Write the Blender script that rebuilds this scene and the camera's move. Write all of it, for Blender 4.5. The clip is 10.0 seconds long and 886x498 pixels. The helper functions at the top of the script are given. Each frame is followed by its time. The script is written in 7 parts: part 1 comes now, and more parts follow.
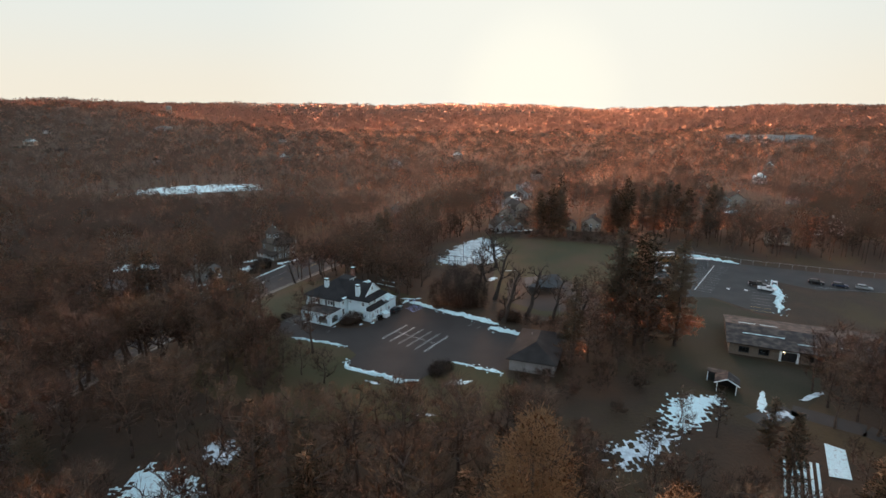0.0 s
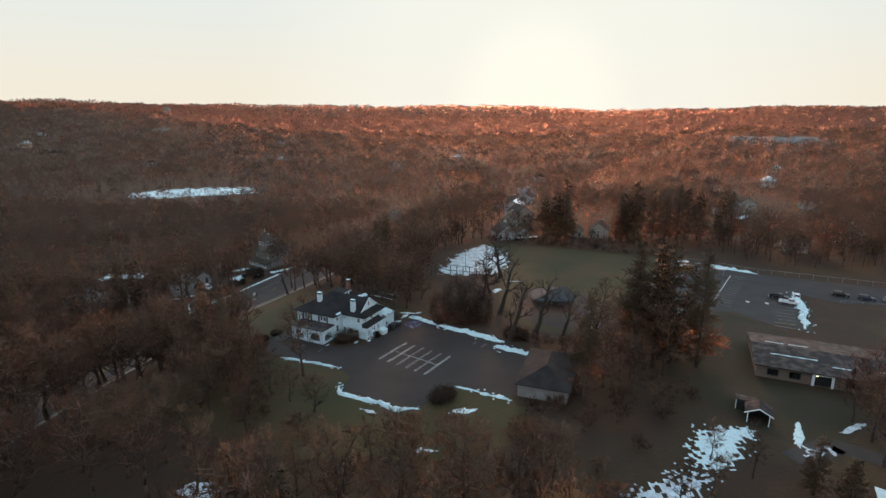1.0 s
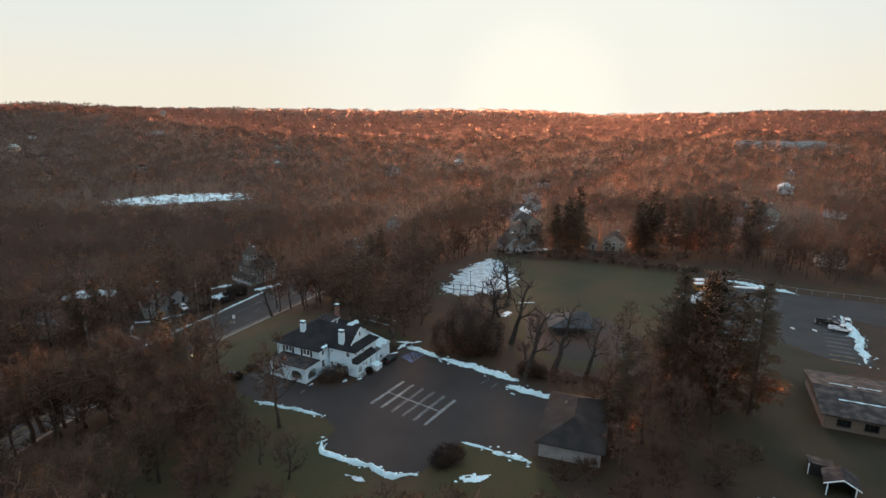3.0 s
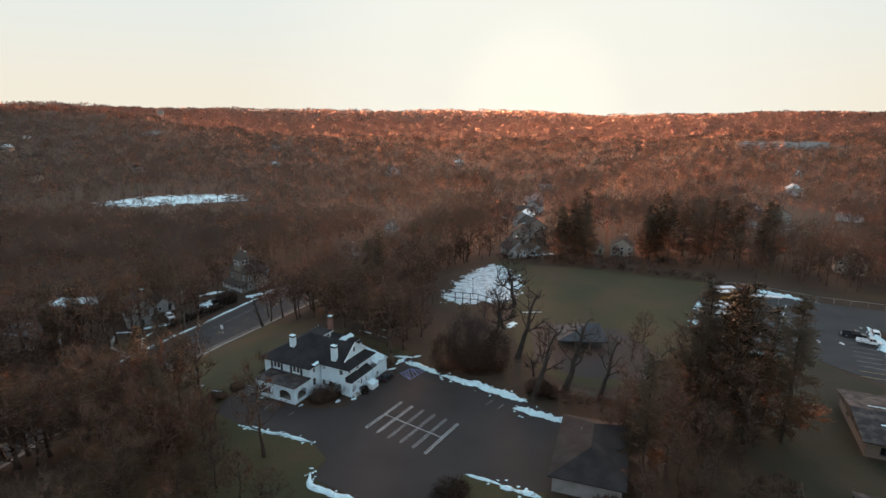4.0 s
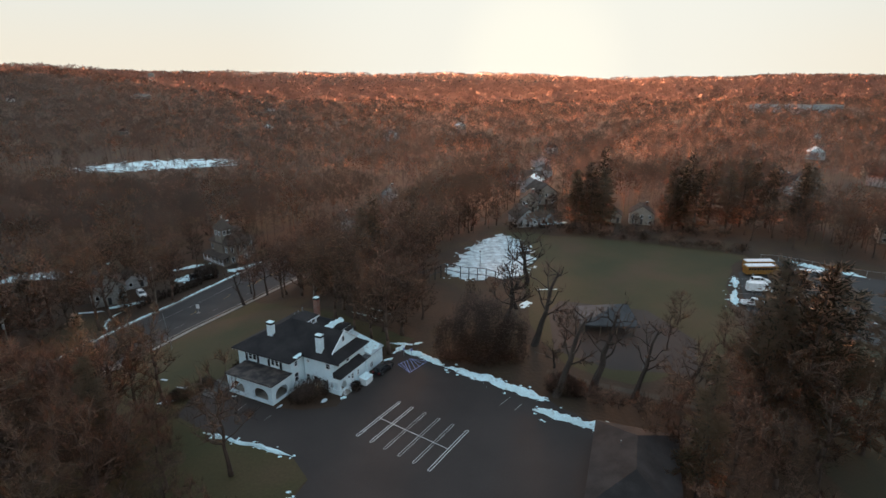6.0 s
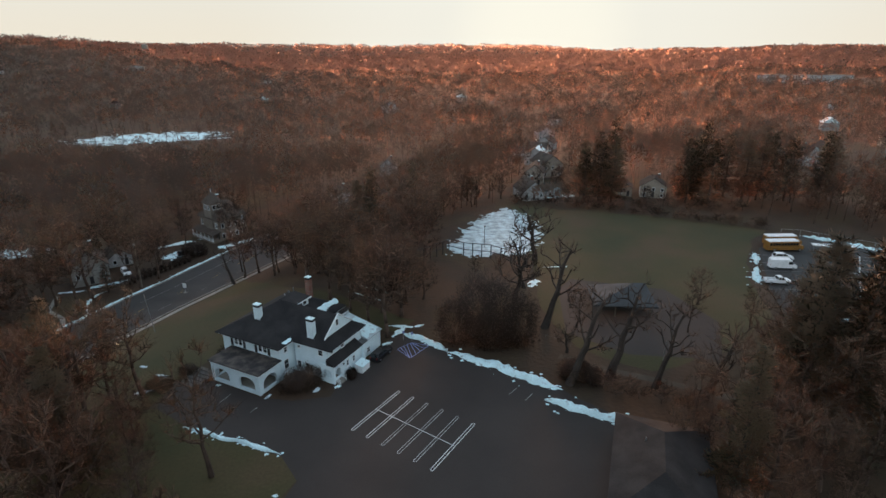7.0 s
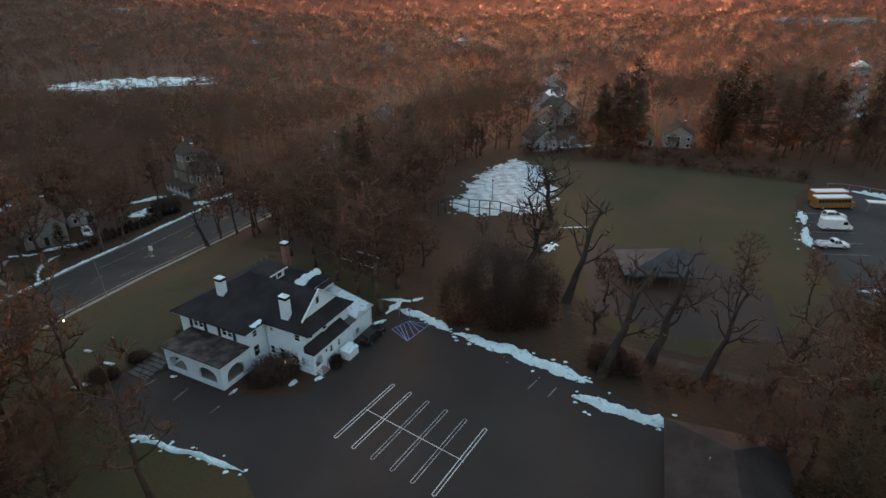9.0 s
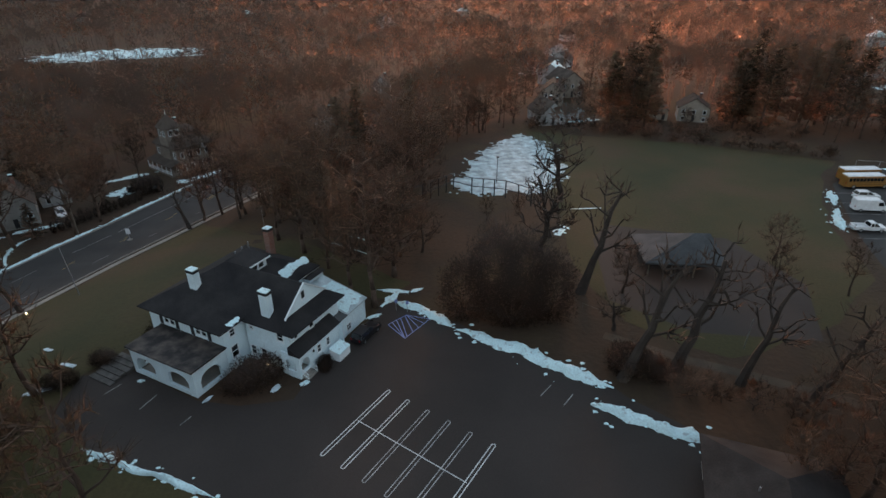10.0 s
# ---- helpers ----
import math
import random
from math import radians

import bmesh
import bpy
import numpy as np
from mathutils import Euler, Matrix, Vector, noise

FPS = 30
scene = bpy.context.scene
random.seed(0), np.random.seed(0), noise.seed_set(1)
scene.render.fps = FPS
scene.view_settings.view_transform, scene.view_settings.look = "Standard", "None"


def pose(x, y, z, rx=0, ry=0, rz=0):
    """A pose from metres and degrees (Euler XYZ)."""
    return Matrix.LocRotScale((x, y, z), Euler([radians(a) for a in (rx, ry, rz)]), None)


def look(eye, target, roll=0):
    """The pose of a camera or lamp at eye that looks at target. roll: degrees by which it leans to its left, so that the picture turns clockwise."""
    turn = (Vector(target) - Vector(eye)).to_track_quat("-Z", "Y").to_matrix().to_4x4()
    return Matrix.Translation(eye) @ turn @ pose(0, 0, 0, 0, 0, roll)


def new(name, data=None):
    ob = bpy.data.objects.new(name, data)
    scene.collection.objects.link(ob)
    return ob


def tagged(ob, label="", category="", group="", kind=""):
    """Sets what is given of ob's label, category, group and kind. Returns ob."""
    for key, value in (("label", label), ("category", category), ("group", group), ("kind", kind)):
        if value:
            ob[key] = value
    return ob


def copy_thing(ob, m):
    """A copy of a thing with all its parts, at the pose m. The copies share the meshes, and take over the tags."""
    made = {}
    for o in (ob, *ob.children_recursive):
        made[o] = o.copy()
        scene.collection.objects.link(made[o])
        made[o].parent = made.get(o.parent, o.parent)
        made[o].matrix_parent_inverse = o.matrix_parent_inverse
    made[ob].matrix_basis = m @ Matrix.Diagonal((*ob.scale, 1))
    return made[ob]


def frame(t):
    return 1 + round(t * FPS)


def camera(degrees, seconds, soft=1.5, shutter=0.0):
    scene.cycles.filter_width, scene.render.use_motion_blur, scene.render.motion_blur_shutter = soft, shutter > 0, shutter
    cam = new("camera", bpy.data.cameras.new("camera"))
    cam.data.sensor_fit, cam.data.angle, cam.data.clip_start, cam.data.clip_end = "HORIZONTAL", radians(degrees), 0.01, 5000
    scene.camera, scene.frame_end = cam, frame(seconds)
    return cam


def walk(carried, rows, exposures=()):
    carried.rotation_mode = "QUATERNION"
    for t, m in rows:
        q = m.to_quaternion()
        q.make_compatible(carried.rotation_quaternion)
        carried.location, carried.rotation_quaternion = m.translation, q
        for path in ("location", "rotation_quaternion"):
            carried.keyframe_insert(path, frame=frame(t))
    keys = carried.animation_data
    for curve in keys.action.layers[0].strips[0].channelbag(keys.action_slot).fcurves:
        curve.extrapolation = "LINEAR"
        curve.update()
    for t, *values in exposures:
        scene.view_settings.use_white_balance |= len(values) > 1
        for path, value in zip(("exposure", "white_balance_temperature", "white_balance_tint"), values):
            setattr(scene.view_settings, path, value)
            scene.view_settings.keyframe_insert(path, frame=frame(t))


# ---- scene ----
cam = camera(77.6, 10.0)
METRES, EYE, TILT, LEAN, TURN = 100.0, 61.3, -14.8, 0.0, 0.0
ROWS = [
    (0.0, 0.0, 0.0, 0.0, 0.0, 0.0, -0.0),
    (0.5, -0.002, 0.0568, 0.0151, -0.0, 0.05, 0.0),
    (1.0, -0.0048, 0.1131, 0.0285, -0.01, 0.15, -0.03),
    (1.5, -0.0076, 0.1679, 0.041, -0.02, 0.25, -0.02),
    (2.0, -0.01, 0.2217, 0.0523, -0.02, 0.33, -0.02),
    (2.5, -0.0123, 0.2745, 0.0615, -0.03, 0.46, -0.06),
    (4.0, -0.0186, 0.4275, 0.0895, -0.1, 0.61, -0.14),
    (4.5, -0.0214, 0.478, 0.0953, -0.13, 0.4, -0.14),
    (5.0, -0.0234, 0.5284, 0.0999, -0.11, -0.29, -0.13),
    (5.5, -0.0265, 0.5783, 0.1001, -0.12, -1.53, -0.12),
    (7.0, -0.0333, 0.7203, 0.0934, -0.1, -5.46, 0.07),
    (7.5, -0.0355, 0.7654, 0.0912, -0.08, -6.73, 0.09),
    (8.0, -0.0368, 0.8106, 0.0906, -0.07, -8.01, 0.07),
    (8.5, -0.0381, 0.8555, 0.0896, -0.1, -9.27, 0.04),
    (9.0, -0.0383, 0.8972, 0.0892, -0.09, -10.45, 0.04),
    (9.5, -0.0395, 0.9432, 0.0879, -0.1, -11.71, 0.05),
    (10.0, -0.0413, 0.9888, 0.0866, -0.16, -12.94, 0.04),
]
walk(cam, [(t, pose(0, 0, EYE, TILT, LEAN, TURN) @ pose(METRES * x, METRES * y, METRES * z, 90 + pitch, roll, yaw)) for t, x, y, z, yaw, pitch, roll in ROWS], exposures=[(0.0, 0.66), (5.5, 0.66), (10.0, 0.37)])

# ---- world, sun, exposure ----
SUN_AZ, SUN_EL = 9.4, 3.6          # degrees to the right of +y, and above the horizon
world = bpy.data.worlds.new("evening_sky")
scene.world = world
world.use_nodes = True
wn, wl = world.node_tree.nodes, world.node_tree.links
sky = wn.new("ShaderNodeTexSky")
sky.sky_type = "NISHITA"
sky.sun_disc = False
sky.sun_elevation = radians(SUN_EL)
sky.sun_rotation = radians(SUN_AZ)
sky.air_density, sky.dust_density, sky.ozone_density = 1.0, 1.0, 1.0
pale = wn.new("ShaderNodeHueSaturation")
pale.inputs["Saturation"].default_value = 0.45
wl.new(sky.outputs["Color"], pale.inputs["Color"])
co = wn.new("ShaderNodeTexCoord").outputs["Generated"]
up = wn.new("ShaderNodeSeparateXYZ")
wl.new(co, up.inputs[0])


def spread(source, lo, hi, top=1.0):
    r = wn.new("ShaderNodeMapRange")
    r.interpolation_type = "SMOOTHSTEP"
    r.inputs["From Min"].default_value, r.inputs["From Max"].default_value, r.inputs["To Max"].default_value = lo, hi, top
    wl.new(source, r.inputs["Value"])
    return r.outputs["Result"]


def blend(share, c0, c1, mode="MIX"):
    x = wn.new("ShaderNodeMixRGB")
    x.blend_type = mode
    for k, v in ((0, share), (1, c0), (2, c1)):
        if isinstance(v, (float, tuple)):
            x.inputs[k].default_value = v
        else:
            wl.new(v, x.inputs[k])
    return x.outputs["Color"]


# evening haze evens out the brightness near the horizon: warm low down, paler higher up
band = blend(spread(up.outputs["Z"], 0.0, 0.17), (1.03, 0.87, 0.65, 1), (0.93, 0.88, 0.745, 1))
veil = blend(1.0, pale.outputs["Color"], band, "DARKEN")
near = wn.new("ShaderNodeVectorMath")      # the bright aureole round the low sun
near.operation = "DOT_PRODUCT"
near.inputs[1].default_value = (math.sin(radians(SUN_AZ)), math.cos(radians(SUN_AZ)), math.sin(radians(0.4)))
wl.new(co, near.inputs[0])
veil = blend(spread(near.outputs["Value"], 0.86, 1.0, 0.75), veil, (1.10, 0.985, 0.79, 1))
veil = blend(spread(near.outputs["Value"], 0.985, 1.0, 0.16), veil, (1.7, 1.45, 1.0, 1))
wl.new(blend(spread(up.outputs["Z"], 0.25, 0.60), veil, pale.outputs["Color"]), wn["Background"].inputs["Color"])
wn["Background"].inputs["Strength"].default_value = 0.6
sun_data = bpy.data.lights.new("sun", "SUN")
sun_data.energy, sun_data.angle, sun_data.color = 4.4, radians(18.0), (1.0, 0.48, 0.23)
sun = new("sun", sun_data)
sun.matrix_world = look((400 * math.sin(radians(SUN_AZ)), 400 * math.cos(radians(SUN_AZ)), 400 * math.tan(radians(SUN_EL))), (0, 0, 0))
scene.view_settings.use_white_balance = True
scene.view_settings.white_balance_temperature, scene.view_settings.white_balance_tint = 5750, 7


# ---- materials ----
def mat(name, c1, c2, scale=0.3, fine=6.0, rough=0.8, bump=0.3, metal=0.0, spec=0.4, local=False, vary=0.0, island=0.0, c3=None, dist=0.05, lo=0.35, hi=0.65):
    """Two-scale procedural surface: broad patches between c1 and c2, fine grain, relief."""
    m = bpy.data.materials.new(name)
    m.use_nodes = True
    n, l = m.node_tree.nodes, m.node_tree.links
    b = n["Principled BSDF"]
    if local:
        co = n.new("ShaderNodeTexCoord").outputs["Object"]
    else:
        co = n.new("ShaderNodeNewGeometry").outputs["Position"]
    big = n.new("ShaderNodeTexNoise")
    big.inputs["Scale"].default_value, big.inputs["Detail"].default_value = scale, 5
    l.new(co, big.inputs["Vector"])
    small = n.new("ShaderNodeTexNoise")
    small.inputs["Scale"].default_value, small.inputs["Detail"].default_value = fine, 4
    l.new(co, small.inputs["Vector"])
    ramp = n.new("ShaderNodeValToRGB")
    ramp.color_ramp.elements[0].position, ramp.color_ramp.elements[1].position = lo, hi
    ramp.color_ramp.elements[0].color, ramp.color_ramp.elements[1].color = (*c1, 1), (*c2, 1)
    if c3:
        e = ramp.color_ramp.elements.new(0.5)
        e.color = (*c3, 1)
    l.new(big.outputs["Fac"], ramp.inputs["Fac"])
    grain = n.new("ShaderNodeMapRange")
    grain.inputs["To Min"].default_value, grain.inputs["To Max"].default_value = 0.65, 1.35
    l.new(small.outputs["Fac"], grain.inputs["Value"])
    tint = n.new("ShaderNodeVectorMath")
    tint.operation = "SCALE"
    l.new(ramp.outputs["Color"], tint.inputs[0])
    l.new(grain.outputs["Result"], tint.inputs["Scale"])
    out = tint.outputs["Vector"]
    if vary or island:
        src = n.new("ShaderNodeObjectInfo").outputs["Random"] if vary else n.new("ShaderNodeNewGeometry").outputs["Random Per Island"]
        rr = n.new("ShaderNodeMapRange")
        k = vary or island
        rr.inputs["To Min"].default_value, rr.inputs["To Max"].default_value = 1 - k, 1 + k
        l.new(src, rr.inputs["Value"])
        t2 = n.new("ShaderNodeVectorMath")
        t2.operation = "SCALE"
        l.new(out, t2.inputs[0])
        l.new(rr.outputs["Result"], t2.inputs["Scale"])
        out = t2.outputs["Vector"]
    l.new(out, b.inputs["Base Color"])
    b.inputs["Roughness"].default_value, b.inputs["Metallic"].default_value = rough, metal
    b.inputs["Specular IOR Level"].default_value = spec
    if bump:
        bp = n.new("ShaderNodeBump")
        bp.inputs["Strength"].default_value, bp.inputs["Distance"].default_value = bump, dist
        l.new(small.outputs["Fac"], bp.inputs["Height"])
        l.new(bp.outputs["Normal"], b.inputs["Normal"])
    return m


def backlit(m, share, rough, tint, gaps):
    """Fine twigs and needles pass on part of a low sun behind them, tinted in place of glowing haze, and leave gaps
    that show what lies beyond.
    """
    n, l = m.node_tree.nodes, m.node_tree.links
    fwd = n.new("ShaderNodeBsdfRefraction")
    fwd.inputs["Color"].default_value, fwd.inputs["Roughness"].default_value, fwd.inputs["IOR"].default_value = (*tint, 1), rough, 1.45
    mix = n.new("ShaderNodeMixShader")
    mix.inputs[0].default_value = share
    l.new(n["Principled BSDF"].outputs[0], mix.inputs[1])
    l.new(fwd.outputs[0], mix.inputs[2])
    thin = n.new("ShaderNodeMixShader")
    thin.inputs[0].default_value = gaps
    l.new(mix.outputs[0], thin.inputs[1])
    l.new(n.new("ShaderNodeBsdfTransparent").outputs[0], thin.inputs[2])
    l.new(thin.outputs[0], n["Material Output"].inputs["Surface"])
    return m


def siding(name, c1, c2, pitch, rough=0.6, up=2):
    """Painted clapboards: a saw-tooth relief along one local axis over patchy paint."""
    m = mat(name, c1, c2, 0.6, 9.0, rough, 0.0, local=True)
    n, l = m.node_tree.nodes, m.node_tree.links
    sep = n.new("ShaderNodeSeparateXYZ")
    l.new(n["Texture Coordinate"].outputs["Object"], sep.inputs[0])
    k = n.new("ShaderNodeMath")
    k.operation = "MULTIPLY"
    k.inputs[1].default_value = 1 / pitch
    l.new(sep.outputs[up], k.inputs[0])
    fr = n.new("ShaderNodeMath")
    fr.operation = "FRACT"
    l.new(k.outputs[0], fr.inputs[0])
    bp = n.new("ShaderNodeBump")
    bp.invert = True
    bp.inputs["Strength"].default_value, bp.inputs["Distance"].default_value = 0.6, 0.02
    l.new(fr.outputs[0], bp.inputs["Height"])
    l.new(bp.outputs["Normal"], n["Principled BSDF"].inputs["Normal"])
    return m


def brick_mat(name, c1, c2, mortar):
    m = mat(name, c1, c2, 0.5, 14.0, 0.85, 0.2, local=True)
    n, l = m.node_tree.nodes, m.node_tree.links
    br = n.new("ShaderNodeTexBrick")
    br.inputs["Scale"].default_value = 4.0
    br.inputs["Color1"].default_value, br.inputs["Color2"].default_value, br.inputs["Mortar"].default_value = (*c1, 1), (*c2, 1), (*mortar, 1)
    mp = n.new("ShaderNodeMapping")
    mp.inputs["Rotation"].default_value = (radians(90), 0, 0)
    l.new(n["Texture Coordinate"].outputs["Object"], mp.inputs["Vector"])
    l.new(mp.outputs["Vector"], br.inputs["Vector"])
    l.new(br.outputs["Color"], n["Principled BSDF"].inputs["Base Color"])
    return m


def glass_mat(name, c, rough=0.03):
    m = bpy.data.materials.new(name)
    m.use_nodes = True
    b = m.node_tree.nodes["Principled BSDF"]
    b.inputs["Base Color"].default_value = (*c, 1)
    b.inputs["Roughness"].default_value = rough
    b.inputs["Transmission Weight"].default_value = 0.6
    b.inputs["IOR"].default_value = 1.45
    return m


def glow_mat(name, c, strength):
    m = bpy.data.materials.new(name)
    m.use_nodes = True
    b = m.node_tree.nodes["Principled BSDF"]
    b.inputs["Base Color"].default_value = (*c, 1)
    b.inputs["Emission Color"].default_value = (*c, 1)
    b.inputs["Emission Strength"].default_value = strength
    return m


LITTER = mat("leaf_litter", (0.056, 0.029, 0.014), (0.048, 0.032, 0.012), 0.045, 1.4, 0.95, 0.6, c3=(0.034, 0.021, 0.011), dist=0.2)
GRASS = mat("winter_grass", (0.037, 0.035, 0.011), (0.062, 0.041, 0.018), 0.06, 2.2, 0.95, 0.5, c3=(0.048, 0.039, 0.013), dist=0.1)
DARKGRASS = mat("muddy_winter_grass", (0.022, 0.021, 0.009), (0.036, 0.027, 0.014), 0.08, 2.2, 0.95, 0.5, c3=(0.028, 0.024, 0.010), dist=0.1)
ASPHALT = mat("asphalt", (0.025, 0.019, 0.016), (0.035, 0.027, 0.023), 0.10, 9.0, 0.85, 0.25, dist=0.02)
ASPHALT_WORN = mat("worn_asphalt", (0.026, 0.025, 0.024), (0.038, 0.036, 0.034), 0.15, 9.0, 0.85, 0.25, dist=0.02)
DIRT = mat("bare_dirt", (0.046, 0.034, 0.023), (0.066, 0.050, 0.034), 0.4, 4.0, 0.95, 0.4)
CONCRETE = mat("concrete", (0.20, 0.19, 0.17), (0.28, 0.26, 0.23), 0.5, 8.0, 0.9, 0.2)
ROADPAINT = mat("road_paint", (0.42, 0.42, 0.42), (0.62, 0.62, 0.60), 0.9, 14.0, 0.7, 0.1)
WORNPAINT = mat("worn_road_paint", (0.10, 0.10, 0.10), (0.32, 0.31, 0.30), 0.9, 14.0, 0.7, 0.1)
HALFPAINT = mat("half_worn_road_paint", (0.22, 0.22, 0.22), (0.46, 0.45, 0.44), 0.9, 14.0, 0.7, 0.1)
YELLOWPAINT = mat("yellow_road_paint", (0.34, 0.24, 0.06), (0.45, 0.33, 0.10), 0.9, 14.0, 0.7, 0.1)
BLUEPAINT = mat("blue_road_paint", (0.16, 0.20, 0.42), (0.25, 0.28, 0.50), 0.9, 14.0, 0.7, 0.1)
SNOW = mat("old_snow", (0.34, 0.39, 0.40), (0.64, 0.82, 0.85), 1.5, 5.0, 0.6, 0.8, dist=0.15, lo=0.29, hi=0.43)
COURTSNOW = mat("thin_trodden_snow", (0.25, 0.31, 0.33), (0.52, 0.66, 0.69), 0.5, 2.2, 0.7, 0.9, dist=0.2)
DIRTYSNOW = mat("thin_patchy_snow", (0.40, 0.46, 0.50), (0.68, 0.78, 0.83), 0.7, 3.0, 0.7, 0.9, dist=0.2)
CLAP = siding("white_clapboard", (0.65, 0.77, 0.82), (0.70, 0.82, 0.87), 0.16)
STUCCO = mat("white_stucco", (0.59, 0.70, 0.75), (0.67, 0.79, 0.84), 0.5, 10.0, 0.85, 0.3, local=True)
TRIM = mat("white_trim", (0.71, 0.77, 0.80), (0.77, 0.82, 0.84), 0.8, 8.0, 0.5, 0.05, local=True)
SHINGLE = mat("dark_shingles", (0.020, 0.019, 0.020), (0.034, 0.032, 0.032), 0.35, 7.0, 0.95, 0.5, spec=0.15, local=True, dist=0.03)
TARROOF = mat("mottled_flat_roof", (0.013, 0.011, 0.011), (0.080, 0.064, 0.055), 0.6, 4.0, 0.8, 0.3, local=True, lo=0.42, hi=0.66)
PALEROOF = mat("pale_snow_dusted_roof", (0.30, 0.36, 0.38), (0.56, 0.65, 0.68), 0.4, 5.0, 0.7, 0.3, local=True)
GREYROOF = mat("grey_weathered_roof", (0.080, 0.084, 0.086), (0.12, 0.122, 0.124), 0.4, 6.0, 0.85, 0.4, local=True)
BROWNROOF = mat("brown_weathered_shingles", (0.060, 0.048, 0.040), (0.095, 0.078, 0.066), 0.5, 7.0, 0.95, 0.4, spec=0.15, local=True)
SHUTTER = mat("black_shutter_paint", (0.012, 0.013, 0.015), (0.02, 0.02, 0.022), 2.0, 30.0, 0.5, 0.3, local=True)
GLASS = glass_mat("window_glass", (0.03, 0.035, 0.04))
BRICKRED = brick_mat("red_brick", (0.16, 0.07, 0.05), (0.22, 0.10, 0.07), (0.25, 0.22, 0.2))
BRICKTAN = brick_mat("tan_brick", (0.12, 0.090, 0.066), (0.16, 0.12, 0.09), (0.17, 0.15, 0.13))
# shade inside rooms and open fronts is put into this near-black colour
DARKVOID = mat("dark_interior", (0.015, 0.014, 0.013), (0.03, 0.028, 0.025), 1.0, 8.0, 0.9, 0.1)
STONE = mat("field_stone", (0.05, 0.047, 0.043), (0.10, 0.092, 0.084), 1.2, 9.0, 0.9, 0.5)
BARK = mat("grey_brown_bark", (0.045, 0.029, 0.021), (0.084, 0.057, 0.041), 0.8, 9.0, 0.9, 0.8, vary=0.3, local=True)
DARKBARK = mat("dark_wet_bark", (0.026, 0.020, 0.016), (0.052, 0.040, 0.032), 0.8, 9.0, 0.9, 0.8, local=True)
TWIG = mat("bare_twigs", (0.140, 0.076, 0.047), (0.118, 0.080, 0.044), 0.02, 2.0, 0.75, 0.0, spec=0.3, vary=0.4)
TWIGRED = mat("reddish_twigs", (0.155, 0.072, 0.043), (0.122, 0.070, 0.040), 0.03, 2.0, 0.75, 0.0, spec=0.3, vary=0.35)
NEEDLE = mat("pine_needles", (0.042, 0.044, 0.020), (0.070, 0.054, 0.024), 0.15, 3.0, 0.6, 0.0, spec=0.4, vary=0.35)
YEW = mat("dark_yew_leaves", (0.040, 0.024, 0.017), (0.052, 0.033, 0.022), 0.5, 3.0, 0.6, 0.0, spec=0.3, vary=0.3)
FARWOOD = mat("far_bare_woods", (0.165, 0.110, 0.078), (0.086, 0.067, 0.045), 0.022, 0.13, 0.85, 0.0, spec=0.1, island=0.05, c3=(0.117, 0.078, 0.052))
# dimmer copy of FARWOOD: the weaker glow off the sun's side is painted in
DIMWOOD = mat("far_grey_oak_woods", (0.112, 0.084, 0.066), (0.062, 0.050, 0.040), 0.022, 0.13, 0.85, 0.0, spec=0.1, island=0.05, c3=(0.086, 0.066, 0.052))
# paler than the nearer woods: the air's haze is put into the colour
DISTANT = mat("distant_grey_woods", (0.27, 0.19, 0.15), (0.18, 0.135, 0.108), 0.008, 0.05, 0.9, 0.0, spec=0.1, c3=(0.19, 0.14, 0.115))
FARPINE = mat("far_pines", (0.030, 0.032, 0.018), (0.046, 0.040, 0.020), 0.01, 0.15, 0.6, 0.0, island=0.4)
RUSSET = mat("russet_dry_leaves", (0.13, 0.070, 0.026), (0.18, 0.092, 0.034), 0.4, 3.0, 0.7, 0.0, spec=0.3)
for m_, k, g in ((TWIG, 0.16, 0.45), (TWIGRED, 0.18, 0.45), (NEEDLE, 0.34, 0.35), (YEW, 0.04, 0.3), (FARWOOD, 0.38, 0.58), (DIMWOOD, 0.22, 0.55), (DISTANT, 0.6, 0.45), (FARPINE, 0.40, 0.45), (RUSSET, 0.08, 0.2)):
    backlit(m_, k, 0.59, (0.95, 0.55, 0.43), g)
METAL = mat("galvanised_steel", (0.30, 0.31, 0.32), (0.40, 0.41, 0.42), 1.5, 12.0, 0.45, 0.05, metal=0.8, local=True)
DARKMETAL = mat("dark_painted_steel", (0.012, 0.012, 0.013), (0.025, 0.025, 0.026), 1.5, 12.0, 0.5, 0.05, local=True)
POLEWOOD = mat("weathered_pole_wood", (0.10, 0.08, 0.06), (0.18, 0.15, 0.12), 1.0, 9.0, 0.9, 0.4, local=True)
RUBBER = mat("tyre_rubber", (0.012, 0.012, 0.012), (0.02, 0.02, 0.02), 3.0, 20.0, 0.85, 0.2, local=True)
CARGLASS = mat("dark_car_glass", (0.010, 0.012, 0.014), (0.015, 0.017, 0.02), 1.0, 5.0, 0.08, 0.0, spec=0.6, local=True)
LAMPGLOW = glow_mat("warm_lamp_glass", (1.0, 0.75, 0.4), 3.5)


def paint(name, c):
    return mat(name, tuple(0.9 * k for k in c), tuple(min(0.95, 1.1 * k) for k in c), 0.8, 14.0, 0.28, 0.02, spec=0.5, local=True)


CARWHITE, CARBLACK, CARSILVER = paint("white_car_paint", (0.72, 0.73, 0.74)), paint("black_car_paint", (0.012, 0.012, 0.014)), paint("silver_car_paint", (0.30, 0.31, 0.32))
CARBLUE, BUSYELLOW = paint("dark_blue_car_paint", (0.02, 0.03, 0.06)), paint("bus_yellow_paint", (0.25, 0.125, 0.028))


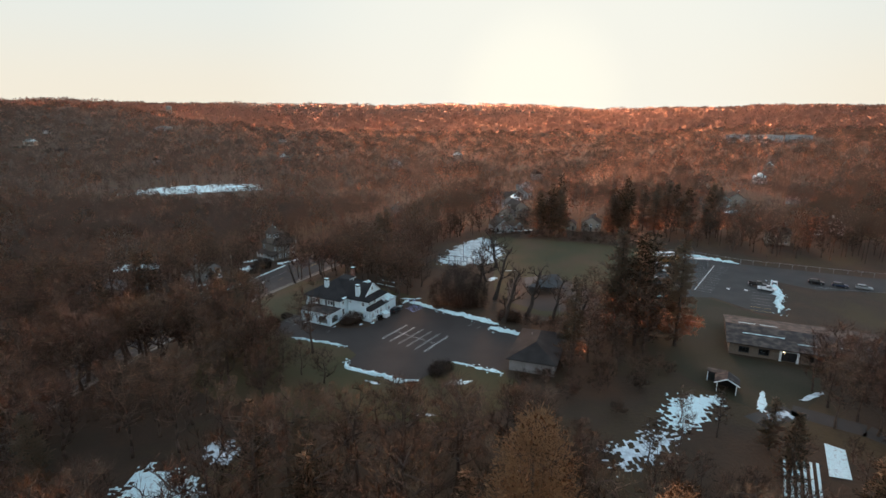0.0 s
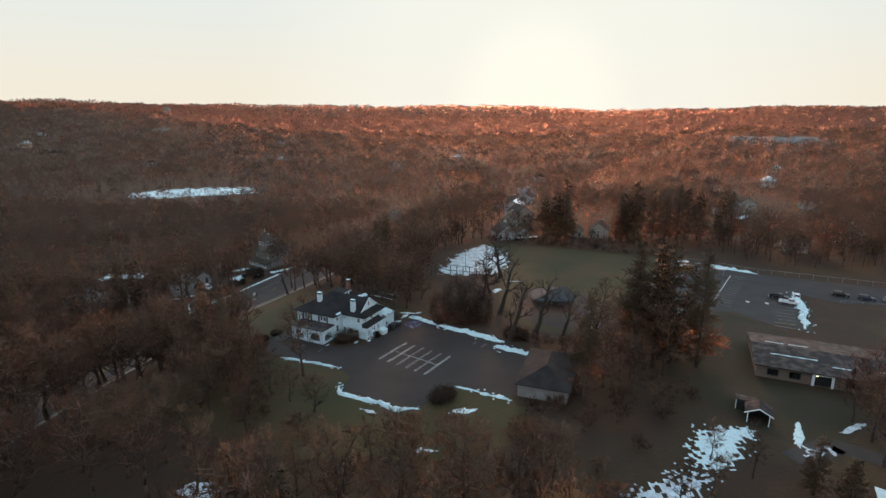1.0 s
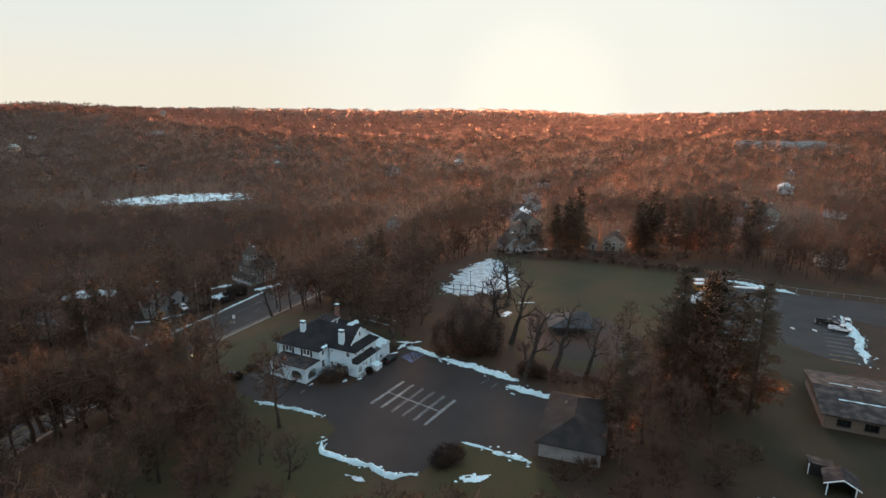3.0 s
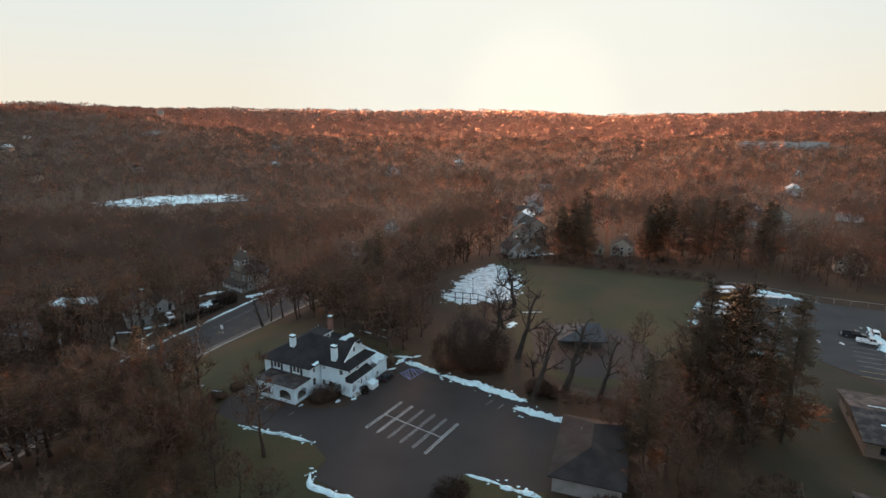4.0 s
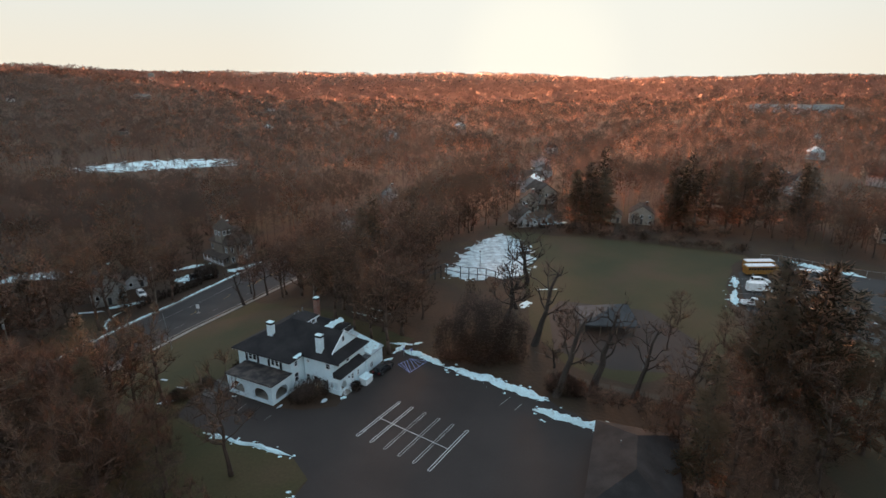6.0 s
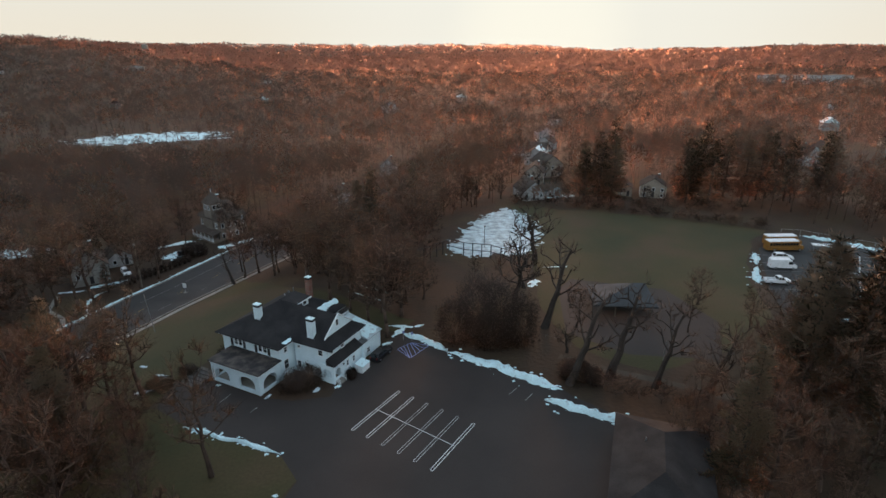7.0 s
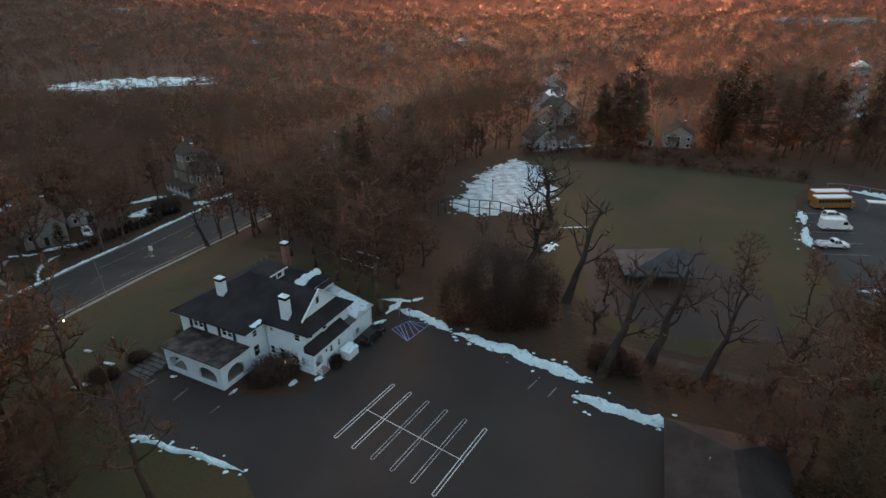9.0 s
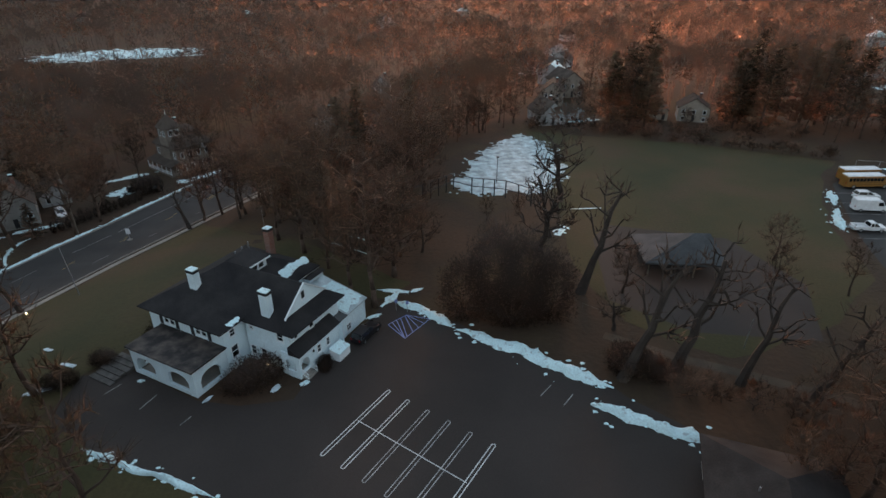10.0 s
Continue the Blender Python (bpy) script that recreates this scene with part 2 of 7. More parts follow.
# ---- building blocks ----
class Build:
    """Gathers corners and faces of one mesh."""

    def __init__(self):
        self.v, self.f = [], []

    def add(self, verts, faces, m=None):
        k = len(self.v)
        self.v += [tuple(m @ Vector(p)) if m else tuple(p) for p in verts]
        self.f += [tuple(i + k for i in q) for q in faces]
        return self

    def box(self, x0, y0, z0, x1, y1, z1, m=None):
        return self.add([(x, y, z) for z in (z0, z1) for y in (y0, y1) for x in (x0, x1)],
                        [(0, 2, 3, 1), (4, 5, 7, 6), (0, 1, 5, 4), (2, 6, 7, 3), (0, 4, 6, 2), (1, 3, 7, 5)], m)

    def tube(self, p, q, r0, r1, n=6, caps=True):
        p, q = Vector(p), Vector(q)
        d = (q - p).normalized()
        u = d.orthogonal().normalized()
        w = d.cross(u)
        ring = [(u * math.cos(2 * math.pi * i / n) + w * math.sin(2 * math.pi * i / n)) for i in range(n)]
        fs = [(i, (i + 1) % n, n + (i + 1) % n, n + i) for i in range(n)]
        if caps:
            fs += [tuple(range(n))[::-1], tuple(range(n, 2 * n))]
        return self.add([p + r0 * c for c in ring] + [q + r1 * c for c in ring], fs)

    def path(self, pts, radii, n=6):
        for p, q, a, b in zip(pts, pts[1:], radii, radii[1:]):
            self.tube(p, q, a, b, n)
        return self

    def prism(self, poly, z0, z1, m=None):
        n = len(poly)
        return self.add([(x, y, z0) for x, y in poly] + [(x, y, z1) for x, y in poly],
                        [tuple(range(n))[::-1], tuple(range(n, 2 * n))] + [(i, (i + 1) % n, n + (i + 1) % n, n + i) for i in range(n)], m)

    def side(self, poly, y0, y1, m=None):
        """A profile in x and z, drawn out along y."""
        n = len(poly)
        return self.add([(x, y0, z) for x, z in poly] + [(x, y1, z) for x, z in poly],
                        [tuple(range(n)), tuple(range(n, 2 * n))[::-1]] + [(i, n + i, n + (i + 1) % n, (i + 1) % n) for i in range(n)], m)


def mesh_of(name, b, material, clean=True, smooth=False, weld=False):
    me = bpy.data.meshes.new(name)
    me.from_pydata(b.v, [], b.f)
    if clean and len(b.f) < 20000:
        bm = bmesh.new()
        bm.from_mesh(me)
        if weld:
            bmesh.ops.remove_doubles(bm, verts=bm.verts, dist=0.001)
        bmesh.ops.recalc_face_normals(bm, faces=bm.faces)
        bm.to_mesh(me)
        bm.free()
    if smooth:
        me.shade_smooth()
    me.materials.append(material)
    return me


def part(name, b, material, parent=None, label="", smooth=False, weld=False):
    """One mesh object under a thing or a part."""
    ob = new(name, mesh_of(name, b, material, smooth=smooth, weld=weld))
    if parent:
        ob.parent = parent
    if label:
        ob["label"] = label
    return ob


def thing(name, m, label, category, group="", kind=""):
    ob = new(name)
    ob.empty_display_size = 0.5
    ob.matrix_world = m
    return tagged(ob, label, category, group, kind)


def flat_array_mesh(name, verts, faces, material, ngon=3, soft=None):
    """Mesh straight from arrays of corners and equal-sized faces; soft gives the crowns' rounded normals."""
    me = bpy.data.meshes.new(name)
    if soft is not None:
        a, b, c = (verts[faces[:, i]] for i in range(3))
        wrong = np.einsum("ij,ij->i", np.cross(b - a, c - a), soft[faces[:, 0]]) < 0
        faces = np.where(wrong[:, None], faces[:, ::-1], faces)
    me.vertices.add(len(verts))
    me.vertices.foreach_set("co", np.asarray(verts, dtype=np.float32).ravel())
    me.loops.add(len(faces) * ngon)
    me.loops.foreach_set("vertex_index", np.asarray(faces, dtype=np.int32).ravel())
    me.polygons.add(len(faces))
    me.polygons.foreach_set("loop_start", np.arange(0, len(faces) * ngon, ngon, dtype=np.int32))
    me.update(calc_edges=True)
    if soft is not None:
        me.shade_smooth()
        at_ = me.attributes.new("custom_normal", "FLOAT_VECTOR", "POINT")
        at_.data.foreach_set("vector", np.asarray(soft, dtype=np.float32).ravel())
    me.materials.append(material)
    return me


# ---- the lie of the land ----
def ramp01(a, b, t):
    t = np.clip((np.asarray(t, dtype=float) - a) / (b - a), 0, 1)
    return t * t * (3 - 2 * t)


def land(x, y):
    """Height of the ground: a level shelf, a fall to the road, a valley and hills round it."""
    x, y = np.asarray(x, dtype=float), np.asarray(y, dtype=float)
    z = -7.2 * ramp01(0, 45, (-x - 45) * 0.8 + (y - 150) * 0.45)
    z = z - 5.0 * ramp01(290, 600, y)
    r, az = np.hypot(x, y), np.degrees(np.arctan2(x, y))
    z = z + 1.0 * np.sin(x / 130 + 1.0) * np.sin(y / 110) * ramp01(330, 700, r)
    z = z + 58.0 * ramp01(-10, -34, az) * ramp01(-150, -100, az) * ramp01(450, 1700, r) * (1 + 0.10 * np.sin(x / 210) + 0.06 * np.sin(y / 90 + x / 130))
    z = z + (60.0 * (1 - 0.55 * ramp01(4, 16, az)) + 4.0 * np.sin(az / 4.3) + 3.0 * np.sin(az / 1.7 + 2) + 1.0 * np.sin(az * 1.9)) * ramp01(2700, 4300, r) * (1 - ramp01(-10, -34, az) * ramp01(-150, -100, az))
    z = z + 9.0 * ramp01(17, 24, az) * ramp01(150, 100, az) * ramp01(1900, 2800, r)
    return z


def at(x, y, dz=0.0):
    return Vector((x, y, float(land(x, y)) + dz))


def inside(x, y, poly):
    x, y = np.asarray(x, dtype=float), np.asarray(y, dtype=float)
    hit = np.zeros(x.shape, dtype=bool)
    for (x0, y0), (x1, y1) in zip(poly, poly[1:] + poly[:1]):
        if y0 != y1:
            hit ^= ((y0 > y) != (y1 > y)) & (x < (x1 - x0) * (y - y0) / (y1 - y0) + x0)
    return hit


def draped(name, poly, material, dz, cell=6.0):
    """A flat sheet that follows the land, cut into cells, with a soft uneven edge."""
    bm = bmesh.new()
    bm.faces.new([bm.verts.new((x, y, 0)) for x, y in poly])
    for axis in (0, 1):
        lo, hi = min(p[axis] for p in poly), max(p[axis] for p in poly)
        k = math.floor(lo / cell) + 1
        while k * cell < hi:
            co, no = [0, 0, 0], [0, 0, 0]
            co[axis], no[axis] = k * cell, 1
            bmesh.ops.bisect_plane(bm, geom=bm.verts[:] + bm.edges[:] + bm.faces[:], plane_co=co, plane_no=no)
            k += 1
    for v in bm.verts:
        v.co.z = float(land(v.co.x, v.co.y)) + dz
    bmesh.ops.recalc_face_normals(bm, faces=bm.faces)
    me = bpy.data.meshes.new(name)
    bm.to_mesh(me)
    bm.free()
    if sum(p.normal.z for p in me.polygons) < 0:
        me.flip_normals()
    me.materials.append(material)
    return new(name, me)


def ragged(poly, step, amount, seed):
    """The outline with its edges broken into short uneven steps."""
    rng, out = random.Random(seed), []
    for (x0, y0), (x1, y1) in zip(poly, poly[1:] + poly[:1]):
        n = max(1, int(math.hypot(x1 - x0, y1 - y0) / step))
        for i in range(n):
            out.append((x0 + (x1 - x0) * i / n + rng.uniform(-amount, amount), y0 + (y1 - y0) * i / n + rng.uniform(-amount, amount)))
    return out


def steps(a, b, first, grow, top):
    """Grid lines: even between a and b, then wider and wider to the far edge."""
    mid = list(np.arange(a, b + first, first))
    up, d = [], first
    while (up[-1] if up else mid[-1]) < top:
        d *= grow
        up.append((up[-1] if up else mid[-1]) + d)
    down, d = [], first
    while (down[-1] if down else mid[0]) > -top:
        d *= grow
        down.append((down[-1] if down else mid[0]) - d)
    return np.array(down[::-1] + mid + up)


gx, gy = steps(-130, 180, 5.0, 1.07, 4700), steps(30, 330, 5.0, 1.07, 4700)
GX, GY = np.meshgrid(gx, gy)
gv = np.stack([GX.ravel(), GY.ravel(), land(GX, GY).ravel()], axis=1)
idx = np.arange(len(gx) * len(gy)).reshape(len(gy), len(gx))
gf = np.stack([idx[:-1, :-1], idx[:-1, 1:], idx[1:, 1:], idx[1:, :-1]], axis=-1).reshape(-1, 4)
ground = new("ground", flat_array_mesh("ground", gv, gf, LITTER, 4))
ground.data.shade_smooth()
tagged(ground, "brown leaf-littered woodland ground with rough winter grass", "ground", kind="structure")

# axes of the main house and of the marked car park
HOUSE = pose(-32.0, 145.7, 0, 0, 0, -26.5)


def hp(a, b):
    p = HOUSE @ Vector((a, b, 0))
    return (p.x, p.y)

# ---- ground sheets, car parks, road ----
LOT = [(-12.0, 166.3), (-10.0, 166.0), (-4.2, 162.0), (2.0, 157.2), (8.0, 153.9), (15.5, 148.4), (17.0, 145.8), (23.4, 140.0), (16.2, 119.8), (13.5, 119.0), (7.5, 121.4), (2.2, 123.8), (-1.5, 119.0),
       (-5.2, 114.6), (-8.2, 113.6), (-14.0, 117.0), (-19.5, 120.2), (-23.4, 122.4), (-21.8, 127.5), (-25.0, 132.0), (-33.5, 135.6), (-41.0, 138.6), (-47.0, 142.5), (-47.5, 149.5), (-41.5, 150.4), (-32.0, 145.3),
       (-26.8, 144.4), (-21.0, 145.4), (-20.2, 148.4), (-14.6, 160.2)]
tagged(draped("pavement", LOT, ASPHALT, 0.05, 20), "dark asphalt car park with faded hairpin stall lines", "car park", kind="structure")
LAWN = ragged([(-62, 127), (-48, 143), (-41, 139.5), (-25, 132.5), (-22, 127.5), (-24, 122), (-8, 113), (2, 124.5), (14, 119), (19, 108), (6, 98), (-30, 97), (-60, 112)], 3, 0.8, 3)
tagged(draped("ground_lawn_south", LAWN, GRASS, 0.025, 6), "rough dull-green winter lawn below the car park", "lawn", kind="structure")
LAWN2 = ragged([(-76, 150), (-74.6, 156), (-71.2, 167), (-67.6, 177), (-63.6, 188), (-58.1, 200), (-55.8, 205), (-40, 192), (-24, 182), (-9, 171), (-12, 166.5), (-34.5, 172), (-47.5, 150), (-48, 143), (-60, 134)], 3, 0.6, 4)
tagged(draped("ground_lawn_west", LAWN2, GRASS, 0.03, 5), "sloping winter lawn between the house and the road", "lawn", kind="structure")
FIELD = ragged([(20, 203), (14, 212), (21, 257), (36, 250.5), (64, 244), (94, 228.5), (84, 218), (76, 205), (69, 190), (64, 172), (50, 160), (33, 152), (21, 160), (17, 182)], 4, 0.7, 5)
tagged(draped("ground_field", FIELD, GRASS, 0.03, 10), "open dull-green sports field of mown winter grass", "field", kind="structure")
EASTGRASS = ragged([(52, 128), (62, 158), (70, 170), (84, 172), (97, 152), (80, 146), (72, 128), (88, 117), (82, 108), (70, 96), (58, 110)], 3, 0.6, 6)
tagged(draped("ground_grass_east", EASTGRASS, DARKGRASS, 0.03, 8), "dark winter grass round the low brick building", "lawn", kind="structure")
LOT2 = [(66, 166), (68, 176), (71.5, 187), (79, 204), (83, 213), (96, 223), (101, 222.5), (117, 208.5), (150, 193), (175, 182), (170, 172), (127, 177), (118, 186.5), (103, 155), (96, 156), (88, 170), (80, 170)]
tagged(draped("pavement_school", LOT2, ASPHALT_WORN, 0.05, 20), "grey worn asphalt car park with many stall lines", "car park", kind="structure")

ROAD_S = [(-90, 60), (-84.5, 100), (-81, 135), (-77.5, 155.6), (-73.8, 167.6), (-70.2, 177.6), (-66.2, 188.6), (-60.7, 200.6), (-58.4, 205.6), (-50, 224.5), (-38, 250.5), (-22, 290), (-6, 335)]
ROAD_N = [(-107, 62), (-102, 102), (-98, 138), (-94, 161), (-89.7, 174.5), (-86.1, 184.5), (-82.1, 195.5), (-76.9, 207.5), (-75, 213), (-67.5, 232), (-55, 258), (-38, 297), (-22, 342)]


def between(s, k=None):
    """The line a share s of the way over the road."""
    return [(a[0] + (b[0] - a[0]) * s, a[1] + (b[1] - a[1]) * s) for a, b in zip(ROAD_S, ROAD_N)]


def dense(line, step=2.5):
    out = []
    for (x0, y0), (x1, y1) in zip(line, line[1:]):
        n = max(1, int(math.hypot(x1 - x0, y1 - y0) / step))
        out += [(x0 + (x1 - x0) * i / n, y0 + (y1 - y0) * i / n) for i in range(n)]
    return out + [line[-1]]


def ribbon(name, line, width, material, dz, thick=0.0, label="", category="", dash=None, parent=None):
    """A painted line, kerb or path along a polyline that follows the land."""
    b = Build()
    pts = dense(line)
    run = 0.0
    for (x0, y0), (x1, y1) in zip(pts, pts[1:]):
        d = math.hypot(x1 - x0, y1 - y0)
        run += d
        if d < 1e-6 or (dash and (run % (dash[0] + dash[1])) > dash[0]):
            continue
        nx, ny = -(y1 - y0) / d * width / 2, (x1 - x0) / d * width / 2
        q = [(x0 + nx, y0 + ny), (x0 - nx, y0 - ny), (x1 - nx, y1 - ny), (x1 + nx, y1 + ny)]
        top = [(x, y, float(land(x, y)) + dz + thick) for x, y in q]
        if thick:
            b.add([(x, y, z - thick - 0.1) for x, y, z in top] + top, [(4, 5, 6, 7), (0, 1, 5, 4), (1, 2, 6, 5), (2, 3, 7, 6), (3, 0, 4, 7)])
        else:
            b.add(top, [(0, 1, 2, 3)])
    ob = part(name, b, material, parent)
    return tagged(ob, label, category, kind="structure") if not parent else ob


tagged(draped("road", ROAD_S + ROAD_N[::-1], ASPHALT_WORN, 0.06, 5), "four-lane grey asphalt road sloping through the trees", "road", kind="structure")
ribbon("trim_road_lines", between(0.46), 0.14, YELLOWPAINT, 0.075, label="faded double yellow centre line on the road", category="road marking")
ribbon("trim_road_lines", between(0.50), 0.14, YELLOWPAINT, 0.075, label="faded double yellow centre line on the road", category="road marking")
for s in (0.24, 0.72):
    ribbon("trim_lane_lines", between(s), 0.13, WORNPAINT, 0.075, label="worn white lane line on the road", category="road marking")
ribbon("trim_kerb_south", between(-0.01), 0.3, CONCRETE, 0.06, 0.14, "pale concrete kerb along the road", "kerb")
ribbon("trim_kerb_north", between(1.01), 0.3, CONCRETE, 0.06, 0.14, "pale concrete kerb along the far side of the road", "kerb")
ribbon("pavement_walk", between(-0.10), 1.3, CONCRETE, 0.05, 0.04, "narrow pale concrete pavement beside the road", "pavement")
ribbon("pavement_path", [(-100, 198), (-97, 190), (-91, 186), (-88, 181.5)], 1.0, CONCRETE, 0.04, 0.04, "curved concrete front path to a house", "path")
ribbon("pavement_drive", [(62, 97), (72, 101.5), (82, 94), (92, 80), (105, 62)], 5.0, ASPHALT_WORN, 0.035, 0.0, "pale worn service drive", "drive")
ribbon("pavement_track", [(17.5, 157.5), (26, 152.5), (34, 149), (48, 142), (60, 139)], 1.6, DIRT, 0.035, 0.0, "worn dirt path below the row of trees", "path")
tagged(draped("pavement_court", [(20.5, 166), (23, 186), (27, 192), (47, 186), (52, 170), (46, 156), (30, 158)], ASPHALT, 0.045, 20), "old grey asphalt play area under the trees", "play area", kind="structure")


# ---- painted stalls ----
def hairpin(b, p, q, gap=0.42, w=0.10):
    """Two parallel stall lines joined round their ends."""
    (x0, y0), (x1, y1) = p, q
    d = math.hypot(x1 - x0, y1 - y0)
    ux, uy = (x1 - x0) / d, (y1 - y0) / d
    pts = []
    for k in range(7):
        a = math.pi / 2 + math.pi * k / 6
        pts.append((x0 + ux * (gap / 2 + gap / 2 * math.cos(a)) - uy * gap / 2 * math.sin(a), y0 + uy * (gap / 2 + gap / 2 * math.cos(a)) + ux * gap / 2 * math.sin(a)))
    for k in range(7):
        a = -math.pi / 2 + math.pi * k / 6
        pts.append((x1 + ux * (-gap / 2 + gap / 2 * math.cos(a)) - uy * gap / 2 * math.sin(a), y1 + uy * (-gap / 2 + gap / 2 * math.cos(a)) + ux * gap / 2 * math.sin(a)))
    stroke(b, pts + pts[:1], w)


def stroke(b, pts, w, z=0.057):
    for (x0, y0), (x1, y1) in zip(pts, pts[1:]):
        d = math.hypot(x1 - x0, y1 - y0)
        if d > 1e-6:
            nx, ny = -(y1 - y0) / d * w / 2, (x1 - x0) / d * w / 2
            b.add([(x0 + nx, y0 + ny, z), (x0 - nx, y0 - ny, z), (x1 - nx, y1 - ny, z), (x1 + nx, y1 + ny, z)], [(0, 1, 2, 3)])


TL, TR, BL, BR = Vector((-10.2, 146.9)), Vector((1.3, 138.8)), Vector((-16.3, 137.4)), Vector((-4.8, 129.3))
for i in range(6):
    p, q = TL.lerp(TR, i / 5), BL.lerp(BR, i / 5)
    b = Build()
    hairpin(b, tuple(q), tuple(p), w=0.12 if i in (0, 1, 5) else 0.10)
    tagged(part("parking_line", b, ROADPAINT if i in (0, 1, 5) else HALFPAINT), "white hairpin stall line painted on asphalt", "parking line", "hairpin stall lines", "structure")
b = Build()
p, q = (TL + BL) / 2, (TR + BR) / 2
stroke(b, [tuple(p), tuple(q)], 0.11, 0.062)
tagged(part("parking_line", b, ROADPAINT), "long white divider line between two rows of stalls", "parking line", "hairpin stall lines", "structure")
b = Build()
hat = [(-11.5, 159.9), (-9.1, 162.2), (-5.8, 161.2), (-9.0, 156.8)]
stroke(b, hat + hat[:1], 0.12)
for i in range(1, 7):
    s = i / 7
    p = Vector(hat[0]).lerp(Vector(hat[1]), min(1, s * 1.6))
    q = Vector(hat[3]).lerp(Vector(hat[2]), max(0, s * 1.6 - 0.6))
    stroke(b, [tuple(p), tuple(q)], 0.12, 0.061)
tagged(part("parking_hatch", b, BLUEPAINT), "blue-white hatched accessible bay painted on asphalt", "parking line", kind="structure")
for p, q in (((-43.0, 146.3), (-41.9, 148.1)), ((-37.8, 143.9), (-36.9, 146.2)), ((-32.3, 141.5), (-31.6, 142.8)), ((7.2, 145.9), (8.7, 147.7)), ((9.6, 144.4), (11.0, 146.2))):
    b = Build()
    stroke(b, [p, q], 0.12)
    tagged(part("parking_line", b, WORNPAINT), "short faded white stall line on asphalt", "parking line", "faded stall lines", "structure")

# stalls of the school car park: a spine with lines on either side, and rows by the trucks
b = Build()
p, q = Vector((106.0, 206.5)), Vector((85.5, 177.5))
stroke(b, [tuple(p), tuple(q)], 0.3)
n2 = Vector((-(q - p).y, (q - p).x)).normalized()
tagged(part("parking_line", b, ROADPAINT), "long white spine line of the stall block", "parking line", "school stall lines", "structure")
for i in range(13):
    c = p.lerp(q, i / 12)
    for s in (-5.2, 5.2):
        b = Build()
        stroke(b, [tuple(c), tuple(c + n2 * s)], 0.16, 0.062)
        tagged(part("parking_line", b, WORNPAINT), "white stall line painted on grey asphalt", "parking line", "school stall lines", "structure")
for i in range(9):
    b = Build()
    c = Vector((112.0, 178.0)).lerp(Vector((99.5, 156.5)), i / 8)
    stroke(b, [tuple(c), tuple(c + Vector((-5.0, 2.4)))], 0.16)
    tagged(part("parking_line", b, YELLOWPAINT if i > 6 else WORNPAINT), "stall line beside the snow bank on grey asphalt", "parking line", "school stall lines", "structure")
for x, y in ((97.5, 178.5), (102.8, 177.0)):
    b = Build()
    b.add([(x - 0.35, y - 0.7, 0.06), (x + 0.35, y - 0.7, 0.06), (x + 0.35, y + 0.2, 0.06), (x + 0.8, y + 0.2, 0.06), (x, y + 1.1, 0.06), (x - 0.8, y + 0.2, 0.06), (x - 0.35, y + 0.2, 0.06)], [(0, 1, 2, 3, 4, 5, 6)])
    tagged(part("road_arrow", b, ROADPAINT), "white direction arrow painted on grey asphalt", "road marking", "direction arrows", "structure")
for i in range(5):
    b = Build()
    stroke(b, [(70.5 + i * 2.4, 186.2 + i * 5.4), (79.5 + i * 2.4, 185.4 + i * 5.4)], 0.14)
    tagged(part("parking_line", b, WORNPAINT), "stall line between parked vehicles", "parking line", "school stall lines", "structure")


# ---- snow ----
def snow_bank(line, width, high, seed, label, base=0.05):
    """A ploughed ridge of old snow: lumpy, tapered at both ends."""
    rng, pts = random.Random(seed), dense(line, 0.45)
    b, prof = Build(), 7
    n = len(pts)
    for i, (x, y) in enumerate(pts):
        x2, y2 = pts[min(i + 1, n - 1)]
        x1, y1 = pts[max(i - 1, 0)]
        d = math.hypot(x2 - x1, y2 - y1)
        nx, ny = -(y2 - y1) / d, (x2 - x1) / d
        s = i / (n - 1)
        taper = min(1, 5 * s + 0.15, 5 * (1 - s) + 0.15)
        w = width * taper * (0.75 + 0.6 * noise.noise((x * 0.45, y * 0.45, seed)) + rng.uniform(-0.16, 0.16))
        w = max(w, 0.15)
        off = 0.35 * width * noise.noise((x * 0.25, y * 0.25, seed + 9.0))
        for j in range(prof):
            u = -1 + 2 * j / (prof - 1)
            hgt = high * taper * (1 - u * u) * (0.8 + 1.1 * noise.noise((x * 0.9 + u, y * 0.9, seed + 3.0)) + rng.uniform(-0.18, 0.18))
            px, py = x + nx * (u * w / 2 + off), y + ny * (u * w / 2 + off)
            b.v.append((px, py, float(land(px, py)) + base + (max(0.03, hgt) if 0 < j < prof - 1 else -0.05)))
    for i in range(n - 1):
        for j in range(prof - 1):
            k = i * prof + j
            b.f.append((k, k + 1, k + prof + 1, k + prof))
    for _ in range(int(n * 1.1)):                       # crumbs and thin melting edges beside the ridge
        x, y = pts[rng.randrange(n)]
        px, py = x + rng.gauss(0, 0.42 * width), y + rng.gauss(0, 0.42 * width)
        z, r = float(land(px, py)) + base, rng.uniform(0.05, 0.26) * min(1.3, width)
        k = len(b.v)
        for a in range(6):
            q = r * rng.uniform(0.6, 1.3)
            b.v.append((px + q * math.cos(a * 1.047) * 1.3, py + q * math.sin(a * 1.047), z - 0.02))
        b.v.append((px, py, z + r * rng.uniform(0.25, 0.6)))
        b.f += [(k + a, k + (a + 1) % 6, k + 6) for a in range(6)]
    return tagged(part("snow_bank", b, SNOW, smooth=True), label, "snow", "snow banks", "structure")


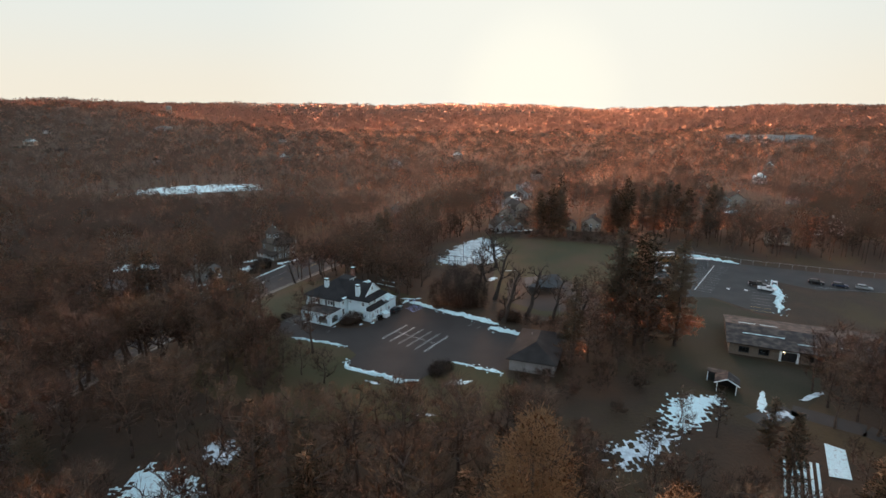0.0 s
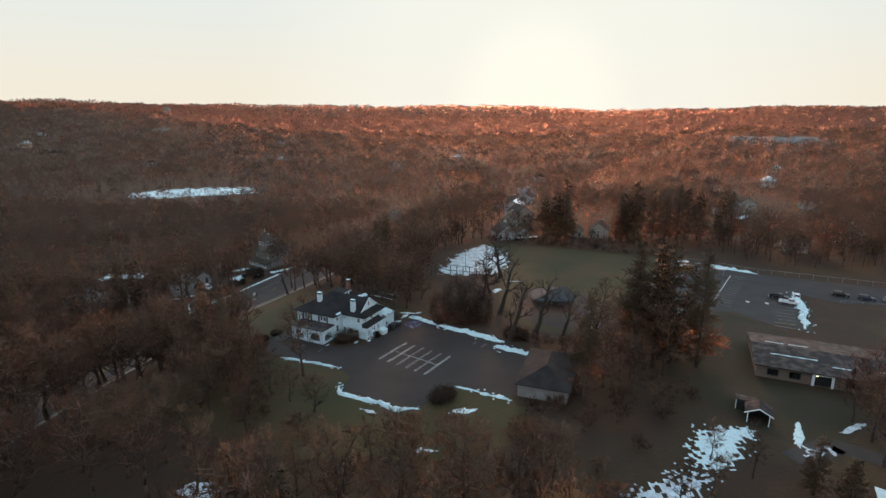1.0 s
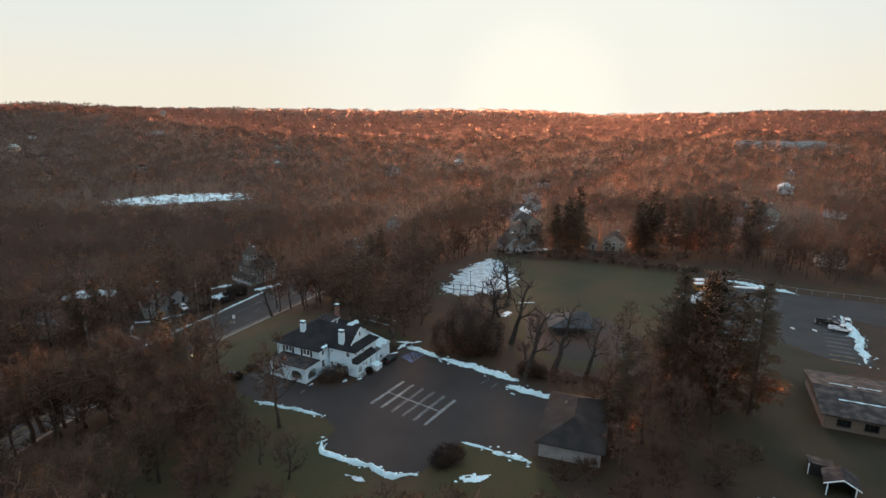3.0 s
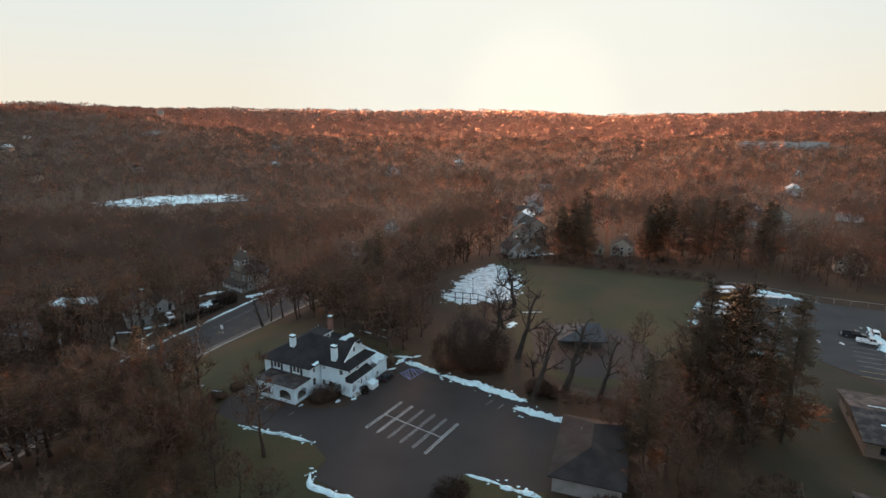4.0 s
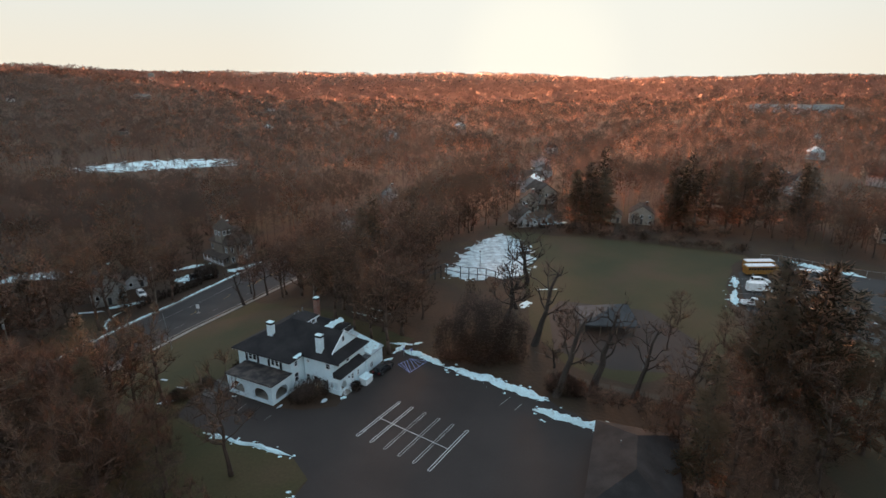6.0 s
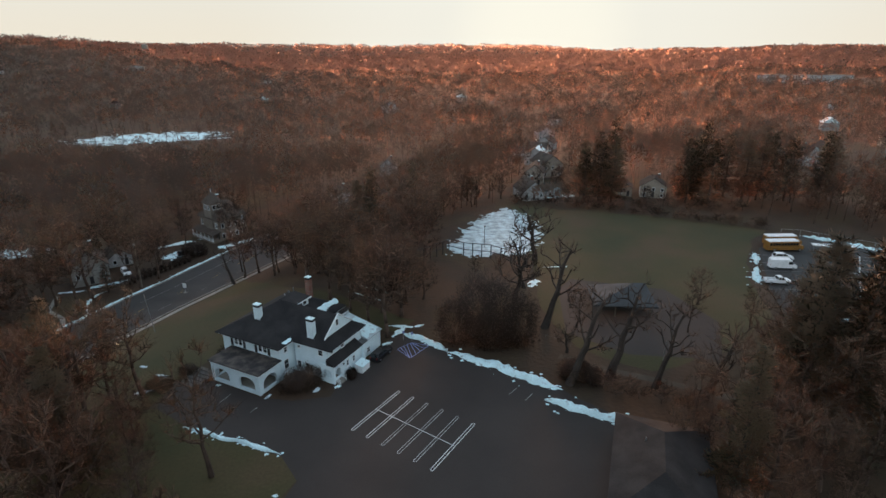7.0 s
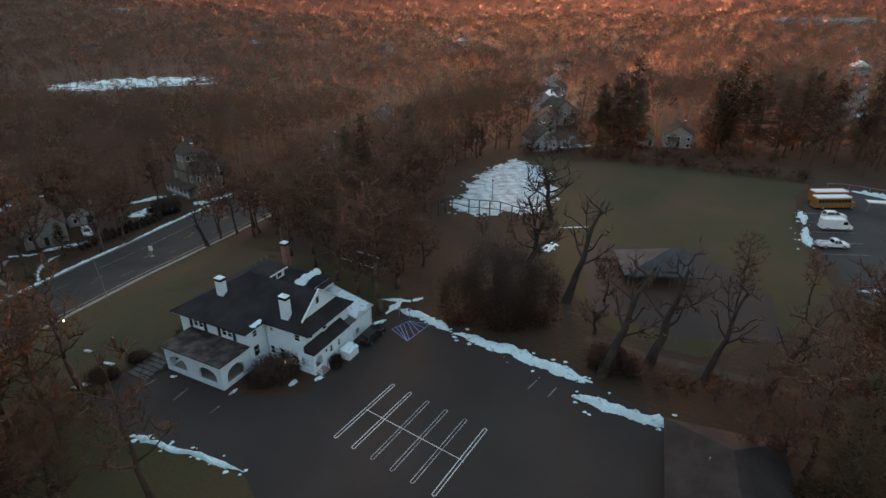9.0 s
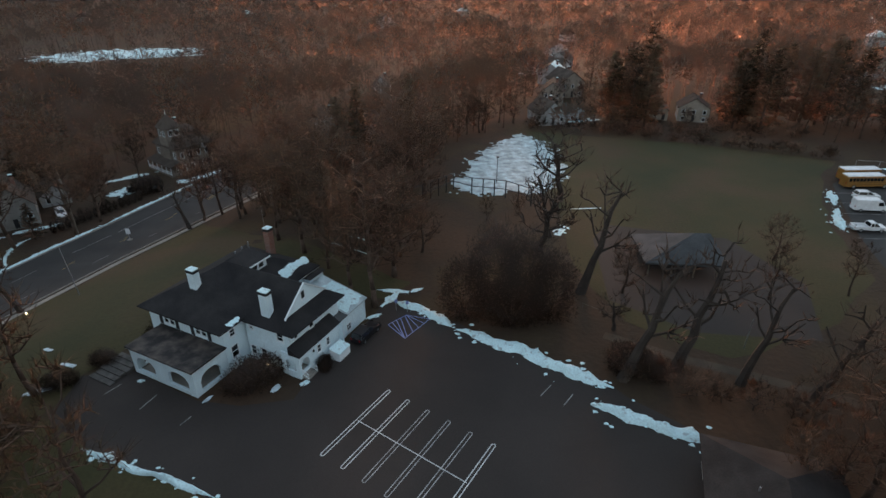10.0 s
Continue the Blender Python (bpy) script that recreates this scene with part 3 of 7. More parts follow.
def snow_patch(cx, cy, rx, ry, turn, seed, label, material=None, holes=0.35, thick=0.12, base=0.04, cells=68):
    """Melting snow: a thin broken sheet with a ragged outline and bare holes."""
    b, c, s = Build(), math.cos(radians(turn)), math.sin(radians(turn))
    n = max(10, min(cells, int(max(rx, ry) * 2 / 0.42)))
    keep, grid = {}, {}
    for i in range(n + 1):
        for j in range(n + 1):
            u, v = -1.15 + 2.3 * i / n, -1.15 + 2.3 * j / n
            x, y = cx + c * u * rx - s * v * ry, cy + s * u * rx + c * v * ry
            f = 1.0 - math.hypot(u, v) + 0.55 * noise.noise((x * 0.22, y * 0.22, seed)) + holes * noise.noise((x * 0.9, y * 0.9, seed + 5.0)) + 0.5 * holes * noise.noise((x * 2.1, y * 2.1, seed + 7.0))
            keep[i, j] = f
            grid[i, j] = (x, y)
    ids = {}

    def vid(i, j):
        if (i, j) not in ids:
            x, y = grid[i, j]
            ids[i, j] = len(b.v)
            f = max(0.0, min(1.0, keep[i, j] * 3))
            b.v.append((x, y, float(land(x, y)) + base + thick * f * (0.7 + 0.5 * noise.noise((x, y, seed)))))
        return ids[i, j]

    for i in range(n):
        for j in range(n):
            if min(keep[i, j], keep[i + 1, j], keep[i, j + 1], keep[i + 1, j + 1]) > 0.12:
                b.f.append((vid(i, j), vid(i + 1, j), vid(i + 1, j + 1), vid(i, j + 1)))
    if b.f:
        return tagged(part("snow_patch", b, material or SNOW), label, "snow", "melting snow patches", "structure")


def snow_sheet(poly, seed, label, holes, material=None, cell=0.5, thick=0.12, base=0.04):
    """Snow over a bounded court: firm in the middle, worn through in flecks towards its edges."""
    b, ids = Build(), {}
    xs = np.arange(min(p[0] for p in poly) - 2, max(p[0] for p in poly) + 2, cell)
    ys = np.arange(min(p[1] for p in poly) - 2, max(p[1] for p in poly) + 2, cell)
    keep = np.zeros((len(xs), len(ys)))
    for i, x in enumerate(xs):
        for j, y in enumerate(ys):
            d = 99.0
            for (x0, y0), (x1, y1) in zip(poly, poly[1:] + poly[:1]):
                k = max(0.0, min(1.0, ((x - x0) * (x1 - x0) + (y - y0) * (y1 - y0)) / ((x1 - x0) ** 2 + (y1 - y0) ** 2)))
                d = min(d, math.hypot(x - x0 - k * (x1 - x0), y - y0 - k * (y1 - y0)))
            d = d if bool(inside(x, y, poly)) else -d
            keep[i, j] = 0.35 * min(d, 4.0) + 0.9 * noise.noise((x * 0.3, y * 0.3, seed)) + holes * noise.noise((x * 1.1, y * 1.1, seed + 5.0)) + 0.5 * holes * noise.noise((x * 2.3, y * 0.9, seed + 7.0))

    def vid(i, j):
        if (i, j) not in ids:
            ids[i, j] = len(b.v)
            b.v.append((xs[i], ys[j], float(land(xs[i], ys[j])) + base + thick * max(0.0, min(1.0, keep[i, j])) * (0.7 + 0.5 * noise.noise((xs[i], ys[j], seed)))))
        return ids[i, j]

    for i in range(len(xs) - 1):
        for j in range(len(ys) - 1):
            if min(keep[i, j], keep[i + 1, j], keep[i, j + 1], keep[i + 1, j + 1]) > 0.0:
                b.f.append((vid(i, j), vid(i + 1, j), vid(i + 1, j + 1), vid(i, j + 1)))
    return tagged(part("snow_patch", b, material or SNOW), label, "snow", "melting snow patches", "structure")


snow_bank([(-10.6, 165.8), (-7.2, 163.6), (-4.5, 161.2), (-2.6, 159.6)], 2.0, 0.7, 11, "ploughed bank of old snow along the car park edge")
snow_bank([(-2.0, 159.1), (1.8, 156.4), (7.2, 153.4), (10.9, 150.4), (16.0, 147.2)], 2.5, 0.85, 12, "long ploughed bank of old snow along the car park edge")
snow_bank([(12.8, 144.7), (15.7, 142.5), (19.4, 140.8), (24.0, 138.7)], 2.3, 0.85, 13, "short ploughed bank of old snow beside the garage")
snow_bank([(-40.5, 138.0), (-34.9, 136.1), (-29.7, 134.2), (-25.2, 132.2)], 1.1, 0.4, 14, "thin ploughed bank of snow along the drive")
snow_bank([(-23.9, 124.0), (-23.0, 120.8), (-19.0, 118.6), (-14.0, 116.2), (-9.6, 113.8), (-5.6, 114.4)], 1.5, 0.6, 15, "ploughed bank of old snow at the foot of the car park")
snow_bank([(2.2, 123.6), (5.0, 122.4), (7.6, 120.9)], 0.9, 0.3, 16, "thin broken bank of snow near the garage")
snow_bank([(7.6, 120.7), (10.5, 119.2), (13.8, 118.1)], 1.5, 0.4, 17, "thin broken bank of snow near the garage")
snow_bank([(70.3, 189.5), (72.0, 194.5), (74.8, 199.0)], 2.6, 0.8, 18, "lumpy bank of snow behind the parked vehicles")
snow_bank([(76.0, 201.0), (77.5, 204.5), (80.0, 209.0)], 2.0, 0.7, 19, "lumpy bank of snow behind the parked vehicles")
snow_bank([(117.6, 188.5), (114.0, 178.5), (108.5, 168.0), (102.0, 156.0)], 3.0, 0.9, 20, "tall ploughed bank of snow beside the stalls")
snow_bank([(101, 223), (108, 216.5), (117, 208.6)], 2.2, 0.8, 21, "ploughed bank of snow along the fence")
snow_bank([(68, 171.5), (74, 171.0), (80.5, 170.5)], 1.6, 0.5, 22, "thin bank of snow at the edge of the worn car park")
for i, (s0, s1) in enumerate(((4, 7), (7, 9))):
    snow_bank(between(1.06)[s0:s1 + 1], 0.85, 0.25, 23 + i, "ribbon of old snow along the far kerb")
snow_sheet([(42, 95.5), (36, 92.5), (31, 89), (29, 83), (34, 81.5), (40, 86.5), (45, 92)], 31, "large melting snow patch under bare trees", 2.2, DIRTYSNOW, 0.4)
snow_sheet([(60.9, 107), (56, 109.2), (50, 107.4), (46, 103.6), (42.3, 96.4), (45, 92.5), (49.5, 94.5), (54.5, 98.5)], 32, "large melting snow patch under bare trees", 1.5, None, 0.4)
snow_sheet([(-54, 76), (-53, 82.2), (-49, 84.2), (-42, 80), (-36.5, 75.5), (-41, 71), (-50, 70)], 33, "melting snow patch on the woodland floor", 1.3, None, 0.4)
snow_patch(-40.5, 87.5, 5, 3.5, -50, 34, "thin melting snow on the woodland floor", DIRTYSNOW, 0.9)
snow_patch(3.5, 112.8, 3.0, 1.6, 10, 35, "small melting snow patch on the lawn", holes=0.6)
snow_patch(-15.5, 113, 2.2, 0.9, -25, 36, "small melting snow patch on the lawn", DIRTYSNOW, 1.0)
snow_patch(-3.5, 100, 2.5, 1.0, 0, 37, "small melting snow patch on the lawn", DIRTYSNOW, 0.8)
snow_patch(-11.6, 166.4, 2.6, 0.8, 62, 38, "trampled snow beside the annex", holes=0.5)
snow_patch(-11.0, 168.5, 2.6, 0.7, -8, 39, "trampled snow beside the annex", holes=0.5)
snow_patch(-8.0, 168.8, 1.4, 0.5, 30, 40, "small snow patch beside the annex", holes=0.4)
snow_sheet([(-3.0, 212), (-1.2, 217), (5.0, 236), (11, 246.5), (18.4, 254), (22, 250), (25.5, 242), (27.4, 232), (25.5, 221), (21.5, 210), (14, 206.5), (4, 206), (-1.5, 208)], 41, "wide snow-covered court at the edge of the field", 1.1, COURTSNOW)
snow_patch(68, 105.5, 7.0, 1.0, 58, 42, "narrow trodden snow path beside the hut", holes=0.3)
snow_patch(67.5, 99, 4, 2.6, 20, 43, "melting snow beside the drive", DIRTYSNOW, 0.9)
snow_patch(79, 106.5, 5, 0.8, 25, 44, "thin snow on the service drive", DIRTYSNOW, 0.7)
snow_patch(18, 189.5, 2.6, 1.6, 60, 45, "small melting snow patch among the trees", holes=0.5)
snow_patch(25, 199.5, 3.0, 0.5, 5, 46, "thin strip of snow at the field edge", holes=0.4)
snow_patch(-51.5, 146.6, 2.2, 0.7, 25, 47, "small melting snow patch on the lawn", DIRTYSNOW, 0.5)
snow_patch(-51, 152, 2.4, 0.5, -20, 48, "small melting snow patch on the lawn", DIRTYSNOW, 0.5)
snow_patch(-56, 156, 1.5, 0.4, -20, 49, "small melting snow patch on the lawn", DIRTYSNOW, 0.5)
snow_patch(-82, 227, 6, 4.0, 40, 50, "snow-covered yard beside the road", holes=0.2)
snow_patch(-86, 238, 7, 1.6, 40, 51, "snow-covered drive of the old house", holes=0.3)
snow_patch(-69, 237, 6, 2.0, 45, 52, "snow on the bank before the old house", holes=0.4)
snow_patch(-131, 228, 11, 6, 5, 53, "snow-covered clearing behind the trees", holes=0.3)
snow_bank([(-89.9, 200.8), (-90.7, 198.4), (-90.5, 195.3), (-89.4, 192.3), (-85.8, 187.6)], 0.8, 0.25, 70, "thin ridge of snow round the mouth of the drive")
snow_patch(-98, 200.5, 3.5, 0.8, 10, 71, "thin snow on the bank below the house", DIRTYSNOW, 0.5)
snow_patch(-92, 205, 5, 1.2, 35, 54, "snow along the hedge by the road", holes=0.4)
snow_patch(-212, 468, 30, 55, -58, 55, "broad snow-covered clearing in the woods", holes=0.15, thick=0.3, cells=100)
snow_patch(-172, 464, 4, 26, -62, 56, "strip of snow in the woods", holes=0.2, thick=0.3)
snow_patch(70, 171.3, 2.4, 0.7, 0, 57, "thin patch of snow on worn asphalt", holes=0.4)
snow_patch(170, 318, 8, 3.5, 30, 58, "snow-covered yard between houses", holes=0.3)
snow_patch(185, 262, 8, 4, 30, 59, "snow-covered yard between houses", holes=0.5)
snow_patch(41, 268, 6, 2.0, 15, 60, "snow at the edge of the field", holes=0.4)
b = Build()
b.prism([(71.0, 90.0), (73.4, 87.8), (68.8, 79.6), (65.6, 80.6)], 0.06, 0.14)
tagged(part("pool_cover", b, SNOW), "pale snow-covered rectangular cover lying on the ground", "cover", kind="structure")


# ---- houses ----


def wall(name, parent, m, length, high, openings, material, thick=0.25, z0=0.0, label=""):
    """A wall with real openings: x along it, y inwards, z up."""
    xs = sorted({0.0, length, *[o[0] for o in openings], *[o[2] for o in openings]})
    zs = sorted({z0, high, *[o[1] for o in openings], *[o[3] for o in openings]})
    nx, nz = len(xs) - 1, len(zs) - 1
    b, ids = Build(), {}

    def solid(i, k):
        if not (0 <= i < nx and 0 <= k < nz):
            return False
        x, z = (xs[i] + xs[i + 1]) / 2, (zs[k] + zs[k + 1]) / 2
        return not any(o[0] < x < o[2] and o[1] < z < o[3] for o in openings)

    def corner(i, k, s):
        if (i, k, s) not in ids:
            ids[i, k, s] = len(b.v)
            b.v.append(tuple(m @ Vector((xs[i], s * thick, zs[k]))))
        return ids[i, k, s]

    for i in range(nx):
        for k in range(nz):
            if not solid(i, k):
                continue
            b.f.append(tuple(corner(*c, 0) for c in ((i, k), (i + 1, k), (i + 1, k + 1), (i, k + 1))))
            b.f.append(tuple(corner(*c, 1) for c in ((i, k), (i, k + 1), (i + 1, k + 1), (i + 1, k))))
            for di, dk, a, c in ((-1, 0, (i, k), (i, k + 1)), (1, 0, (i + 1, k + 1), (i + 1, k)), (0, -1, (i + 1, k), (i, k)), (0, 1, (i, k + 1), (i + 1, k + 1))):
                if not solid(i + di, k + dk):
                    b.f.append((corner(*a, 0), corner(*c, 0), corner(*c, 1), corner(*a, 1)))
    return part(name, b, material, parent, label)


def window(parent, m, o, bars=(1, 2), frame=0.07, material=None, sill=True, label=""):
    """Frame, sill and glazing bars round glass panes, set in an opening of a wall."""
    x0, z0, x1, z1 = o
    rim = [[(x0 - frame, z0 - frame), (x1 + frame, z0 - frame), (x1 + frame, z1 + frame), (x0 - frame, z1 + frame)], [(x0 + 0.04, z0 + 0.04), (x1 - 0.04, z0 + 0.04), (x1 - 0.04, z1 - 0.04), (x0 + 0.04, z1 - 0.04)]]
    vs = [(x, y, z) for y in (-0.04, 0.12) for ring in rim for x, z in ring]
    fs = []
    for i in range(4):
        k = (i + 1) % 4
        fs += [(i, k, 4 + k, 4 + i), (8 + i, 12 + i, 12 + k, 8 + k), (i, 8 + i, 8 + k, k), (4 + i, 4 + k, 12 + k, 12 + i)]
    w = part("window", Build().add(vs, fs, m), material or TRIM, parent, label)
    for i in range(1, bars[0]):
        x = x0 + (x1 - x0) * i / bars[0]
        part("glazing_bar", Build().box(x - 0.025, 0.03, z0 + 0.04, x + 0.025, 0.09, z1 - 0.04, m), material or TRIM, w)
    for i in range(1, bars[1]):
        z = z0 + (z1 - z0) * i / bars[1]
        part("glazing_bar", Build().box(x0 + 0.04, 0.02, z - 0.03, x1 - 0.04, 0.10, z + 0.03, m), material or TRIM, w)
    part("pane", Build().box(x0 + 0.02, 0.055, z0 + 0.02, x1 - 0.02, 0.065, z1 - 0.02, m), GLASS, w)
    if sill:
        part("window_sill", Build().box(x0 - 0.1, -0.10, z0 - frame - 0.05, x1 + 0.1, 0.0, z0 - frame, m), material or TRIM, w)
    return w


def arch_wall(name, parent, m, length, high, arches, material, thick=0.35, label=""):
    """A wall with round-headed openings: (x0, sill, x1, spring, rise)."""
    b, x = Build(), 0.0
    for x0, s, x1, spring, rise in arches:
        b.box(x, 0, 0, x0, thick, high, m)
        b.box(x0, 0, 0, x1, thick, s, m)
        n = 10
        for i in range(n):
            ua, ub = -1 + 2 * i / n, -1 + 2 * (i + 1) / n
            xa, xb = x0 + (x1 - x0) * i / n, x0 + (x1 - x0) * (i + 1) / n
            za, zb = spring + rise * math.sqrt(max(0, 1 - ua * ua)), spring + rise * math.sqrt(max(0, 1 - ub * ub))
            b.add([(xa, 0, za), (xb, 0, zb), (xb, thick, zb), (xa, thick, za), (xa, 0, high), (xb, 0, high), (xb, thick, high), (xa, thick, high)],
                  [(0, 3, 2, 1), (4, 5, 6, 7), (0, 1, 5, 4), (2, 3, 7, 6), (1, 2, 6, 5), (3, 0, 4, 7)], m)
        x = x1
    b.box(x, 0, 0, length, thick, high, m)
    return part(name, b, material, parent, label, weld=True)


T, RZ = Matrix.Translation, lambda d: Matrix.Rotation(radians(d), 4, "Z")


def face_m(a, b, turn):
    """A wall's own axes inside its house: turn 0 faces -b, 90 faces +a, 180 faces +b, 270 faces -a."""
    return T((a, b, 0)) @ RZ(turn)


def hip(a0, b0, a1, b1, z, rise, along, run0, run1, thick=0.16):
    """A hipped roof over a rectangle, closed below, its ridge along 'a' or 'b' and set in by run0 and run1."""
    if along == "b":
        mid = (a0 + a1) / 2
        r0, r1 = (mid, b0 + run0, z + rise), (mid, b1 - run1, z + rise)
        c = [(a0, b0), (a1, b0), (a1, b1), (a0, b1)]
        faces = [(4, 5, 8), (5, 6, 9, 8), (6, 7, 9), (7, 4, 8, 9)]
    else:
        mid = (b0 + b1) / 2
        r0, r1 = (a0 + run0, mid, z + rise), (a1 - run1, mid, z + rise)
        c = [(a0, b0), (a1, b0), (a1, b1), (a0, b1)]
        faces = [(4, 5, 9, 8), (5, 6, 9), (6, 7, 8, 9), (7, 4, 8)]
    v = [(x, y, z - thick) for x, y in c] + [(x, y, z) for x, y in c] + [r0, r1]
    return v, [(0, 3, 2, 1), (0, 1, 5, 4), (1, 2, 6, 5), (2, 3, 7, 6), (3, 0, 4, 7)] + faces


def chimney(parent, a, b, w, d, z0, z1, material, cap=None):
    c = part("chimney", Build().box(a - w / 2, b - d / 2, z0, a + w / 2, b + d / 2, z1 - 0.5), material, parent)
    part("chimney_band", Build().box(a - w / 2 - 0.03, b - d / 2 - 0.03, z1 - 0.5, a + w / 2 + 0.03, b + d / 2 + 0.03, z1 - 0.12), SHINGLE, c, "dark band below the chimney cap")
    part("chimney_cap", Build().box(a - w / 2 - 0.03, b - d / 2 - 0.03, z1 - 0.12, a + w / 2 + 0.03, b + d / 2 + 0.03, z1), cap or SNOW, c, "snow-topped cap")
    return c


house = thing("house", HOUSE, "large white clapboard house with dark hipped roofs and arched porch", "house")
# main block
FW = [(2.6, 4.3, 3.45, 5.5), (3.6, 4.3, 4.45, 5.5), (8.0, 4.3, 8.85, 5.5), (9.0, 4.3, 9.85, 5.5)]
m = face_m(-12.6, 5.0, 0)
wall("wall", house, m, 12.6, 6.0, FW + [(3.0, 0.5, 5.4, 2.4), (8.0, 0.4, 9.2, 2.4)], CLAP)
for o in FW:
    window(house, m, o, (1, 2))
for o in [(3.0, 0.5, 5.4, 2.4), (8.0, 0.4, 9.2, 2.4)]:
    window(house, m, o, (3, 2))
for x in (1.95, 4.75, 7.35, 10.15):
    b = Build().box(x - 0.12, -0.05, 3.95, x + 0.42, -0.003, 5.65, m)
    for k in range(9):
        b.box(x, -0.065, 4.28 + k * 0.145, x + 0.3, -0.05, 4.36 + k * 0.145, m)
    part("shutter", b, SHUTTER, house, "black louvred shutter")
m = face_m(0.0, 5.25, 90)
SW = [(0.75, 4.5, 1.55, 5.5), (0.55, 1.5, 1.6, 3.2), (0.5, 0.1, 0.95, 0.9), (1.15, 0.1, 1.6, 0.9)]
wall("wall", house, m, 16.55, 6.0, SW, CLAP)
for o in SW:
    window(house, m, o, (1, 2))
m = face_m(0.0, 21.8, 180)
wall("wall", house, m, 12.6, 6.0, [(2, 3.8, 3, 5.2), (6, 3.8, 7, 5.2), (9.5, 3.8, 10.5, 5.2)], CLAP)
m = face_m(-12.6, 21.55, 270)
wall("wall", house, m, 16.3, 6.0, [(2, 3.8, 3, 5.2), (6, 3.8, 7, 5.2), (10, 3.8, 11, 5.2)], CLAP)
part("floor", Build().box(-12.3, 5.3, 0.02, -0.3, 21.5, 0.12).box(0.3, 8.6, 0.02, 6.9, 17.2, 0.12), DARKVOID, house)
part("floor", Build().box(-12.3, 5.3, 2.9, -0.3, 21.5, 3.1).box(0.3, 8.6, 2.9, 6.9, 17.2, 3.1), DARKVOID, house)
part("eaves", Build().add(*hip(-13.2, 4.25, 0.55, 22.5, 6.04, 0.02, "b", 5, 5, 0.12)), TRIM, house, "white boxed eaves")
part("roof", Build().add(*hip(-13.35, 4.1, 0.65, 22.6, 6.24, 3.75, "b", 6.95, 6.95, 0.16)), SHINGLE, house, "dark grey shingled hip roof")
# cross wing with its gable
m = face_m(0.26, 8.3, 0)
BW = [(0.3, 0.85, 1.15, 2.2), (1.95, 0.85, 2.85, 2.2), (0.6, 4.7, 1.25, 5.2), (4.9, 4.3, 5.85, 5.35), (5.0, 0.85, 5.85, 2.25)]
wall("wall", house, m, 6.94, 5.9, BW, CLAP)
for o in BW:
    window(house, m, o, (1, 2))
m = face_m(7.2, 8.55, 90)
BE = [(0.45, 4.6, 1.05, 5.5), (3.2, 4.4, 4.0, 5.5)]
wall("wall", house, m, 8.7, 5.9, BE, CLAP)
for o in BE:
    window(house, m, o, (1, 2))
wall("wall", house, face_m(7.2, 17.5, 180), 6.9, 5.9, [(2.5, 3.8, 3.5, 5.2)], CLAP)
zb, zt, e0, e1, mid = 6.0, 9.95, 7.75, 18.05, 12.9
rb = Build().add([(-6, e0, zb - 0.16), (6.0, e0, zb - 0.16), (6.0, e1, zb - 0.16), (-6, e1, zb - 0.16), (-6, e0, zb), (6.0, e0, zb), (6.0, e1, zb), (-6, e1, zb), (-6, mid, zt), (6.0, mid, zt)],
                 [(0, 3, 2, 1), (0, 1, 5, 4), (2, 3, 7, 6), (4, 5, 9, 8), (6, 7, 8, 9), (1, 2, 6, 9, 5), (0, 4, 8, 7, 3)])
part("roof", rb, SHINGLE, house, "dark grey shingled cross roof")
part("skirt_roof", Build().add([(6.01, 9.15, 7.05), (6.01, 16.65, 7.05), (8.1, e1, zb), (8.1, e0, zb), (6.01, e0, zb), (6.01, e1, zb), (8.1, e0, zb - 0.16), (8.1, e1, zb - 0.16), (6.01, e0, zb - 0.16), (6.01, e1, zb - 0.16)],
                               [(0, 3, 2, 1), (0, 4, 3), (1, 2, 5), (3, 6, 7, 2), (4, 8, 6, 3), (5, 2, 7, 9), (8, 9, 7, 6), (0, 1, 5, 4), (4, 5, 9, 8)]), SHINGLE, house, "dark pent roof below the gable")
gz = lambda y: zt - abs(y - mid) * (zt - zb) / (mid - e0)
part("gable", Build().add([(6.005, 9.2, 7.06), (6.10, 9.2, 7.06), (6.005, 16.6, 7.06), (6.10, 16.6, 7.06), (6.005, mid, zt - 0.05), (6.10, mid, zt - 0.05)],
                          [(1, 3, 5), (0, 4, 2), (0, 1, 5, 4), (2, 4, 5, 3), (0, 2, 3, 1)]), CLAP, house, "white clapboard gable")
rk = Build()
for y in (9.0, 16.8):
    rk.add([(6.1, y, gz(y) - 0.02), (6.1, mid, zt), (6.1, mid, zt + 0.22), (6.1, y, gz(y) + 0.2), (6.3, y, gz(y) - 0.02), (6.3, mid, zt), (6.3, mid, zt + 0.22), (6.3, y, gz(y) + 0.2)],
           [(0, 1, 2, 3), (4, 7, 6, 5), (0, 4, 5, 1), (3, 2, 6, 7), (0, 3, 7, 4), (1, 5, 6, 2)])
part("rake_board", rk, TRIM, house, "white rake boards of the gable")
window(house, face_m(6.12, 12.1, 90), (0.1, 8.05, 0.75, 9.15), (2, 3), label="narrow dark attic window")
# near-black panel in place of an unlit attic; the gable has no opening
part("gable_louvre", Build().box(6.11, 12.2, 8.05, 6.135, 12.85, 9.15), DARKVOID, house)
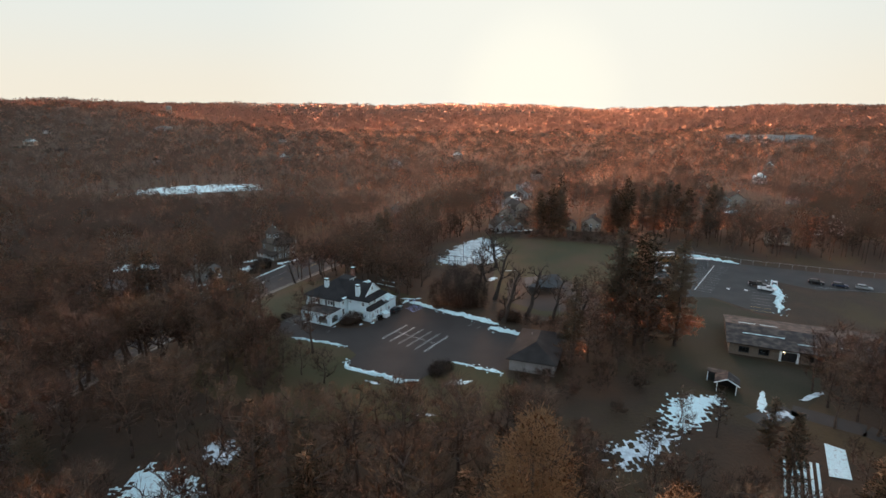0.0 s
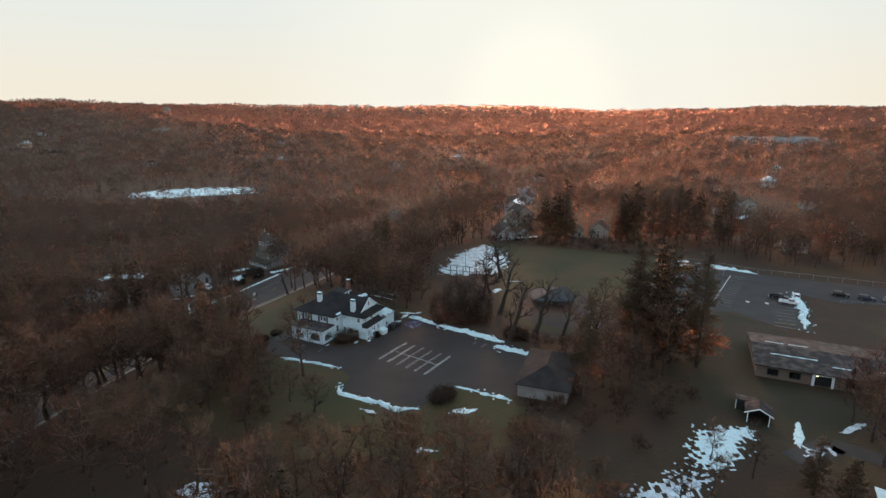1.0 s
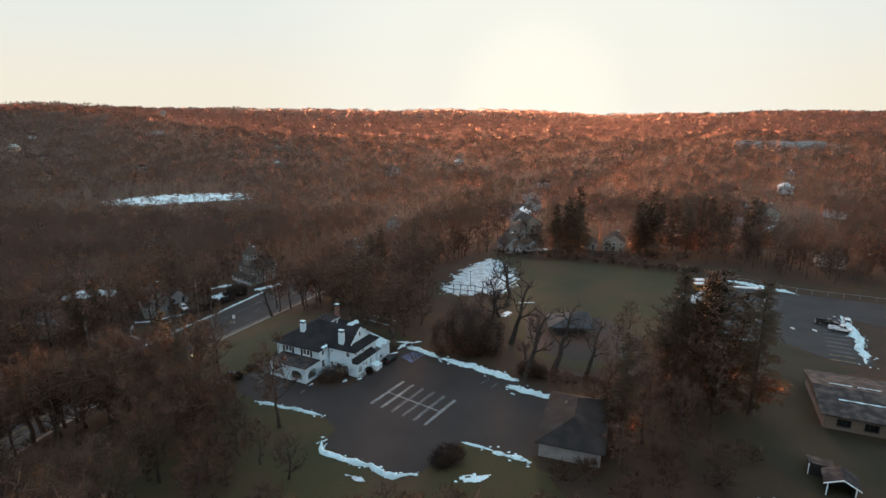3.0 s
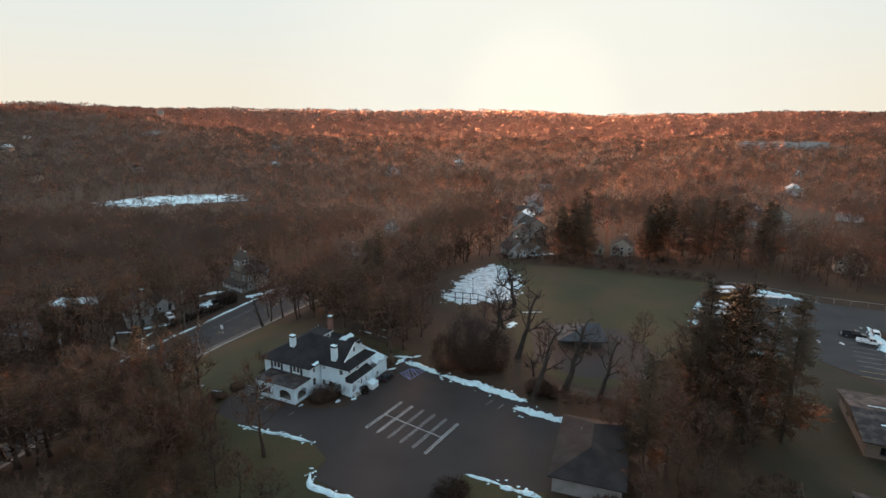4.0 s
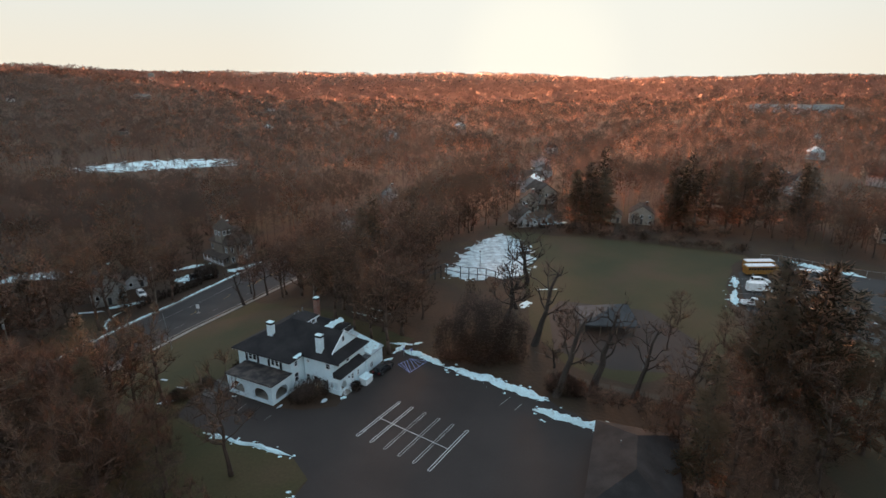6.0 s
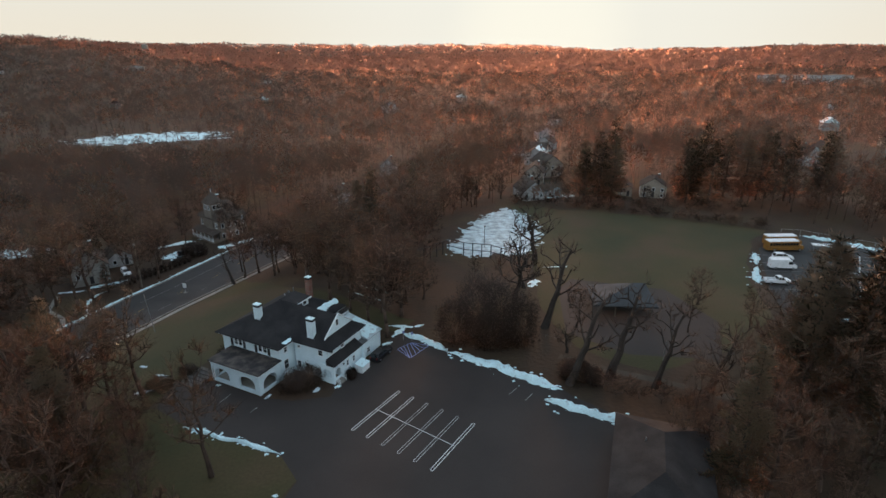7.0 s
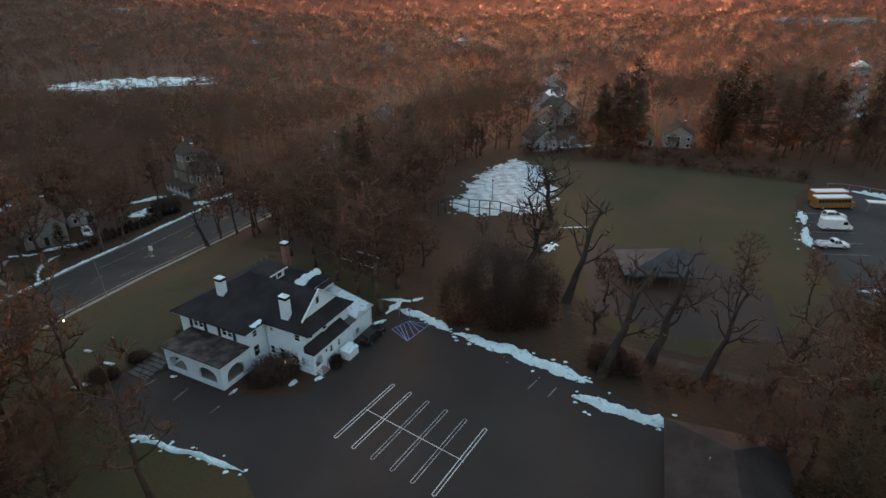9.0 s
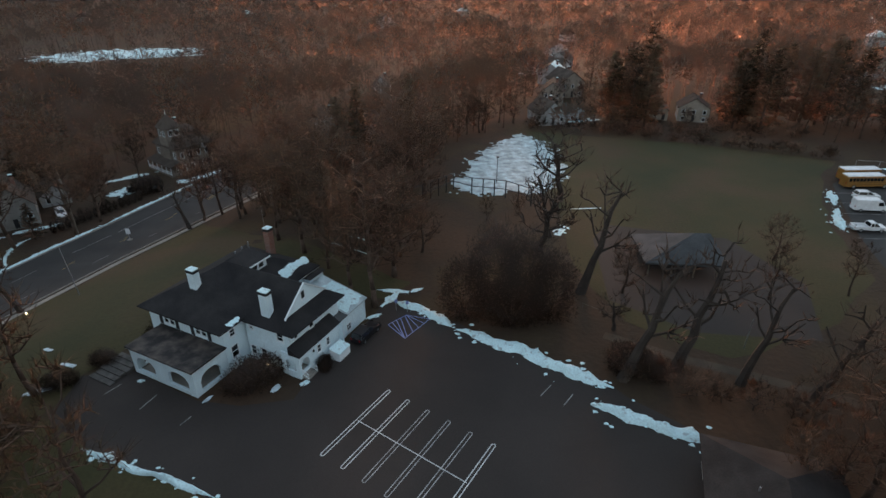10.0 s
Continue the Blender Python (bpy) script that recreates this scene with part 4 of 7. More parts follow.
# dormer on the slope
dm = T((-1.0, -0.8, 0.5))
part("dormer", Build().add([(-2.2, 14.2, 7.5), (-2.2, 17.4, 7.5), (-2.2, 17.4, 9.05), (-2.2, 14.2, 9.05), (-5.4, 14.2, 7.7), (-5.4, 17.4, 7.7), (-5.4, 17.4, 9.3), (-5.4, 14.2, 9.3)],
                           [(0, 1, 2, 3), (0, 3, 7, 4), (1, 5, 6, 2), (4, 7, 6, 5), (3, 2, 6, 7)], dm), TRIM, house, "small white dormer")
part("dormer_roof", Build().add([(-1.8, 13.8, 9.06), (-1.8, 17.8, 9.06), (-5.6, 17.8, 9.33), (-5.6, 13.8, 9.33), (-1.8, 13.8, 9.18), (-1.8, 17.8, 9.18), (-5.6, 17.8, 9.45), (-5.6, 13.8, 9.45)],
                                [(0, 1, 2, 3), (4, 7, 6, 5), (0, 4, 5, 1), (1, 5, 6, 2), (2, 6, 7, 3), (3, 7, 4, 0)], dm), SHINGLE, house, "dark low dormer roof")
part("dormer_fascia", Build().box(-1.795, 13.75, 8.98, -1.74, 17.85, 9.2, dm), TRIM, house, "white dormer fascia board")
for y in (14.8, 15.95):
    window(house, dm @ face_m(-2.2, y, 90), (0.0, 8.05, 0.9, 8.95), (1, 1), sill=False)
    # dark sheet stands for the room behind, as the dormer front is closed
    part("blind_box", Build().box(-2.195, y + 0.03, 8.08, -2.17, y + 0.87, 8.92, dm), DARKVOID, house)
# rear bay, annex, entry wing
part("rear_bay", Build().box(0.02, 19.4, 0, 1.3, 22.3, 5.7), CLAP, house, "white clapboard rear bay")
part("rear_bay_roof", Build().box(-0.1, 19.2, 5.7, 1.6, 22.5, 5.85), TARROOF, house)
m = face_m(8.4, 15.6, 90)
AN = [(1.9, 0.6, 2.8, 1.6), (0.5, 0.15, 1.3, 2.2)]
wall("annex_wall", house, m, 6.3, 3.15, AN, CLAP)
window(house, m, AN[0], (2, 2))
part("door", Build().box(0.52, 0.05, 0.15, 1.28, 0.1, 2.18, m), TRIM, house, "white panelled side door")
wall("annex_wall", house, face_m(8.4, 21.9, 180), 7.0, 3.15, [(3, 1, 4, 2.2)], CLAP)
wall("annex_wall", house, face_m(8.15, 15.6, 0), 0.95, 3.15, [], CLAP)
part("annex_roof", Build().add([(0.9, 17.56, 5.0), (8.65, 17.56, 3.2), (8.65, 22.15, 3.2), (0.9, 22.15, 5.0), (0.9, 17.56, 5.16), (8.65, 17.56, 3.36), (8.65, 22.15, 3.36), (0.9, 22.15, 5.16)],
                               [(0, 3, 2, 1), (4, 5, 6, 7), (0, 1, 5, 4), (1, 2, 6, 5), (2, 3, 7, 6), (3, 0, 4, 7)]), PALEROOF, house, "pale low-sloped annex roof")
part("annex_side_roof", Build().box(7.25, 15.4, 3.16, 8.65, 17.55, 3.36), GREYROOF, house)
part("annex_gable", Build().add([(1.4, 21.65, 3.16), (8.4, 21.65, 3.16), (1.4, 21.65, 4.86), (1.4, 21.9, 3.16), (8.4, 21.9, 3.16), (1.4, 21.9, 4.86)], [(0, 1, 2), (3, 5, 4), (0, 3, 4, 1), (1, 4, 5, 2), (2, 5, 3, 0)]), CLAP, house)
m = face_m(8.55, 9.9, 90)
EN = [(1.3, 1.5, 1.95, 2.6), (3.1, 1.4, 3.7, 2.5)]
wall("entry_wall", house, m, 5.68, 3.35, EN, CLAP)
for o in EN:
    window(house, m, o, (1, 2))
wall("entry_wall", house, face_m(7.22, 9.9, 0), 1.05, 3.35, [(0.1, 0.5, 0.95, 2.5)], CLAP)
part("door", Build().box(7.34, 9.98, 0.5, 8.15, 10.03, 2.48), TRIM, house, "white front door under the canopy")
part("entry_roof", Build().add([(7.2, 7.6, 4.35), (8.85, 7.6, 3.38), (8.85, 15.7, 3.38), (7.2, 15.7, 4.35), (7.2, 7.6, 3.3), (8.85, 7.6, 3.3), (8.85, 15.7, 3.3), (7.2, 15.7, 3.3)],
                               [(0, 1, 2, 3), (4, 7, 6, 5), (0, 4, 5, 1), (1, 5, 6, 2), (2, 6, 7, 3)]), SHINGLE, house, "dark lean-to roof over the side entry")
m = face_m(8.6, 7.75, 90)
arch_wall("entry_arch", house, m, 2.15, 3.3, [(0.35, 0.9, 1.8, 1.9, 0.6)], CLAP, 0.2)
m = face_m(5.9, 7.75, 0)
arch_wall("entry_arch", house, m, 2.5, 3.3, [(0.5, 0.9, 2.05, 1.9, 0.6)], CLAP, 0.2)
part("entry_floor", Build().box(6.1, 7.95, 0, 8.4, 9.85, 0.5), CONCRETE, house)
for i in range(3):
    part("step", Build().box(8.6 + i * 0.3, 8.05, 0, 8.9 + i * 0.3, 9.55, 0.5 - i * 0.17), CONCRETE, house, "concrete entry step")
for y in (8.0, 9.6):
    b = Build().tube((8.6, y, 1.4), (9.6, y, 0.95), 0.04, 0.04, 6).tube((8.6, y, 0.75), (9.6, y, 0.35), 0.03, 0.03, 6)
    for i in range(6):
        b.tube((8.65 + i * 0.18, y, 0.5 - i * 0.08), (8.65 + i * 0.18, y, 1.38 - i * 0.08), 0.025, 0.025, 5)
    part("railing", b, TRIM, house, "white stair railing")
# arched porch
m = face_m(-10.4, 0.0, 0)
arch_wall("porch_wall", house, m, 10.4, 3.7, [(0.7, 0.55, 3.9, 1.75, 0.95), (6.1, 0.55, 9.4, 1.75, 0.95)], STUCCO)
m = face_m(0.0, 0.36, 90)
arch_wall("porch_wall", house, m, 4.6, 3.7, [(0.5, 0.45, 3.5, 1.65, 1.0)], STUCCO)
m = face_m(-10.4, 4.96, 270)
arch_wall("porch_wall", house, m, 4.6, 3.7, [(0.8, 0.45, 3.8, 1.5, 1.2)], STUCCO)
part("porch_roof", Build().box(-10.7, -0.3, 3.72, 0.3, 4.97, 3.9), TARROOF, house, "mottled dark flat porch roof")
part("porch_trim", Build().box(-10.62, -0.22, 3.58, 0.22, -0.02, 3.72).box(0.02, -0.02, 3.58, 0.22, 4.97, 3.72).box(-10.62, -0.02, 3.58, -10.42, 4.97, 3.72), TRIM, house)
part("porch_floor", Build().box(-10.0, 0.4, 0, -0.4, 4.95, 0.3), CONCRETE, house)
chimney(house, -7.1, 8.3, 1.15, 0.9, 7.6, 11.0, STUCCO)
chimney(house, 3.4, 9.2, 1.25, 0.85, 6.6, 10.3, STUCCO)
chimney(house, -7.0, 21.4, 0.95, 0.95, 6.2, 11.0, BRICKRED)
part("antenna", Build().tube((-7.5, 21.4, 10.6), (-7.5, 21.4, 13.6), 0.025, 0.02, 5), METAL, house)
vents = ((-8.6, 16.5), (-8.9, 18.0), (-9.2, 19.5))
for a, b_ in vents:
    part("roof_vent", Build().tube((a, b_, 8.0), (a, b_, 9.1), 0.1, 0.1, 8), METAL, house)
part("wall_lamp", Build().box(8.56, 10.3, 2.3, 8.7, 10.5, 2.6), DARKMETAL, house)


def roof_snow(name, pts, label):
    b = Build()
    n = len(pts)
    for a, y, w, z in pts:
        for k in (-1, 0, 1):
            aa = a + k * w / 2
            b.v.append((aa, y, z(aa) + (0.14 if k == 0 else 0.02)))
    for i in range(n - 1):
        for k in range(2):
            q = i * 3 + k
            b.f.append((q, q + 1, q + 4, q + 3))
    ob = part(name, b, SNOW, smooth=True)
    ob.matrix_world = HOUSE
    return tagged(ob, label, "snow", "snow on roofs", "structure")


rs = random.Random(5)
mz = lambda a: 6.26 + (0.65 - a) * 3.75 / 7.0
roof_snow("roof_snow", [(-1.1 + 0.06 * rs.uniform(-1, 1) + 0.1 * math.sin(i * 0.5), 16.6 + i * 0.3, (0.5 if i in (0, 18) else 1.1) + 0.12 * rs.uniform(-1, 1) + 0.2 * math.sin(i * 0.37), mz) for i in range(19)], "strip of old snow lying on the dark roof slope")
roof_snow("roof_snow", [(5.6 + rs.uniform(-0.1, 0.1), 17.7 + i * 0.3, 5.2 + 0.5 * math.sin(i * 0.9) + rs.uniform(-0.2, 0.2), lambda a: 5.17 - (a - 0.9) * 1.8 / 7.75) for i in range(15)], "thin snow covering the low annex roof")
roof_snow("roof_snow", [(0.2 + rs.uniform(-0.15, 0.15), 5.6 + i * 0.22, (0.4 if i in (0, 9) else 1.1) + rs.uniform(-0.3, 0.1), lambda a: 6.55 - 0.25 * abs(a - 0.2)) for i in range(10)], "clump of snow in the roof valley")


# ---- other buildings ----
def plain_house(x, y, turn, w, d, h, rise, wall_mat, roof_mat, label, rows=2, name="house", base=None, chim=True, snow=False, over=0.35):
    """A small house: walls with windows, gables front and back, pitched roof, chimney. Its front faces -y of its own axes."""
    z = float(land(x, y)) if base is None else base
    ob = thing(name, T((x, y, z - 0.1)) @ RZ(turn), label, "house", "neighbouring houses")
    sides = ((0, 0, 0, w), (w, 0, 90, d), (w, d, 180, w), (0, d, 270, d))
    for i, (a, b_, tr, ln) in enumerate(sides):
        m = face_m(a - w / 2, b_, tr)
        if i in (1, 3):
            m = m @ T((0.25, 0, 0))
            ln -= 0.5
        op = []
        n = max(2, int(ln / 2.6))
        for f in range(rows):
            for k in range(n):
                xc = ln * (k + 0.5) / n
                zc = h * (f + 0.55) / rows
                op.append((xc - 0.45, zc - 0.65, xc + 0.45, zc + 0.55))
        if i == 0:
            op[n // 2] = (op[n // 2][0], 0.25, op[n // 2][2], 2.35)
        wall("wall", ob, m, ln, h, op, wall_mat, 0.25)
        for j, o in enumerate(op):
            if i == 0 and j == n // 2:
                part("door", Build().box(o[0] + 0.02, 0.06, o[1], o[2] - 0.02, 0.12, o[3] - 0.02, m), SHUTTER, ob, "dark front door")
            else:
                window(ob, m, o, (1, 1), sill=False)
    part("floor", Build().box(-w / 2 + 0.3, 0.3, 0, w / 2 - 0.3, d - 0.3, 0.15), DARKVOID, ob)
    for yy_ in (0.0, d - 0.2):
        part("gable", Build().add([(-w / 2, yy_, h), (w / 2, yy_, h), (0, yy_, h + rise), (-w / 2, yy_ + 0.2, h), (w / 2, yy_ + 0.2, h), (0, yy_ + 0.2, h + rise)],
                                  [(0, 1, 2), (3, 5, 4), (0, 3, 4, 1), (1, 4, 5, 2), (2, 5, 3, 0)]), wall_mat, ob)
    k = rise / (w / 2)
    for s in (-1, 1):
        xo = s * (w / 2 + over)
        zo = h - k * over + 0.06
        part("roof", Build().add([(0, -over, h + rise + 0.06), (xo, -over, zo), (xo, d + over, zo), (0, d + over, h + rise + 0.06), (0, -over, h + rise + 0.24), (xo, -over, zo + 0.18), (xo, d + over, zo + 0.18), (0, d + over, h + rise + 0.24)],
                                 [(0, 1, 2, 3), (4, 7, 6, 5), (0, 4, 5, 1), (1, 5, 6, 2), (2, 6, 7, 3), (3, 7, 4, 0)]), SNOW if snow and s > 0 else roof_mat, ob)
    if chim:
        chimney(ob, w * 0.18, d * 0.6, 0.8, 0.6, h, h + rise + 0.9, BRICKRED)
    return ob


DIMWHITE = siding("aged_white_boards", (0.30, 0.30, 0.30), (0.42, 0.42, 0.41), 0.18)
GREYBOARD = siding("pale_grey_boards", (0.22, 0.215, 0.20), (0.30, 0.29, 0.275), 0.18)
CREAM = siding("cream_boards", (0.26, 0.23, 0.19), (0.34, 0.30, 0.25), 0.18)
plain_house(29.5, 262.5, 14, 8.0, 10.5, 3.4, 3.4, DIMWHITE, BROWNROOF, "small white gabled house with a dark roof at the field's edge", 1)
plain_house(37.5, 267.5, 20, 6.0, 6.0, 2.6, 1.6, DIMWHITE, BROWNROOF, "low white garage with snow on its roof", 1, "garage", chim=False, snow=True)
plain_house(33.0, 286.0, -12, 7.5, 9.0, 5.0, 3.0, CREAM, BROWNROOF, "cream two-storey house among bare trees")
plain_house(43.0, 300.0, 16, 9.5, 12.0, 5.4, 3.6, CREAM, BROWNROOF, "cream two-storey house with a broad front gable")
plain_house(41.0, 334.0, -20, 10.0, 9.0, 5.2, 3.0, DIMWHITE, BROWNROOF, "white two-storey house on the residential street", snow=True)
plain_house(50.0, 352.0, 70, 9.0, 10.0, 5.2, 3.0, CREAM, BROWNROOF, "pale two-storey house on the residential street")
plain_house(41.0, 388.0, 10, 10.0, 9.0, 5.2, 3.2, DIMWHITE, BROWNROOF, "white two-storey house with snow on its roof", snow=True)
plain_house(57.0, 398.0, -30, 10.0, 9.0, 5.2, 3.2, DIMWHITE, BROWNROOF, "white two-storey house far down the street")
plain_house(71.0, 466.0, 12, 12.0, 10.0, 5.2, 3.4, DIMWHITE, BROWNROOF, "white two-storey house deep in the woods")
plain_house(73.0, 266.0, -18, 9.0, 8.5, 4.2, 3.0, CREAM, BROWNROOF, "white gabled house behind the hedge of the field")
plain_house(63.5, 268.5, -18, 5.0, 6.0, 3.2, 1.8, CREAM, BROWNROOF, "small white wing beside the gabled house", 1, chim=False)
plain_house(-28.0, 320.0, 0, 7.0, 8.0, 8.0, 3.0, DIMWHITE, BROWNROOF, "tall narrow white house glimpsed through the woods", 3)
plain_house(-41.0, 281.0, 30, 7.0, 8.0, 4.6, 2.6, DIMWHITE, BROWNROOF, "white house glimpsed through the woods")
plain_house(-95.5, 205.5, 36, 8.5, 11.0, 5.0, 4.4, GREYBOARD, BROWNROOF, "pale grey gabled house below the road bank", 1)
plain_house(-95.0, 218.5, 40, 6.0, 8.0, 2.8, 2.2, DIMWHITE, BROWNROOF, "low white garage beside the gabled house", 1, "garage", chim=False)
plain_house(-122.0, 186.0, 18, 15.0, 10.0, 3.2, 2.0, CREAM, GREYROOF, "long low ranch house behind the trees", 1)
plain_house(166.0, 322.0, 25, 11.0, 10.0, 5.4, 3.4, DIMWHITE, SHINGLE, "white two-storey house across the car park", snow=True)
plain_house(180.0, 334.0, -15, 10.0, 10.0, 5.2, 3.2, CREAM, SHINGLE, "pale two-storey house across the car park")
plain_house(176.0, 352.0, 40, 10.0, 9.0, 5.2, 3.2, DIMWHITE, SHINGLE, "white two-storey house beyond the car park")
plain_house(150.0, 240.0, -30, 10.0, 10.0, 5.2, 3.2, CREAM, SHINGLE, "shaded house with a front dormer behind the fence")
plain_house(186.0, 258.0, -30, 11.0, 10.0, 5.2, 3.4, DIMWHITE, SHINGLE, "white two-storey house with snow on its roof", snow=True)
plain_house(-507.0, 1020.0, 20, 30.0, 14.0, 7.0, 2.0, DIMWHITE, GREYROOF, "long pale building on the wooded hill", 2, chim=False)
plain_house(-55.0, 645.0, 10, 16.0, 12.0, 7.0, 4.0, DIMWHITE, SHINGLE, "white house in the valley woods")
for x, y, w in ((528, 984, 44), (575, 976, 34), (622, 972, 38)):
    plain_house(x, y, 0, w, 18, 13.0, 0.8, DIMWHITE, GREYROOF, "long flat-roofed pale block rising from the woods", 2, "apartment_block", chim=False)

OLDWALL = siding("weathered_grey_boards", (0.15, 0.125, 0.10), (0.21, 0.18, 0.15), 0.18)
# old three-storey house with a tower, across the road
vz = float(land(-79, 246)) - 0.2
vic = thing("old_house", T((-79.0, 243.0, vz)) @ RZ(-38), "tall weathered Victorian house with a tower and porch", "house", "neighbouring houses")
for a, b_, tr, ln in ((-5.5, 0, 0, 11), (5.5, 0.25, 90, 9.5), (5.5, 10, 180, 11), (-5.5, 9.75, 270, 9.5)):
    m = face_m(a, b_, tr)
    op = [(ln * (k + 0.5) / 4 - 0.45, z, ln * (k + 0.5) / 4 + 0.45, z + 1.6) for k in range(4) for z in (0.9, 4.3)]
    wall("wall", vic, m, ln, 7.0, op, OLDWALL)
    for o in op:
        window(vic, m, o, (1, 1), sill=False)
part("roof", Build().add(*hip(-6.1, -0.6, 6.1, 10.6, 7.15, 4.6, "b", 3.2, 3.2)), BROWNROOF, vic, "steep brown hip roof")
for a, b_, tr, ln in ((-1.4, -0.4, 0, 4.2), (2.8, -0.15, 90, 3.7), (2.8, 3.8, 180, 4.2), (-1.4, 3.55, 270, 3.7)):
    m = face_m(a, b_, tr)
    op = [(0.5, 10.0, 1.6, 11.5), (ln - 1.6, 10.0, ln - 0.5, 11.5)]
    wall("tower_wall", vic, m, ln, 12.0, op, OLDWALL, 0.2)
    for o in op:
        window(vic, m, o, (2, 1), sill=False)
part("tower_roof", Build().add(*hip(-1.8, -0.8, 3.2, 4.2, 12.15, 3.4, "b", 2.4, 2.4)), BROWNROOF, vic, "pointed brown tower roof")
part("finial", Build().tube((0.7, 1.7, 15.4), (0.7, 1.7, 16.6), 0.12, 0.03, 6), TRIM, vic)
part("porch_roof", Build().add([(-6.4, -3.0, 3.0), (6.4, -3.0, 3.0), (6.4, -0.02, 3.8), (-6.4, -0.02, 3.8), (-6.4, -3.0, 2.85), (6.4, -3.0, 2.85), (6.4, -0.02, 3.1), (-6.4, -0.02, 3.1)],
                               [(0, 1, 2, 3), (4, 7, 6, 5), (0, 4, 5, 1), (1, 5, 6, 2), (3, 2, 6, 7), (0, 3, 7, 4)]), BROWNROOF, vic)
part("porch_deck", Build().box(-6.2, -2.8, 0, 6.2, -0.02, 0.7), OLDWALL, vic)
for k in range(6):
    part("porch_post", Build().tube((-6.0 + k * 2.4, -2.7, 0.7), (-6.0 + k * 2.4, -2.7, 2.9), 0.11, 0.09, 8), TRIM, vic)
b = Build().box(-6.0, -2.75, 1.5, 6.0, -2.68, 1.58)
for k in range(40):
    b.box(-6.0 + k * 0.3, -2.74, 0.7, -5.95 + k * 0.3, -2.69, 1.5)
part("porch_rail", b, TRIM, vic)
chimney(vic, -3.5, 6.0, 0.9, 0.7, 9.0, 13.2, BRICKRED)

# low brick school wing
SCH = T((72.6, 128.8, 0)) @ RZ(-24.0)
sch = thing("school_building", SCH, "long low tan-brick building with a worn dark roof", "building")
sw = [(2.2, 0.9, 4.4, 2.3), (6.6, 0.9, 8.8, 2.3), (11.2, 0.1, 15.0, 2.7), (17.5, 0.9, 20.0, 2.3), (22.5, 0.9, 25.0, 2.3), (28.0, 0.9, 30.5, 2.3)]
m = face_m(0, 0, 0)
wall("wall", sch, m, 34, 3.2, sw, BRICKTAN, 0.3)
for o in sw:
    if o[0] != 11.2:
        window(sch, m, o, (3, 1), material=DARKMETAL)
wall("wall", sch, face_m(34, 0.3, 90), 18.4, 3.2, [(3, 0.9, 6, 2.3), (9, 0.9, 12, 2.3)], BRICKTAN, 0.3)
wall("wall", sch, face_m(34, 19, 180), 34, 3.2, [(5, 0.9, 8, 2.3), (15, 0.9, 18, 2.3), (25, 0.9, 28, 2.3)], BRICKTAN, 0.3)
wall("wall", sch, face_m(0, 18.7, 270), 18.4, 3.2, [(5, 0.9, 7, 2.3)], BRICKTAN, 0.3)
part("porch_surround", Build().box(11.0, -0.35, 0, 11.5, -0.003, 2.95).box(14.7, -0.35, 0, 15.2, -0.003, 2.95).box(11.0, -0.35, 2.6, 15.2, -0.003, 3.0), TRIM, sch, "white doorway surround")
part("door", Build().box(11.6, 0.15, 0.1, 13.05, 0.22, 2.5).box(13.15, 0.15, 0.1, 14.6, 0.22, 2.5), DARKMETAL, sch, "dark double doors")
part("entry_light", Build().box(11.7, -0.2, 2.35, 12.1, -0.05, 2.55), LAMPGLOW, sch, "lit warm entry lamp")
part("floor", Build().box(0.3, 0.3, 0, 33.7, 18.7, 0.1), DARKVOID, sch)
part("roof", Build().add([(-0.8, -0.9, 3.25), (34.8, -0.9, 3.25), (34.8, 9.5, 4.7), (-0.8, 9.5, 4.7), (34.8, 19.9, 3.25), (-0.8, 19.9, 3.25), (-0.8, -0.9, 3.05), (34.8, -0.9, 3.05), (34.8, 19.9, 3.05), (-0.8, 19.9, 3.05)],
                         [(0, 1, 2, 3), (3, 2, 4, 5), (6, 9, 8, 7), (0, 6, 7, 1), (4, 8, 9, 5), (1, 7, 8, 4, 2), (0, 3, 5, 9, 6)]), TARROOF, sch, "worn dark low-pitched roof")
for k, (x0, x1, y) in enumerate(((3.0, 12.5, 5.0), (2.5, 6.5, 11.5), (7.5, 11.5, 11.6), (15.0, 19.0, 3.0), (24, 27, 4.0))):
    b = Build()
    zz = lambda v: 3.28 + (v + 0.9) * 1.45 / 10.4 if v < 9.5 else 4.73 - (v - 9.5) * 1.45 / 10.4
    n = 10
    for i in range(n + 1):
        x = x0 + (x1 - x0) * i / n
        w = 0.16 + 0.12 * math.sin(i * 2.1 + k)
        b.v += [(x, y - w, zz(y - w)), (x, y, zz(y) + 0.08), (x, y + w, zz(y + w))]
    for i in range(n):
        for j in range(2):
            q = i * 3 + j
            b.f.append((q, q + 1, q + 4, q + 3))
    ob = part("roof_snow", b, SNOW)
    ob.matrix_world = SCH
    tagged(ob, "narrow streak of old snow on a low roof", "snow", "snow on roofs", "structure")

